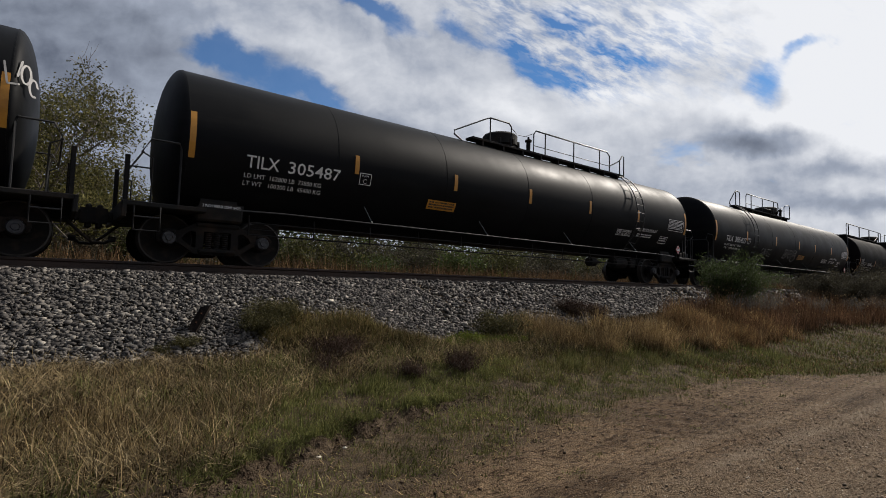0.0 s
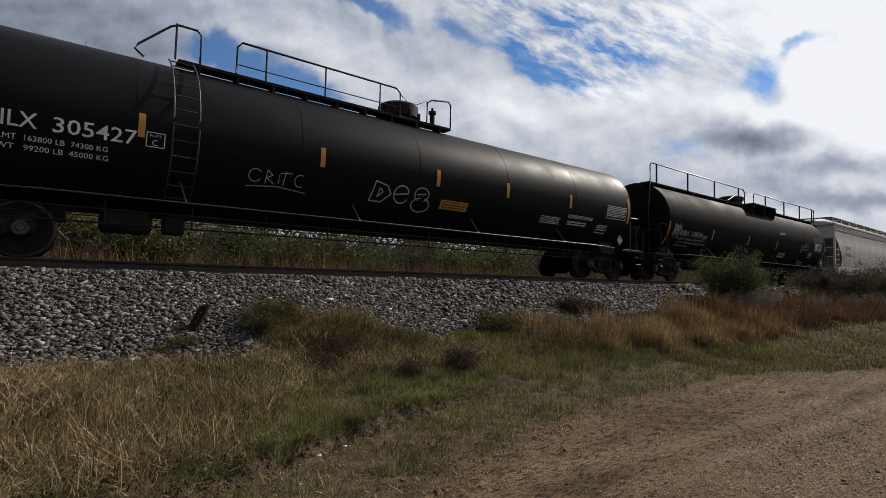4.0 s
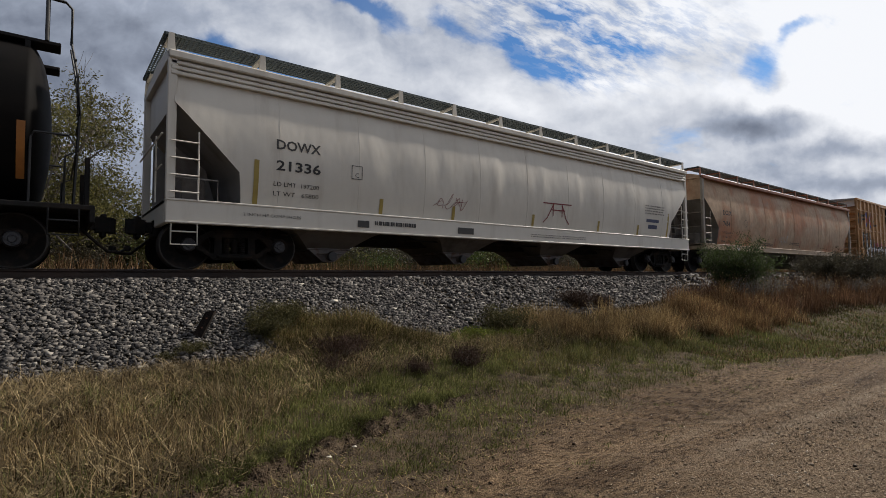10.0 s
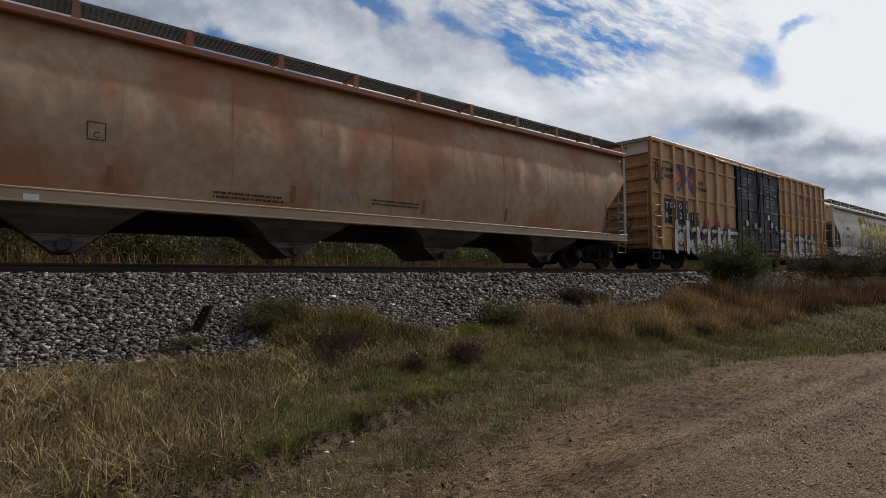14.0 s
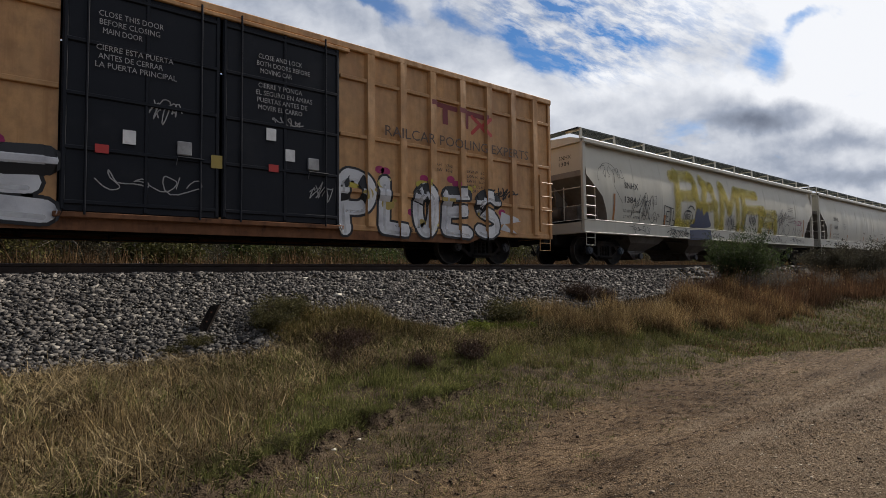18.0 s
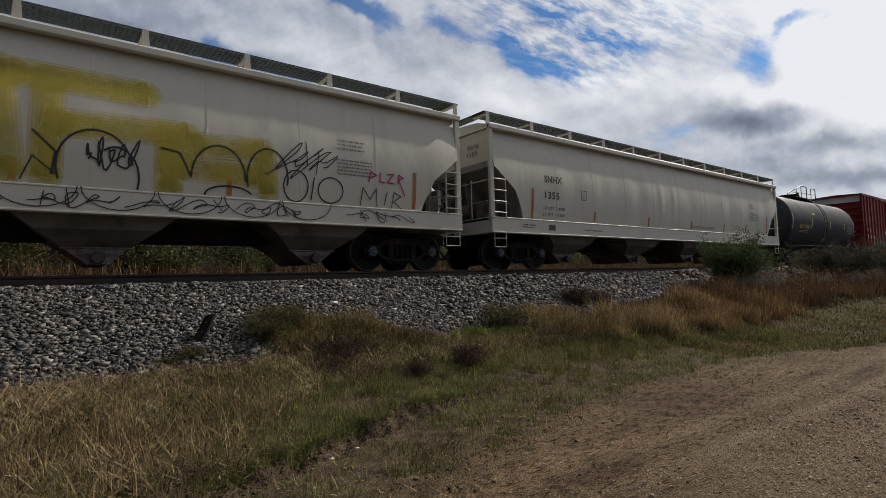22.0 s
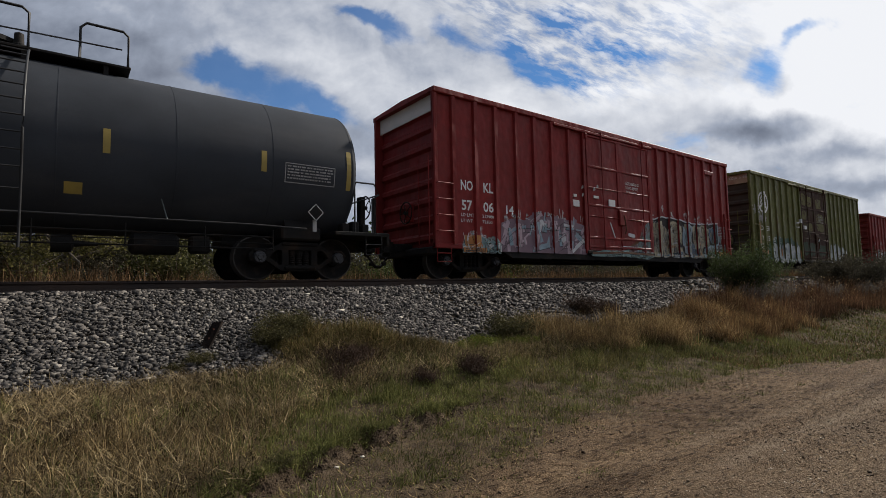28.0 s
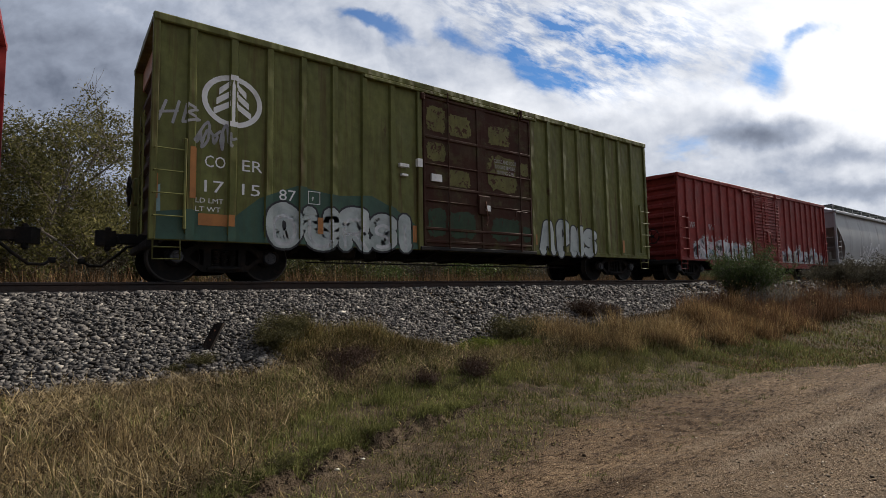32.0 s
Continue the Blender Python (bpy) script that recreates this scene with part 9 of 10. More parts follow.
def scatter_mesh(name, templates, co, yaw, tilt, size, mat, seed=0):
    """Many small rigid pieces in one mesh. templates: (verts, triangles); co, yaw, tilt, size: one row a piece."""
    rng = np.random.default_rng(seed)
    kind = rng.integers(0, len(templates), len(co))
    vs, fs, base = [], [], 0
    for k, (tv, tf) in enumerate(templates):
        sel = np.where(kind == k)[0]
        if not len(sel):
            continue
        c, s = np.cos(yaw[sel])[:, None], np.sin(yaw[sel])[:, None]
        ct, st = np.cos(tilt[sel])[:, None], np.sin(tilt[sel])[:, None]
        p = tv[None] * size[sel][:, None, :]
        x, y, z = p[..., 0], p[..., 1] * ct - p[..., 2] * st, p[..., 1] * st + p[..., 2] * ct
        out = np.stack([x * c - y * s, x * s + y * c, z], -1) + co[sel][:, None, :]
        vs.append(out.reshape(-1, 3))
        fs.append((tf[None] + (np.arange(len(sel)) * len(tv))[:, None, None] + base).reshape(-1, tf.shape[1]))
        base += len(sel) * len(tv)
    return raw_mesh(name, np.concatenate(vs), np.concatenate(fs), mat)


def stone_templates(n=14, seed=4):
    rng = np.random.default_rng(seed)
    # broken stone: a cube with its corners knocked about
    v = np.array([(x, y, z) for z in (-1, 1) for y in (-1, 1) for x in (-1, 1)], float) * 0.8
    f = np.array([(0, 2, 3, 1), (4, 5, 7, 6), (0, 1, 5, 4), (2, 6, 7, 3), (0, 4, 6, 2), (1, 3, 7, 5)])
    return [(v * rng.uniform(0.35, 1.45, (8, 3)) * rng.uniform(0.7, 1.25, (1, 3)), f) for _ in range(n)]


STONES = stone_templates()


def build_ballast():
    rng = np.random.default_rng(11)
    rows = []
    for x0, x1, per_m, size in ((-2.5, 8.0, 4500, 0.0195), (8.0, 20.0, 1700, 0.027), (20.0, 60.0, 330, 0.055)):
        n = int((x1 - x0) * per_m)
        x = rng.uniform(x0, x1, n)
        y = rng.uniform(7.6, 10.95, n)
        s = size * np.minimum(rng.lognormal(0, 0.36, n), 1.9)
        rows.append(np.stack([x, y, s], 1))
    n = 5000
    rows.append(np.stack([rng.uniform(-2.5, 30, n), rng.uniform(10.9, 14.2, n), 0.03 * rng.lognormal(0, 0.2, n)], 1))
    r = np.concatenate(rows)
    z = bank(r[:, 1])
    # the toe wanders; a few stones roll out past it
    keep = z > land(r[:, 0], r[:, 1]) - 0.03 - 0.10 * rng.random(len(r)) ** 2
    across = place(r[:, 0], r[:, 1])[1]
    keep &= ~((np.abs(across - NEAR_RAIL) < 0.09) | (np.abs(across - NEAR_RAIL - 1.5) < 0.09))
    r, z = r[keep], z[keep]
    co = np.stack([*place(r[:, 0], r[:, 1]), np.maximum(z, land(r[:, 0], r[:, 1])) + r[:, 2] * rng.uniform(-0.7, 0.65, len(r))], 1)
    size = r[:, 2:3] * rng.uniform([1.0, 0.75, 0.5], [1.7, 1.2, 0.9], (len(r), 3))
    me = scatter_mesh("ballast", STONES, co, rng.normal(0, 0.9, len(r)), rng.normal(0, 0.55, len(r)), size, M_STONE, 2)
    tagged(new("ballast", me), "heap of crushed grey stone ballast under the track", "gravel", kind="stuff")
    # loose pebbles on the road, thickest where it is gravelled
    n = 70000
    x = 0.5 + 17.0 * rng.random(n) ** 1.1
    y = rng.uniform(0.2, 6.0, n)
    thick = 0.10 + 0.90 * smooth(2.9, 1.7, y + 0.4 * ripple2(x, y, 1.5, 5.0))
    ok = ((road_edge(x) - y + rng.normal(0, 0.4, n)) > 0) & (rng.random(n) < thick)
    x, y = x[ok], y[ok]
    s = 0.0028 * np.minimum(rng.lognormal(0, 0.55, len(x)), 4.2) + 0.0008
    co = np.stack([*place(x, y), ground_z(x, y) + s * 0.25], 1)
    me = scatter_mesh("pebbles", STONES, co, rng.uniform(0, 6.28, len(x)), rng.normal(0, 0.5, len(x)), s[:, None] * rng.uniform([1, 0.8, 0.5], [1.5, 1.2, 0.9], (len(x), 3)), M_PEBBLE, 3)
    tagged(new("pebbles", me), "small pale pebbles strewn over the dirt road", "gravel", kind="stuff")
    # crumbled soil in the groove and on the verge's edge
    n = 3600
    x = rng.uniform(0.8, 5.4, n)
    y = gully(x) - 0.07 + rng.normal(0, 0.10, n)
    far = rng.random(n) < 0.25
    y = np.where(far, road_edge(x) + rng.normal(0.1, 0.25, n), y)
    s = 0.0042 * np.minimum(rng.lognormal(0, 0.6, n), 3.5)
    co = np.stack([*place(x, y), ground_z(x, y) + s * 0.2], 1)
    me = scatter_mesh("soil_crumbs", STONES, co, rng.uniform(0, 6.28, n), rng.normal(0, 0.6, n), s[:, None] * rng.uniform([0.8, 0.8, 0.6], [1.4, 1.2, 1.0], (n, 3)), M_SOIL, 5)
    tagged(new("soil_crumbs", me), "dark crumbs of bare soil in the washed-out groove", "soil", kind="stuff")
    pale = surface("pale_stone", (0.55, 0.50, 0.42), 0.8, 0, 0.15, 6, 40, 0.3)
    for x, y, s in ((5.55, 9.85, 0.075), (6.75, 9.55, 0.05), (6.35, 7.95, 0.07), (1.9, 8.55, 0.045), (2.45, 4.42, 0.016), (2.75, 4.5, 0.014), (2.05, 3.95, 0.012)):
        v, f = STONES[2]
        me = raw_mesh("pale_rock", v * np.array([s * 1.3, s, s * 0.6]), f, pale)
        o = new("pale_rock", me)
        o.location = (*place(x, y), float(ground_z(x, y)) + s * 0.45)
        tagged(o, "pale limestone rock lying on the ballast", "rock")


build_ballast()


def build_track():
    track = tagged(empty("track"), "straight railway track of rusty rails on timber ties", "track", kind="structure")
    prof = [(-0.076, -0.18), (0.076, -0.18), (0.076, -0.168), (0.02, -0.145), (0.012, -0.06), (0.037, -0.04), (0.037, -0.008), (0.028, 0.0),
            (-0.028, 0.0), (-0.037, -0.008), (-0.037, -0.04), (-0.012, -0.06), (-0.02, -0.145), (-0.076, -0.168)]
    for y in (NEAR_RAIL, NEAR_RAIL + 1.5):
        s = Shape()
        s.plate([[(y + a, RAIL_Z + b) for a, b in prof]], -300, 700, axis="x")
        part("rail", s, M_RAIL, track, "rust-brown steel rail")
        part("rail_head", Shape().box(-300, 700, y - 0.024, y + 0.024, RAIL_Z - 0.002, RAIL_Z + 0.0015), M_RAILTOP, track, "polished running surface")
    tie = None
    rng = random.Random(3)
    for i in range(150):
        x = -6 + i * 0.52
        m = pose(x, TRACK_Y + rng.uniform(-0.04, 0.04), RAIL_Z - 0.19, 0, 0, rng.uniform(-1, 1))
        if tie is None:
            s = Shape().box(-0.115, 0.115, -1.3, 1.3, -0.16, 0.0, 0.015)
            tie = part("tie", s, M_TIE, track)
            tie.matrix_basis = m
            pl = Shape().box(-0.09, 0.09, -0.17, 0.17, 0.0, 0.02, 0.005)
            for k in (-0.06, 0.06):
                pl.box(k - 0.012, k + 0.012, -0.13, -0.10, 0.0, 0.05)
                pl.box(k - 0.012, k + 0.012, 0.10, 0.13, 0.0, 0.05)
            plate_me = pl.mesh("tie_plate", M_RAIL)
        else:
            same(tie, "tie", track, m)
        if i < 110:
            p = new("tie_plate", plate_me)
            p.parent = track
            p.matrix_basis = pose(x, NEAR_RAIL, RAIL_Z - 0.195)
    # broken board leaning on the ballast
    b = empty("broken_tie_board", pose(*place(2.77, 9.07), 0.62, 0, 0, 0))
    tagged(b, "short weathered board leaning on the ballast slope", "board")
    s = Shape()
    a, c = Vector((-0.06, 0.02, -0.12)), Vector((0.20, 0.02, 0.42))
    d = (c - a).normalized()
    side = Vector((0.72, -0.55, -0.30))
    side = (side - d * side.dot(d)).normalized()
    th = d.cross(side).normalized()
    vs = []
    for e, w in ((a, 0.062), (a.lerp(c, 0.5), 0.066), (c, 0.060)):
        for i, j in ((-1, -1), (1, -1), (1, 1), (-1, 1)):
            vs.append(tuple(e + side * (w * i) + th * (0.035 * j) + d * (0.03 * i if e is c else 0)))
    s.add(vs, [(k * 4 + i, k * 4 + (i + 1) % 4, k * 4 + 4 + (i + 1) % 4, k * 4 + 4 + i) for k in range(2) for i in range(4)] + [(0, 1, 2, 3), (8, 9, 10, 11)])
    part("board", s, M_BOARD, b)
    for k in (0.55, 0.8):
        p = a.lerp(c, k) + th * -0.033
        part("spike_hole", Shape().box(p.x - 0.012, p.x + 0.012, p.y - 0.012, p.y + 0.012, p.z - 0.012, p.z + 0.012), M_RUSTY, b)


build_track()


# ---- grass, weeds, shrubs, trees ----
M_DRY = leafy("dry_grass", (0.055, 0.036, 0.015), (0.46, 0.34, 0.17), 0.7, 0.2)
M_GREEN = leafy("green_grass", (0.054, 0.061, 0.017), (0.245, 0.240, 0.088), 0.7, 0.3)
M_VERGE = leafy("verge_grass", (0.045, 0.050, 0.014), (0.165, 0.165, 0.050), 0.7, 0.3)
M_MAT = leafy("fallen_straw", (0.036, 0.026, 0.013), (0.35, 0.27, 0.15), 0.75, 0.15)
M_OLIVEGRASS = leafy("olive_grass", (0.050, 0.046, 0.014), (0.26, 0.225, 0.085), 0.7, 0.25)
M_PALE = leafy("pale_grey_weed", (0.09, 0.085, 0.07), (0.33, 0.31, 0.27), 0.7, 0.2)
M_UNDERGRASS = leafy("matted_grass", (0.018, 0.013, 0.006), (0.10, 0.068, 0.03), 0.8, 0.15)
M_STRAW = leafy("pale_straw", (0.26, 0.19, 0.09), (0.60, 0.48, 0.28), 0.6, 0.2)
M_GOLD = leafy("golden_grass", (0.085, 0.053, 0.022), (0.48, 0.355, 0.18), 0.7, 0.3)
M_TAWNY = leafy("tawny_grass", (0.070, 0.038, 0.016), (0.36, 0.225, 0.105), 0.7, 0.3)
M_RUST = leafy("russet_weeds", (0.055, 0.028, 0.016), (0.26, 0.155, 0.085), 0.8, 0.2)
M_BUSH = leafy("shrub_leaves", (0.030, 0.046, 0.014), (0.10, 0.125, 0.04), 0.55, 0.3)
M_TREE = leafy("thinning_leaves", (0.050, 0.050, 0.018), (0.19, 0.17, 0.062), 0.6, 0.4)
M_SHRUB = leafy("feathery_shrub", (0.030, 0.046, 0.016), (0.13, 0.165, 0.065), 0.6, 0.3)
M_WEED = leafy("weed_leaves", (0.042, 0.040, 0.017), (0.15, 0.135, 0.06), 0.6, 0.3)
M_DEAD = leafy("dead_weed", (0.03, 0.018, 0.013), (0.13, 0.085, 0.06), 0.8, 0.1)
M_FIELD = leafy("field_straw", (0.050, 0.029, 0.015), (0.26, 0.165, 0.088), 0.8, 0.2)
M_OLIVE = leafy("olive_leaves", (0.035, 0.038, 0.014), (0.125, 0.12, 0.045), 0.6, 0.3)
M_LIME = leafy("bright_leaves", (0.06, 0.08, 0.015), (0.19, 0.21, 0.04), 0.6, 0.4)
M_GREYLEAF = leafy("grey_green_leaves", (0.042, 0.038, 0.026), (0.115, 0.105, 0.072), 0.7, 0.25)


def blades(name, x, y, z, height, mat, seed, width=0.005, lean=0.6, label="", wild=0.35, way=None, loft=0.0, bends=3):
    """Grass: each blade a bent, tapering strip of two or three quads. lean: how far it bows over; wild: how unlike they are;
    loft: how high in the mat a fallen blade may lie."""
    rng = np.random.default_rng(seed)
    n = len(x)
    yaw = rng.uniform(0, 2 * np.pi, n) if way is None else way + rng.normal(0, 0.8, n)
    bend = np.abs(rng.normal(lean, wild, n))
    h = height * rng.uniform(0.45, 1.2, n)
    w = width * rng.uniform(0.6, 1.4, n)
    face = yaw + rng.uniform(-0.9, 0.9, n) + np.pi / 2
    sx, sy = np.cos(face) * w, np.sin(face) * w
    rows = []
    twist = rng.normal(0, 0.5, n)
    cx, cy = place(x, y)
    cz = z - 0.015 + loft * rng.random(n)
    joints = ((0.0, 0.0, 0.0), (0.4, 0.4, 0.45), (0.75, 0.35, 1.0), (1.0, 0.25, 1.5)) if bends == 3 else ((0.0, 0.0, 0.0), (0.55, 0.55, 0.5), (1.0, 0.45, 1.3))
    if loft:                                          # fallen blades lie from the root on
        joints = tuple((t, ln, 0.75 + 0.5 * t if t else 0.0) for t, ln, _ in joints)
    for k, (t, ln, turn) in enumerate(joints):
        a = np.minimum(bend * turn, 1.95)             # angle from upright along the blade
        az = yaw + twist * k
        cx, cy = cx + np.cos(az) * h * ln * np.sin(a), cy + np.sin(az) * h * ln * np.sin(a)
        cz = np.maximum(cz + h * ln * np.cos(a), z + 0.004 * (k > 0) - 0.015 * (k == 0))
        w_ = (1 - t) ** 0.6 * 0.9 + 0.08
        rows.append(np.stack([cx - sx * w_, cy - sy * w_, cz], -1))
        rows.append(np.stack([cx + sx * w_, cy + sy * w_, cz], -1))
    co = np.stack(rows, 1).reshape(-1, 3)
    b = (np.arange(n) * len(rows))[:, None, None]
    q = np.array([[2 * k, 2 * k + 1, 2 * k + 3, 2 * k + 2] for k in range(bends)])[None]
    me = raw_mesh(name, co, (b + q).reshape(-1, 4), mat)
    return tagged(new(name, me), label, "grass", kind="stuff")


def build_grass():
    rng = np.random.default_rng(21)
    toe = lambda x: 8.42 + 0.16 * ripple2(x, 0 * x, 1.2, 1.5) + 0.2 * smooth(3.2, 4.4, x) - 0.25 * smooth(6, 8, x) + 0.4 * smooth(11, 16, x)

    def put(name, x, y, h, mat, seed, label, keep, **k):
        way = k.pop("way", None)
        x, y, h = x[keep], y[keep], (h[keep] if np.ndim(h) else np.full(keep.sum(), h))
        if way is not None:
            way = way[keep]
        blades(name, x, y, ground_z(x, y), h, mat, seed, label=label, way=way, **k)

    def tufts(n, x0, x1, y0, y1, count, spread):
        """Points gathered into tufts, with each tuft's own height and lie."""
        cx, cy = rng.uniform(x0, x1, count), rng.uniform(y0, y1, count)
        ch, cw = rng.uniform(0.5, 1.4, count), rng.uniform(0, 6.28, count)
        i = rng.integers(0, count, n)
        sp = spread * rng.uniform(0.5, 1.5, count)[i]
        return cx[i] + rng.normal(0, 1, n) * sp, cy[i] + rng.normal(0, 1, n) * sp, ch[i], cw[i]

    def rough(x, y, soft=0.5):
        """1 in the rough dry grass behind the green verge, 0 on the verge."""
        return smooth(0.0, soft, y - gully(x) - 0.05 - 1.0 * smooth(1.6, 3.0, x) + 0.30 * ripple2(x, y, 1.5, 7.0))

    in_groove = lambda x, y: np.exp(-((y - gully(x) + 0.10 + 0.03 * ripple2(x, y, 3.0, 2.0)) / 0.15) ** 2) * (1 - smooth(4.2, 5.6, x))
    # low green verge on both sides of the groove, thin over bare soil
    x, y = rng.uniform(0.5, 24, 170000), rng.uniform(2.0, 7.6, 170000)
    off = y - road_edge(x)
    patchy = ripple2(x, y, 1.6, 4.0) + 0.7 * ripple2(x, y, 4.1, 9.0)
    dens = smooth(-0.35, 0.75, off + 0.45 * patchy) * np.where(patchy > -0.35, 1.0, 0.25) * (1 - 0.97 * in_groove(x, y)) * (1 - 0.6 * rough(x, y))
    keep = (rng.random(len(x)) < dens) & (y < toe(x)) & (rng.random(len(x)) < np.clip(8 / (x + 3), 0.35, 1))
    put("green_grass", x, y, 0.060 + 0.03 * ripple2(x, y, 1.1, 3.0) + 0.05 * smooth(0.1, 0.5, y - gully(x)), M_GREEN, 1, "short green grass along the road edge", keep, width=0.0038, lean=1.0, wild=0.6, bends=2)
    x, y, h, w = tufts(40000, 1.2, 15.0, 3.2, 7.0, 620, 0.09)
    keep = (y - road_edge(x) > 0.05) & (rng.random(len(x)) > rough(x, y) * 0.8) & (rng.random(len(x)) > in_groove(x, y) * 1.1)
    put("green_grass", x, y, (0.10 + 0.08 * smooth(0.05, 0.4, y - gully(x))) * h, M_GREEN, 14, "green grass tufts beside the dirt road", keep, width=0.0045, lean=0.95, wild=0.6, way=w)
    # long green blades hanging over the groove's far lip
    x = rng.uniform(1.3, 5.0, 5200)
    y = gully(x) + 0.03 + np.abs(rng.normal(0, 0.10, len(x)))
    put("green_grass", x, y, 0.15 * (0.8 + 0.4 * ripple2(x, y, 2.7, 1.0)), M_GREEN, 31, "green grass hanging over the washed-out bank", ripple2(x, y, 2.0, 5.0) > -0.5, width=0.004, lean=1.1, wild=0.5)
    # yellowed and dead blades mixed into the verge
    x, y = rng.uniform(0.8, 16, 30000), rng.uniform(2.4, 7.0, 30000)
    keep = (y - road_edge(x) > -0.15) & (rng.random(len(x)) > rough(x, y) * 0.7) & (rng.random(len(x)) > in_groove(x, y))
    put("dry_grass", x, y, 0.10, M_DRY, 26, "yellowed blades among the green verge", keep, width=0.0032, lean=1.4, wild=0.6, loft=0.03, bends=2)
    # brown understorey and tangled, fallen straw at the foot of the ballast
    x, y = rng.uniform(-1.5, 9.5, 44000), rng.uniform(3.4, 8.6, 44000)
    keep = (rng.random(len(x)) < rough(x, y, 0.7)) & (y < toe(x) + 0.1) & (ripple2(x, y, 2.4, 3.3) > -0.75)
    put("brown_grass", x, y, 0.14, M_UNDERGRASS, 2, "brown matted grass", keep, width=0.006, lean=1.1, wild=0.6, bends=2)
    x, y, h, w = tufts(72000, -1.5, 9.5, 3.6, 8.5, 620, 0.20)
    keep = (rng.random(len(x)) < rough(x, y)) & (y < toe(x) + 0.1)
    put("dry_grass", x, y, 0.17 + 0.05 * h, M_MAT, 3, "fallen tangle of dry straw-coloured grass", keep, width=0.0034, lean=1.35, wild=0.35, loft=0.11)
    x, y, h, w = tufts(11000, -1.5, 9.5, 3.6, 8.4, 200, 0.12)
    keep = (rng.random(len(x)) < rough(x, y)) & (y < toe(x))
    put("dry_grass", x, y, 0.22 * h, M_DRY, 32, "dry grass stems leaning every way", keep, width=0.003, lean=0.9, wild=0.8, way=w)
    x, y, h, w = tufts(9000, -1.5, 8.5, 3.6, 8.4, 300, 0.16)
    keep = (rng.random(len(x)) < rough(x, y)) & (y < toe(x))
    put("pale_straw", x, y, 0.30 * h, M_STRAW, 23, "pale bleached grass stalks", keep, width=0.0026, lean=1.25, wild=0.4, way=w, loft=0.12)
    x, y, h, w = tufts(6000, -0.6, 2.8, 3.9, 6.2, 80, 0.12)
    keep = rng.random(len(x)) < rough(x, y)
    put("dry_grass", x, y, 0.28 * h, M_DRY, 4, "long dry grass stems leaning over", keep, width=0.0024, lean=0.9, wild=0.7, way=w)
    x, y, h, w = tufts(24000, -0.8, 6.4, 3.8, 7.8, 240, 0.12)
    keep = (rng.random(len(x)) < (0.25 + 0.75 * rough(x, y)) * (0.5 + 0.5 * smooth(1.5, 3.5, x))) & (y > gully(x) + 0.1)
    put("green_grass", x, y, 0.18 * h, M_GREEN, 5, "long green grass blades among the dry ones", keep, width=0.004, lean=1.0, wild=0.7, way=w)
    # hump of grass running up the ballast
    n = 30000
    a, r = rng.uniform(0, 6.28, n), np.sqrt(rng.random(n))
    u = 1.30 * r * np.cos(a) + 0.10 * rng.normal(0, 1, n)
    x, y = 5.1 + u, 8.50 - 0.30 * u + 0.95 * r * np.sin(a) + 0.08 * rng.normal(0, 1, n)
    lumpy = 0.8 + 0.5 * ripple2(x, y, 2.2, 1.0)
    top = (0.24 + 0.24 * (1 - r)) * lumpy
    put("dry_grass", x, y, top, M_GOLD, 6, "hump of golden dry grass on the ballast shoulder", np.arange(n) % 3 == 0, width=0.0034, lean=1.0, wild=0.6)
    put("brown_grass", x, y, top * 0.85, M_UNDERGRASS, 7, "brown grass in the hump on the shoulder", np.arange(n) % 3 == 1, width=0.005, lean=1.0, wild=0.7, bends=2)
    put("green_grass", x, y, top * 0.95, M_OLIVEGRASS, 8, "olive green grass in the hump on the shoulder", np.arange(n) % 3 > 0, width=0.0036, lean=0.8, wild=0.5)
    # dead bits of straw lying on the road
    x, y = rng.uniform(1.5, 15, 26000), rng.uniform(0.8, 5.2, 26000)
    off = road_edge(x) - y
    put("straw_litter", x, y, 0.045, M_MAT, 24, "bits of dead grass lying on the dirt", (off > -0.2) & (rng.random(len(x)) < np.exp(-np.maximum(off, 0) / 0.9)), width=0.0026, lean=1.9, wild=0.3, loft=0.012, bends=2)
    x, y, h, w = tufts(5000, 1.8, 14.5, 1.8, 5.0, 170, 0.05)
    off = road_edge(x) - y
    put("green_grass", x, y, 0.06 * h, M_GREEN, 25, "small grass tufts creeping onto the road", (off > 0) & (off < 1.1), width=0.003, lean=1.1, wild=0.5, bends=2)
    # golden bunches with dark feet, standing in a belt before the ballast
    front = lambda x: np.interp(x, [8.4, 9.2, 9.9, 11.3, 13.9, 18.0, 24.0, 60.0], [7.6, 6.75, 6.2, 5.85, 5.6, 5.7, 5.9, 5.0])
    n, count = 30000, 85
    cx = 8.9 + 9.0 * rng.random(count) ** 0.9
    cy = front(cx) + 0.15 + 1.9 * rng.random(count) ** 1.3
    ch = rng.uniform(0.45, 1.30, count)
    i = rng.integers(0, count, n)
    x, y, h = cx[i] + rng.normal(0, 0.17, n), cy[i] + rng.normal(0, 0.15, n), ch[i]
    tan = rng.random(n) < smooth(10.5, 14.5, x) * 0.75
    put("golden_grass", x, y, 0.54 * h, M_GOLD, 9, "golden dry bunch grass", (y < 8.9) & ~tan, width=0.0042, lean=0.7, wild=0.5)
    put("tawny_grass", x, y, 0.46 * h, M_TAWNY, 34, "tawny orange-brown bunch grass", (y < 8.9) & tan, width=0.0045, lean=0.7, wild=0.5)
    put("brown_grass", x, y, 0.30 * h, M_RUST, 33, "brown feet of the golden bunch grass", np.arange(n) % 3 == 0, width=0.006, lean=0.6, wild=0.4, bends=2)
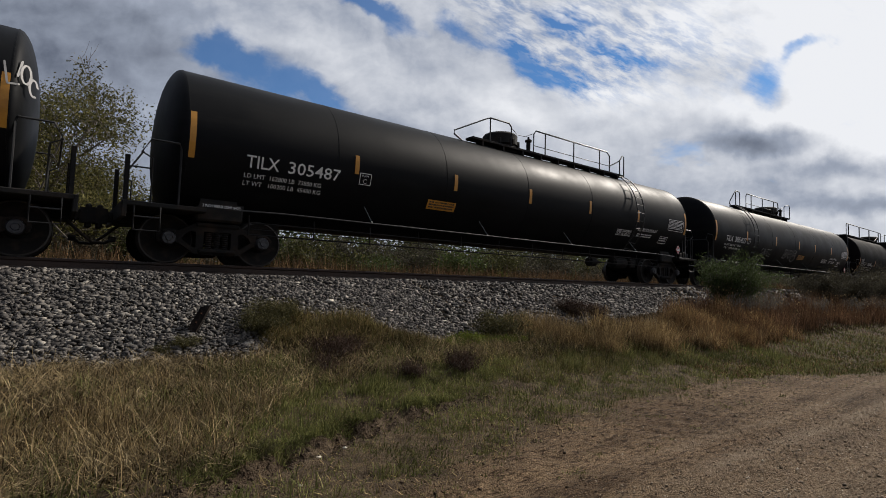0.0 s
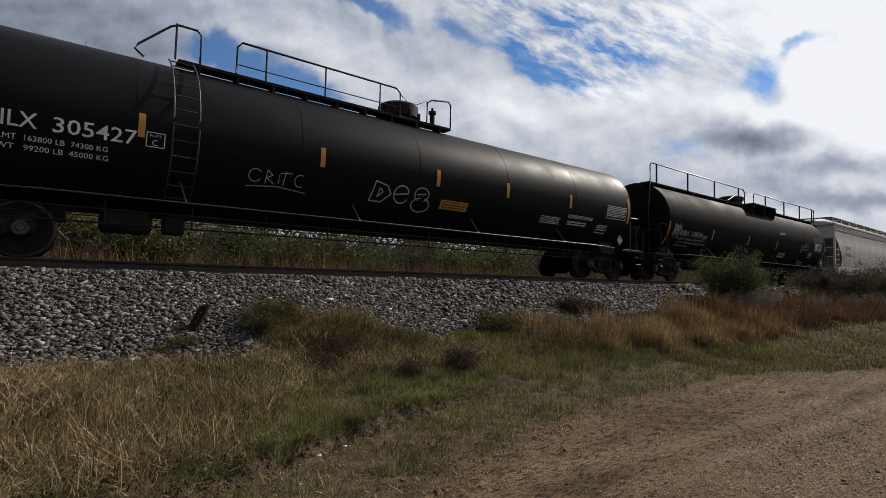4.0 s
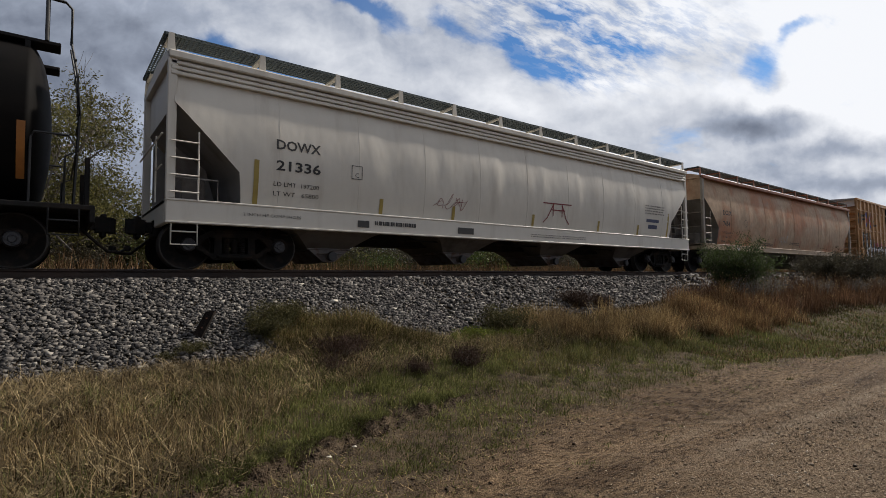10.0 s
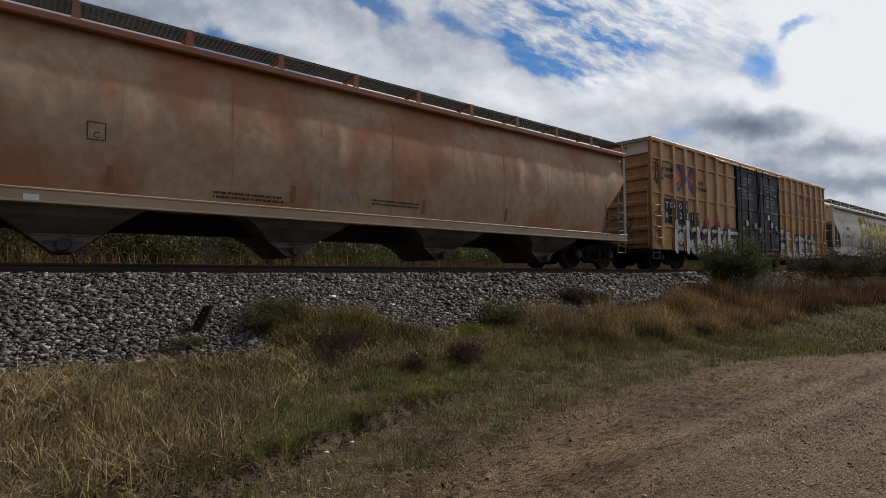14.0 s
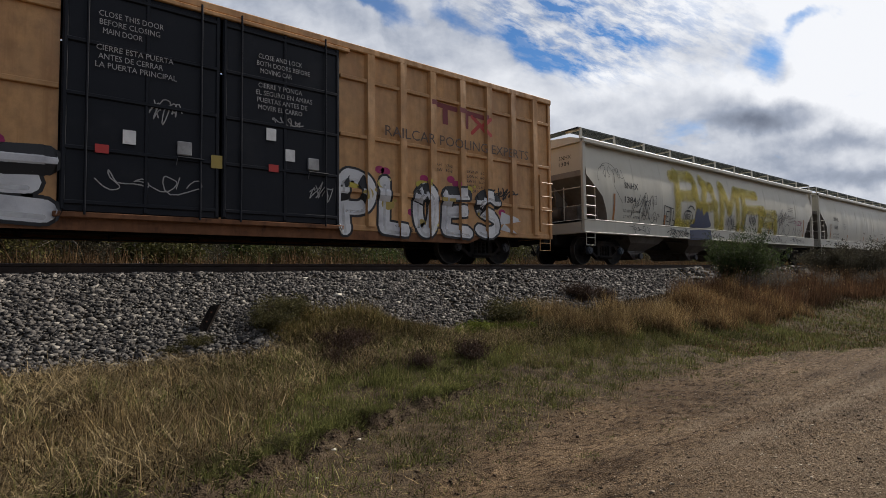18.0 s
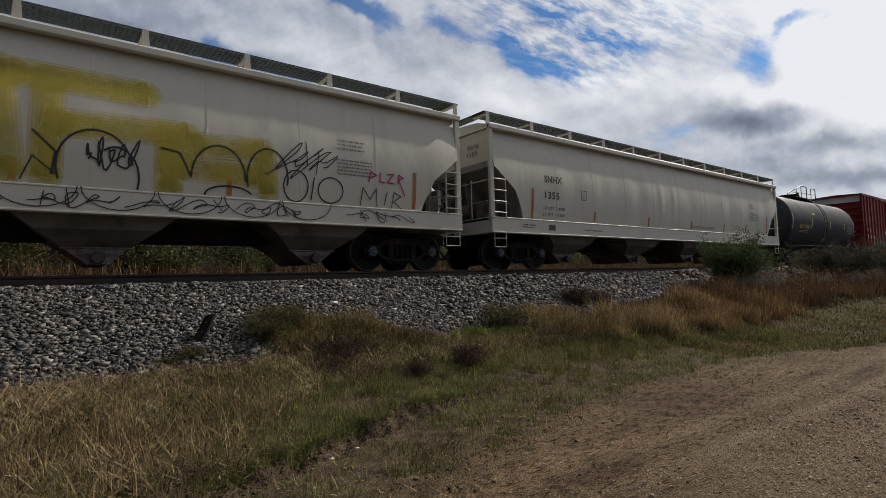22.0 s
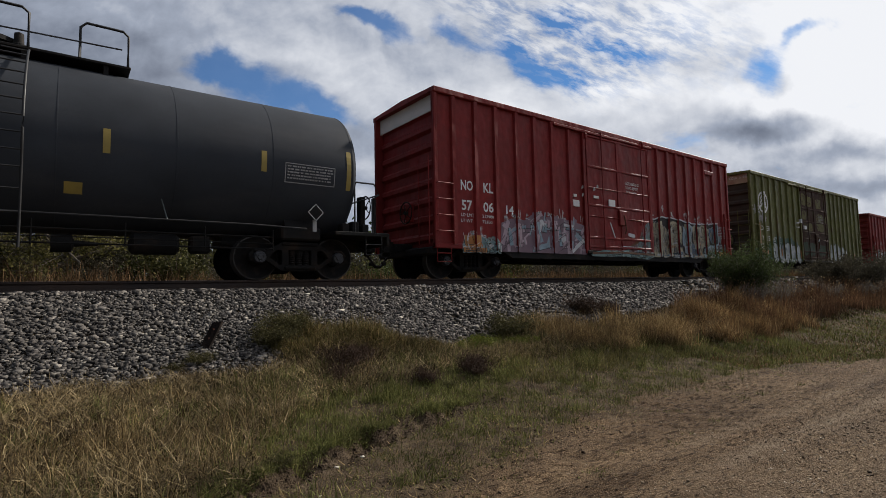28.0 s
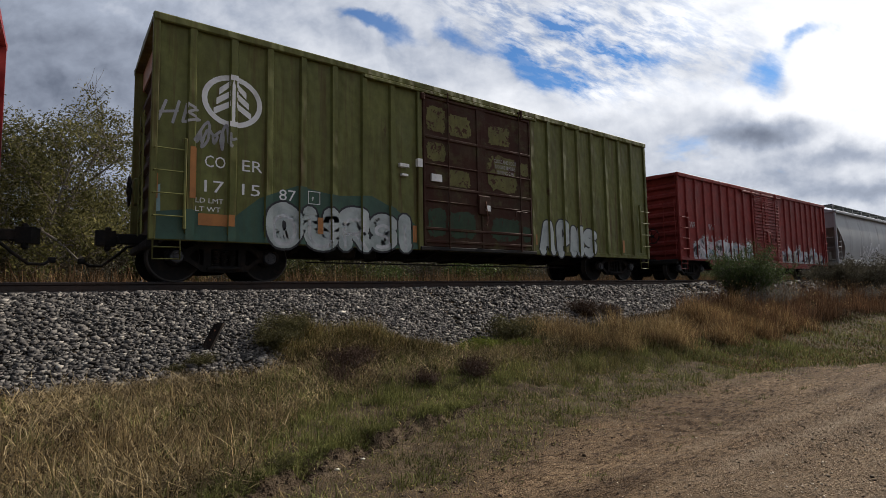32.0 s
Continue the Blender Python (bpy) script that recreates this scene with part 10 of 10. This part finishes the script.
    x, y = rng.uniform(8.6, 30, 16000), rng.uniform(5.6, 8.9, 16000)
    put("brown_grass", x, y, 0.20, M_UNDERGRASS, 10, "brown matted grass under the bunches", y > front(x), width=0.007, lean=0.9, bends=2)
    # russet weeds: stiff dark stalks, with seed heads below
    x, y, h, w = tufts(24000, 16.0, 48.0, 5.9, 9.0, 300, 0.28)
    put("russet_weeds", x, y, 0.66 * h, M_RUST, 11, "russet dried weeds beside the track", (y < 9.4) & (y > front(x) + 0.25), width=0.006, lean=0.45, wild=0.35, bends=2)
    x, y = 10.5 + 34.5 * rng.random(70000) ** 1.5, rng.uniform(2.8, 7.2, 70000)
    strip = (y - road_edge(x) > 0.15) & (y < front(x) + 0.4)
    put("green_grass", x, y, 0.09 + 0.05 * ripple2(x, y, 0.9, 3.0), M_VERGE, 12, "rough green grass strip by the road", strip & (np.arange(len(x)) % 4 > 0), width=0.010, lean=1.1, wild=0.7, bends=2)
    put("dry_grass", x, y, 0.12, M_RUST, 27, "brown grass in the strip by the road", strip & (np.arange(len(x)) % 4 == 0), width=0.007, lean=1.2, wild=0.6, bends=2)
    x, y, h, w = tufts(9000, 6.5, 12.0, 5.6, 8.2, 200, 0.14)
    put("dry_grass", x, y, 0.24 * h, M_OLIVEGRASS, 13, "olive and dry grass tufts between hump and bunches", (y - road_edge(x) > 0.9) & (y < toe(x)), width=0.0035, lean=0.9, wild=0.5)
    # far side of the track
    x, y = rng.uniform(-6, 100, 30000), rng.uniform(15.5, 22, 30000)
    put("field_grass", x, y, 1.15 + 0.25 * ripple2(x, y, 0.5, 3.0), M_FIELD, 15, "tall brown field grass behind the track", y > 0, width=0.016, lean=0.35, bends=2)
    x, y = rng.uniform(-6, 100, 12000), rng.uniform(15.0, 20, 12000)
    put("field_grass", x, y, 0.9 + 0.2 * ripple2(x, y, 0.5, 6.0), M_FIELD, 16, "dry straw grass behind the track", y > 0, width=0.014, lean=0.4, bends=2)
    # seed heads of the weeds
    x, y = rng.uniform(16, 44, 2600), rng.uniform(6.2, 8.9, 2600)
    z = ground_z(x, y) + rng.uniform(0.25, 0.85, len(x))
    co = np.stack([*place(x, y), z], 1)
    me = scatter_mesh("seed_heads", STONES[:4], co, rng.uniform(0, 6.28, len(x)), rng.normal(0, 0.4, len(x)), np.full((len(x), 3), 1.0) * rng.uniform(0.006, 0.013, (len(x), 1)) * np.array([1, 1, 1.8]), M_GOLD, 9)
    tagged(new("seed_heads", me), "dry seed heads on the weeds", "weeds", kind="stuff")


build_grass()


def leaf_cloud(centres, spreads, per, size, seed, slim=0.45, rise=0.0):
    """Leaves as small diamonds round many twig ends. slim: breadth to length; rise: how much they point upwards."""
    rng = np.random.default_rng(seed)
    n = len(centres) * per
    c = np.repeat(np.asarray(centres), per, 0) + rng.normal(0, 1, (n, 3)) * np.repeat(np.asarray(spreads), per)[:, None]
    d = rng.normal(0, 1, (n, 3))
    d /= np.linalg.norm(d, axis=1)[:, None]
    d[:, 2] += rise
    d /= np.linalg.norm(d, axis=1)[:, None]
    e = np.cross(d, rng.normal(0, 1, (n, 3)))
    e /= np.linalg.norm(e, axis=1)[:, None]
    s = (size * rng.uniform(0.6, 1.4, n))[:, None]
    co = np.stack([c - d * s, c + e * s * slim, c + d * s, c - e * s * slim], 1).reshape(-1, 3)
    return co, (np.arange(n) * 4)[:, None] + np.array([[0, 1, 2, 3]])


def woody(height, spread, limbs, seed, trunk_r=0.05, start=0.15, twigs=5, up=0.6, coarse=False):
    """Stems and twigs of a shrub or tree; returns the wood shape and the twig ends."""
    rng = random.Random(seed)
    wood, ends = Shape(), []
    for i in range(limbs):
        a = i * math.tau / limbs + rng.uniform(-0.5, 0.5)
        reach = spread * rng.uniform(0.35, 1.0)
        top = height * rng.uniform(0.6, 1.0) * (1 - 0.25 * reach / spread)
        p0 = Vector((rng.uniform(-0.1, 0.1) * spread, rng.uniform(-0.1, 0.1) * spread, 0))
        p1 = Vector((math.cos(a) * reach * 0.35, math.sin(a) * reach * 0.35, top * 0.45))
        p2 = Vector((math.cos(a) * reach, math.sin(a) * reach, top))
        pts, last = [], None
        for k in range(6):
            t = k / 5
            p = p0.lerp(p1, t).lerp(p1.lerp(p2, t), t) + Vector((rng.uniform(-1, 1), rng.uniform(-1, 1), rng.uniform(-0.5, 0.5))) * 0.04 * height * (t > 0)
            pts.append(p)
        for k in range(5):
            wood.tube([pts[k], pts[k + 1]], trunk_r * (1 - k * 0.18), 4 if coarse else 5)
        for k in range(twigs * 2):
            t = rng.uniform(max(start, 0.2), 1.0)
            q = pts[min(4, int(t * 5))].lerp(pts[min(5, int(t * 5) + 1)], (t * 5) % 1)
            b = rng.uniform(0, math.tau)
            ln = height * rng.uniform(0.10, 0.24)
            e = q + Vector((math.cos(b) * ln, math.sin(b) * ln, ln * rng.uniform(0.0, up * 1.6)))
            if coarse:
                wood.tube([q, e], trunk_r * 0.22, 3)
            else:
                wood.tube([q, q.lerp(e, 0.5) + Vector((0, 0, 0.03 * height * rng.random())), e], trunk_r * 0.22, 4)
            ends.append(tuple(e))
            ends.append(tuple(q.lerp(e, 0.55)))
            for _ in range(2):
                b2 = rng.uniform(0, math.tau)
                l2 = ln * 0.55
                e2 = q.lerp(e, rng.uniform(0.4, 0.9)) + Vector((math.cos(b2) * l2, math.sin(b2) * l2, l2 * rng.uniform(-0.1, 0.9)))
                if not coarse:
                    wood.tube([q.lerp(e, 0.6), e2], trunk_r * 0.12, 3)
                ends.append(tuple(e2))
    return wood, ends


def plant(name, label, category, height, spread, limbs, seed, leaf_mat, per, leaf, puff, slim=0.45, rise=0.0, **k):
    ob = empty(name)
    tagged(ob, label, category)
    wood, ends = woody(height, spread, limbs, seed, **k)
    part("trunk", wood, M_BARK, ob, "")
    co, fs = leaf_cloud(ends, [puff * (0.6 + 0.8 * random.Random(i + seed).random()) for i in range(len(ends))], per, leaf, seed, slim, rise)
    part("crown", raw_mesh("crown", co, fs, leaf_mat), leaf_mat, ob)
    return ob


def branchy_tree(name, label, height, seed):
    """A small field tree: a short trunk, leaning limbs that fork four times, bare top twigs and small leaves along the twigs."""
    rng = random.Random(seed)
    ob = empty(name)
    tagged(ob, label, "tree")
    trunk, twigs, tips = Shape(), Shape(), []

    def grow(p, d, ln, r, level):
        pts = [p]
        for k in range(3):
            d = (d + Vector((rng.uniform(-1, 1), rng.uniform(-1, 1), rng.uniform(-0.5, 0.7))) * 0.16).normalized()
            pts.append(pts[-1] + d * ln / 3)
        shape = trunk if level < 2 else twigs
        for k in range(3):
            shape.tube([pts[k], pts[k + 1]], r * (1 - 0.22 * k), 6 if level < 2 else 3)
        if level == 3:
            for k in (1, 2, 3):
                tips.append((tuple(pts[k].lerp(pts[k - 1], 0.4)), ln))
            return
        kids = (0, 6, 6, 5)[level + 1]
        for k in range(kids):
            t = 0.25 + 0.75 * (k + rng.random() * 0.8) / kids
            q = pts[min(2, int(t * 3))].lerp(pts[min(3, int(t * 3) + 1)], min(1.0, t * 3 - min(2, int(t * 3))))
            side = Vector((rng.uniform(-1, 1), rng.uniform(-1, 1), rng.uniform(-0.55, 0.75)))
            side = (side - d * side.dot(d) * 0.7).normalized()
            nd = (d * rng.uniform(0.35, 0.8) + side * rng.uniform(0.6, 1.0)).normalized()
            grow(q, nd, ln * rng.uniform(0.42, 0.62), r * 0.46, level + 1)

    fork = Vector((0.1, 0.0, height * 0.13))
    trunk.tube([(0, 0, -0.2), (0.06, 0.03, height * 0.07), tuple(fork)], 0.17, 8)
    for i in range(8):
        a = i * math.tau / 8 + rng.uniform(-0.3, 0.3)
        rise = (0.50, 1.9, 0.75, 2.8, 0.6, 1.4, 0.45, 2.2)[i]
        d = Vector((math.cos(a), math.sin(a), rise)).normalized()
        grow(fork, d, height * rng.uniform(0.50, 0.62) * (1.12 if rise > 1.3 else 0.92), 0.085, 0)
    part("trunk", trunk, M_BARK, ob)
    part("twig_mass", twigs, M_BARK, ob)["kind"] = "stuff"
    high = max(t[0][2] for t in tips)
    leafed = [t for t in tips if t[0][2] < high * (0.80 + 0.16 * rng.random())]
    co, fs = leaf_cloud([t[0] for t in leafed], [0.11 + 0.11 * rng.random() for t in leafed], 20, 0.052, seed, 0.42)
    part("crown", raw_mesh("crown", co, fs, M_TREE), M_TREE, ob)
    return ob


def at(ob, x, y, turn=0.0, s=1.0, sink=0.05):
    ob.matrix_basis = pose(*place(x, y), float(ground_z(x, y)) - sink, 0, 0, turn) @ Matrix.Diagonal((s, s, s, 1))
    return ob


def build_plants():
    # shrubs in front of the track
    at(plant("shrub", "bushy green shrub at the foot of the ballast", "shrub", 1.75, 1.30, 40, 3, M_SHRUB, 13, 0.045, 0.075, 0.2, 0.9, trunk_r=0.011, twigs=7, up=1.3), 19.6, 8.2, 0, 1.0)
    at(plant("shrub", "grey-green scrub beside the track", "shrub", 1.9, 2.0, 24, 5, M_GREYLEAF, 20, 0.055, 0.13, 0.25, 0.5, trunk_r=0.02, twigs=6, up=1.0), 31.5, 8.3)
    at(plant("shrub", "grey-green scrub beside the track", "shrub", 2.2, 2.4, 24, 6, M_GREYLEAF, 20, 0.055, 0.14, 0.25, 0.5, trunk_r=0.02, twigs=6, up=1.0), 38.5, 7.6)
    # silvery dried weeds under the shrub, among the russet ones
    pale = plant("weed", "silvery dried weed under the shrub", "weed", 0.75, 0.55, 16, 12, M_PALE, 8, 0.022, 0.05, 0.3, 0.6, trunk_r=0.005, twigs=4, up=1.2)
    at(pale, 18.6, 7.5, 0, 1.0)
    for x, y, s, turn in ((19.8, 7.3, 0.9, 60), (21.2, 7.6, 1.0, 130), (25.5, 7.4, 0.9, 220), (29.0, 7.2, 1.0, 300), (33.0, 7.0, 1.1, 20)):
        at(copy_thing(pale, pose(0, 0, 0)), x, y, turn, s)
    small = plant("weed", "dull green weed on the ballast slope", "weed", 0.55, 0.62, 18, 7, M_WEED, 12, 0.022, 0.06, 0.35, 0.5, trunk_r=0.006, twigs=4, up=0.9)
    at(small, 8.75, 8.35, 0, 1.15)
    for x, y, s, turn in ((9.3, 8.6, 0.8, 80), (3.85, 9.05, 0.8, 40), (4.25, 9.3, 0.85, 200), (2.6, 8.78, 0.42, 10), (2.25, 8.7, 0.30, 130), (8.9, 7.8, 0.5, 200), (5.0, 6.0, 0.30, 120), (2.0, 4.6, 0.28, 90)):
        at(copy_thing(small, pose(0, 0, 0)), x, y, turn, s)
    lush = plant("weed", "low bright-green leafy weed by the ballast", "weed", 0.28, 0.42, 14, 13, M_LIME, 10, 0.022, 0.045, 0.4, 0.2, trunk_r=0.004, twigs=3, up=0.7)
    at(lush, 7.5, 8.05, 0, 1.0)
    for x, y, s, turn in ((7.9, 8.0, 0.9, 70), (7.1, 7.95, 0.7, 160), (8.4, 7.75, 0.8, 250)):
        at(copy_thing(lush, pose(0, 0, 0)), x, y, turn, s)
    dead = plant("weed", "dead dark-brown weed clump in the verge", "weed", 0.34, 0.42, 20, 8, M_DEAD, 9, 0.016, 0.05, 0.3, 0.5, trunk_r=0.005, twigs=5, up=1.2)
    at(dead, 5.95, 6.5, 0, 0.95)
    for x, y, s, turn in ((4.25, 7.45, 1.0, 50), (4.65, 7.6, 0.85, 140), (4.9, 6.35, 0.7, 200), (3.9, 7.0, 0.6, 20), (12.5, 9.3, 1.3, 90), (13.4, 9.2, 1.1, 170)):
        at(copy_thing(dead, pose(0, 0, 0)), x, y, turn, s)
    # trees behind the track
    tree = branchy_tree("tree", "spreading small tree with thinning yellow-green leaves", 7.6, 19)
    at(tree, 1.7, 27.0, 0, 1.12)
    at(copy_thing(tree, pose(0, 0, 0)), -5.6, 30.0, 130, 0.9)
    # thicket
    kinds = [plant("shrub", "scrubby green thicket shrub behind the track", "shrub", 3.0, 2.2, 11, 31, M_BUSH, 8, 0.11, 0.26, trunk_r=0.035, twigs=5, coarse=True),
             plant("shrub", "bright yellow-green shrub behind the track", "shrub", 2.2, 1.5, 11, 32, M_LIME, 8, 0.09, 0.22, trunk_r=0.03, twigs=5, coarse=True),
             plant("shrub", "bare brownish shrub behind the track", "shrub", 3.4, 2.4, 11, 33, M_GREYLEAF, 7, 0.08, 0.28, trunk_r=0.04, twigs=6, coarse=True),
             plant("shrub", "olive green shrub behind the track", "shrub", 3.2, 2.2, 11, 34, M_OLIVE, 8, 0.10, 0.26, trunk_r=0.04, twigs=5, coarse=True)]
    rng = random.Random(17)
    first = [True] * 4
    for i in range(150):
        x = -6 + (i % 59) * 1.9 + rng.uniform(-0.7, 0.7)
        y = (rng.uniform(21.5, 25.0) if i < 59 else rng.uniform(26.0, 33.0)) + 0.06 * max(x, 0)
        k = rng.choice((0, 2, 2, 3, 3, 1, 2))
        o = kinds[k]
        if not first[k]:
            o = copy_thing(o, pose(0, 0, 0))
        first[k] = False
        at(o, x, y, rng.uniform(0, 360), rng.uniform(0.5, 0.8) if i < 59 else rng.uniform(0.7, 1.0))
    # far wood closing the view behind the field
    rng2 = np.random.default_rng(77)
    n = 420
    cx, cy = rng2.uniform(-60, 330, n), rng2.uniform(44, 62, n)
    hh = rng2.uniform(3.5, 8.0, n)
    ends, sp = [], []
    for a, b, h in zip(cx, cy, hh):
        z0 = float(ground_z(a, b))
        for _ in range(24):
            ends.append((a + rng2.normal(0, 1.7), b + rng2.normal(0, 1.2), z0 + h * rng2.random() ** 1.7))
            sp.append(0.65)
    co, fs = leaf_cloud(ends, sp, 14, 0.29, 5)
    tagged(new("far_thicket", raw_mesh("far_thicket", co, fs, M_BUSH)), "distant dark green wood behind the field", "thicket", kind="stuff")


build_plants()


def motions():
    times = [0.0] + [float(t) for t in range(2, 32, 2)] + [32.0]
    for car, xc in CARS:
        walk(car, [(t, pose(xc - travelled(t), TRACK_Y, RAIL_Z)) for t in times])
    turns = [k * 0.1 for k in range(321)]
    spins = [(t, Matrix.Rotation(-travelled(t) / 0.457, 4, "Y")) for t in turns]
    for w, dx in WHEELSETS:
        lift = Matrix.Translation((dx, 0, 0.457))
        walk(w, [(t, lift @ m) for t, m in spins])


motions()
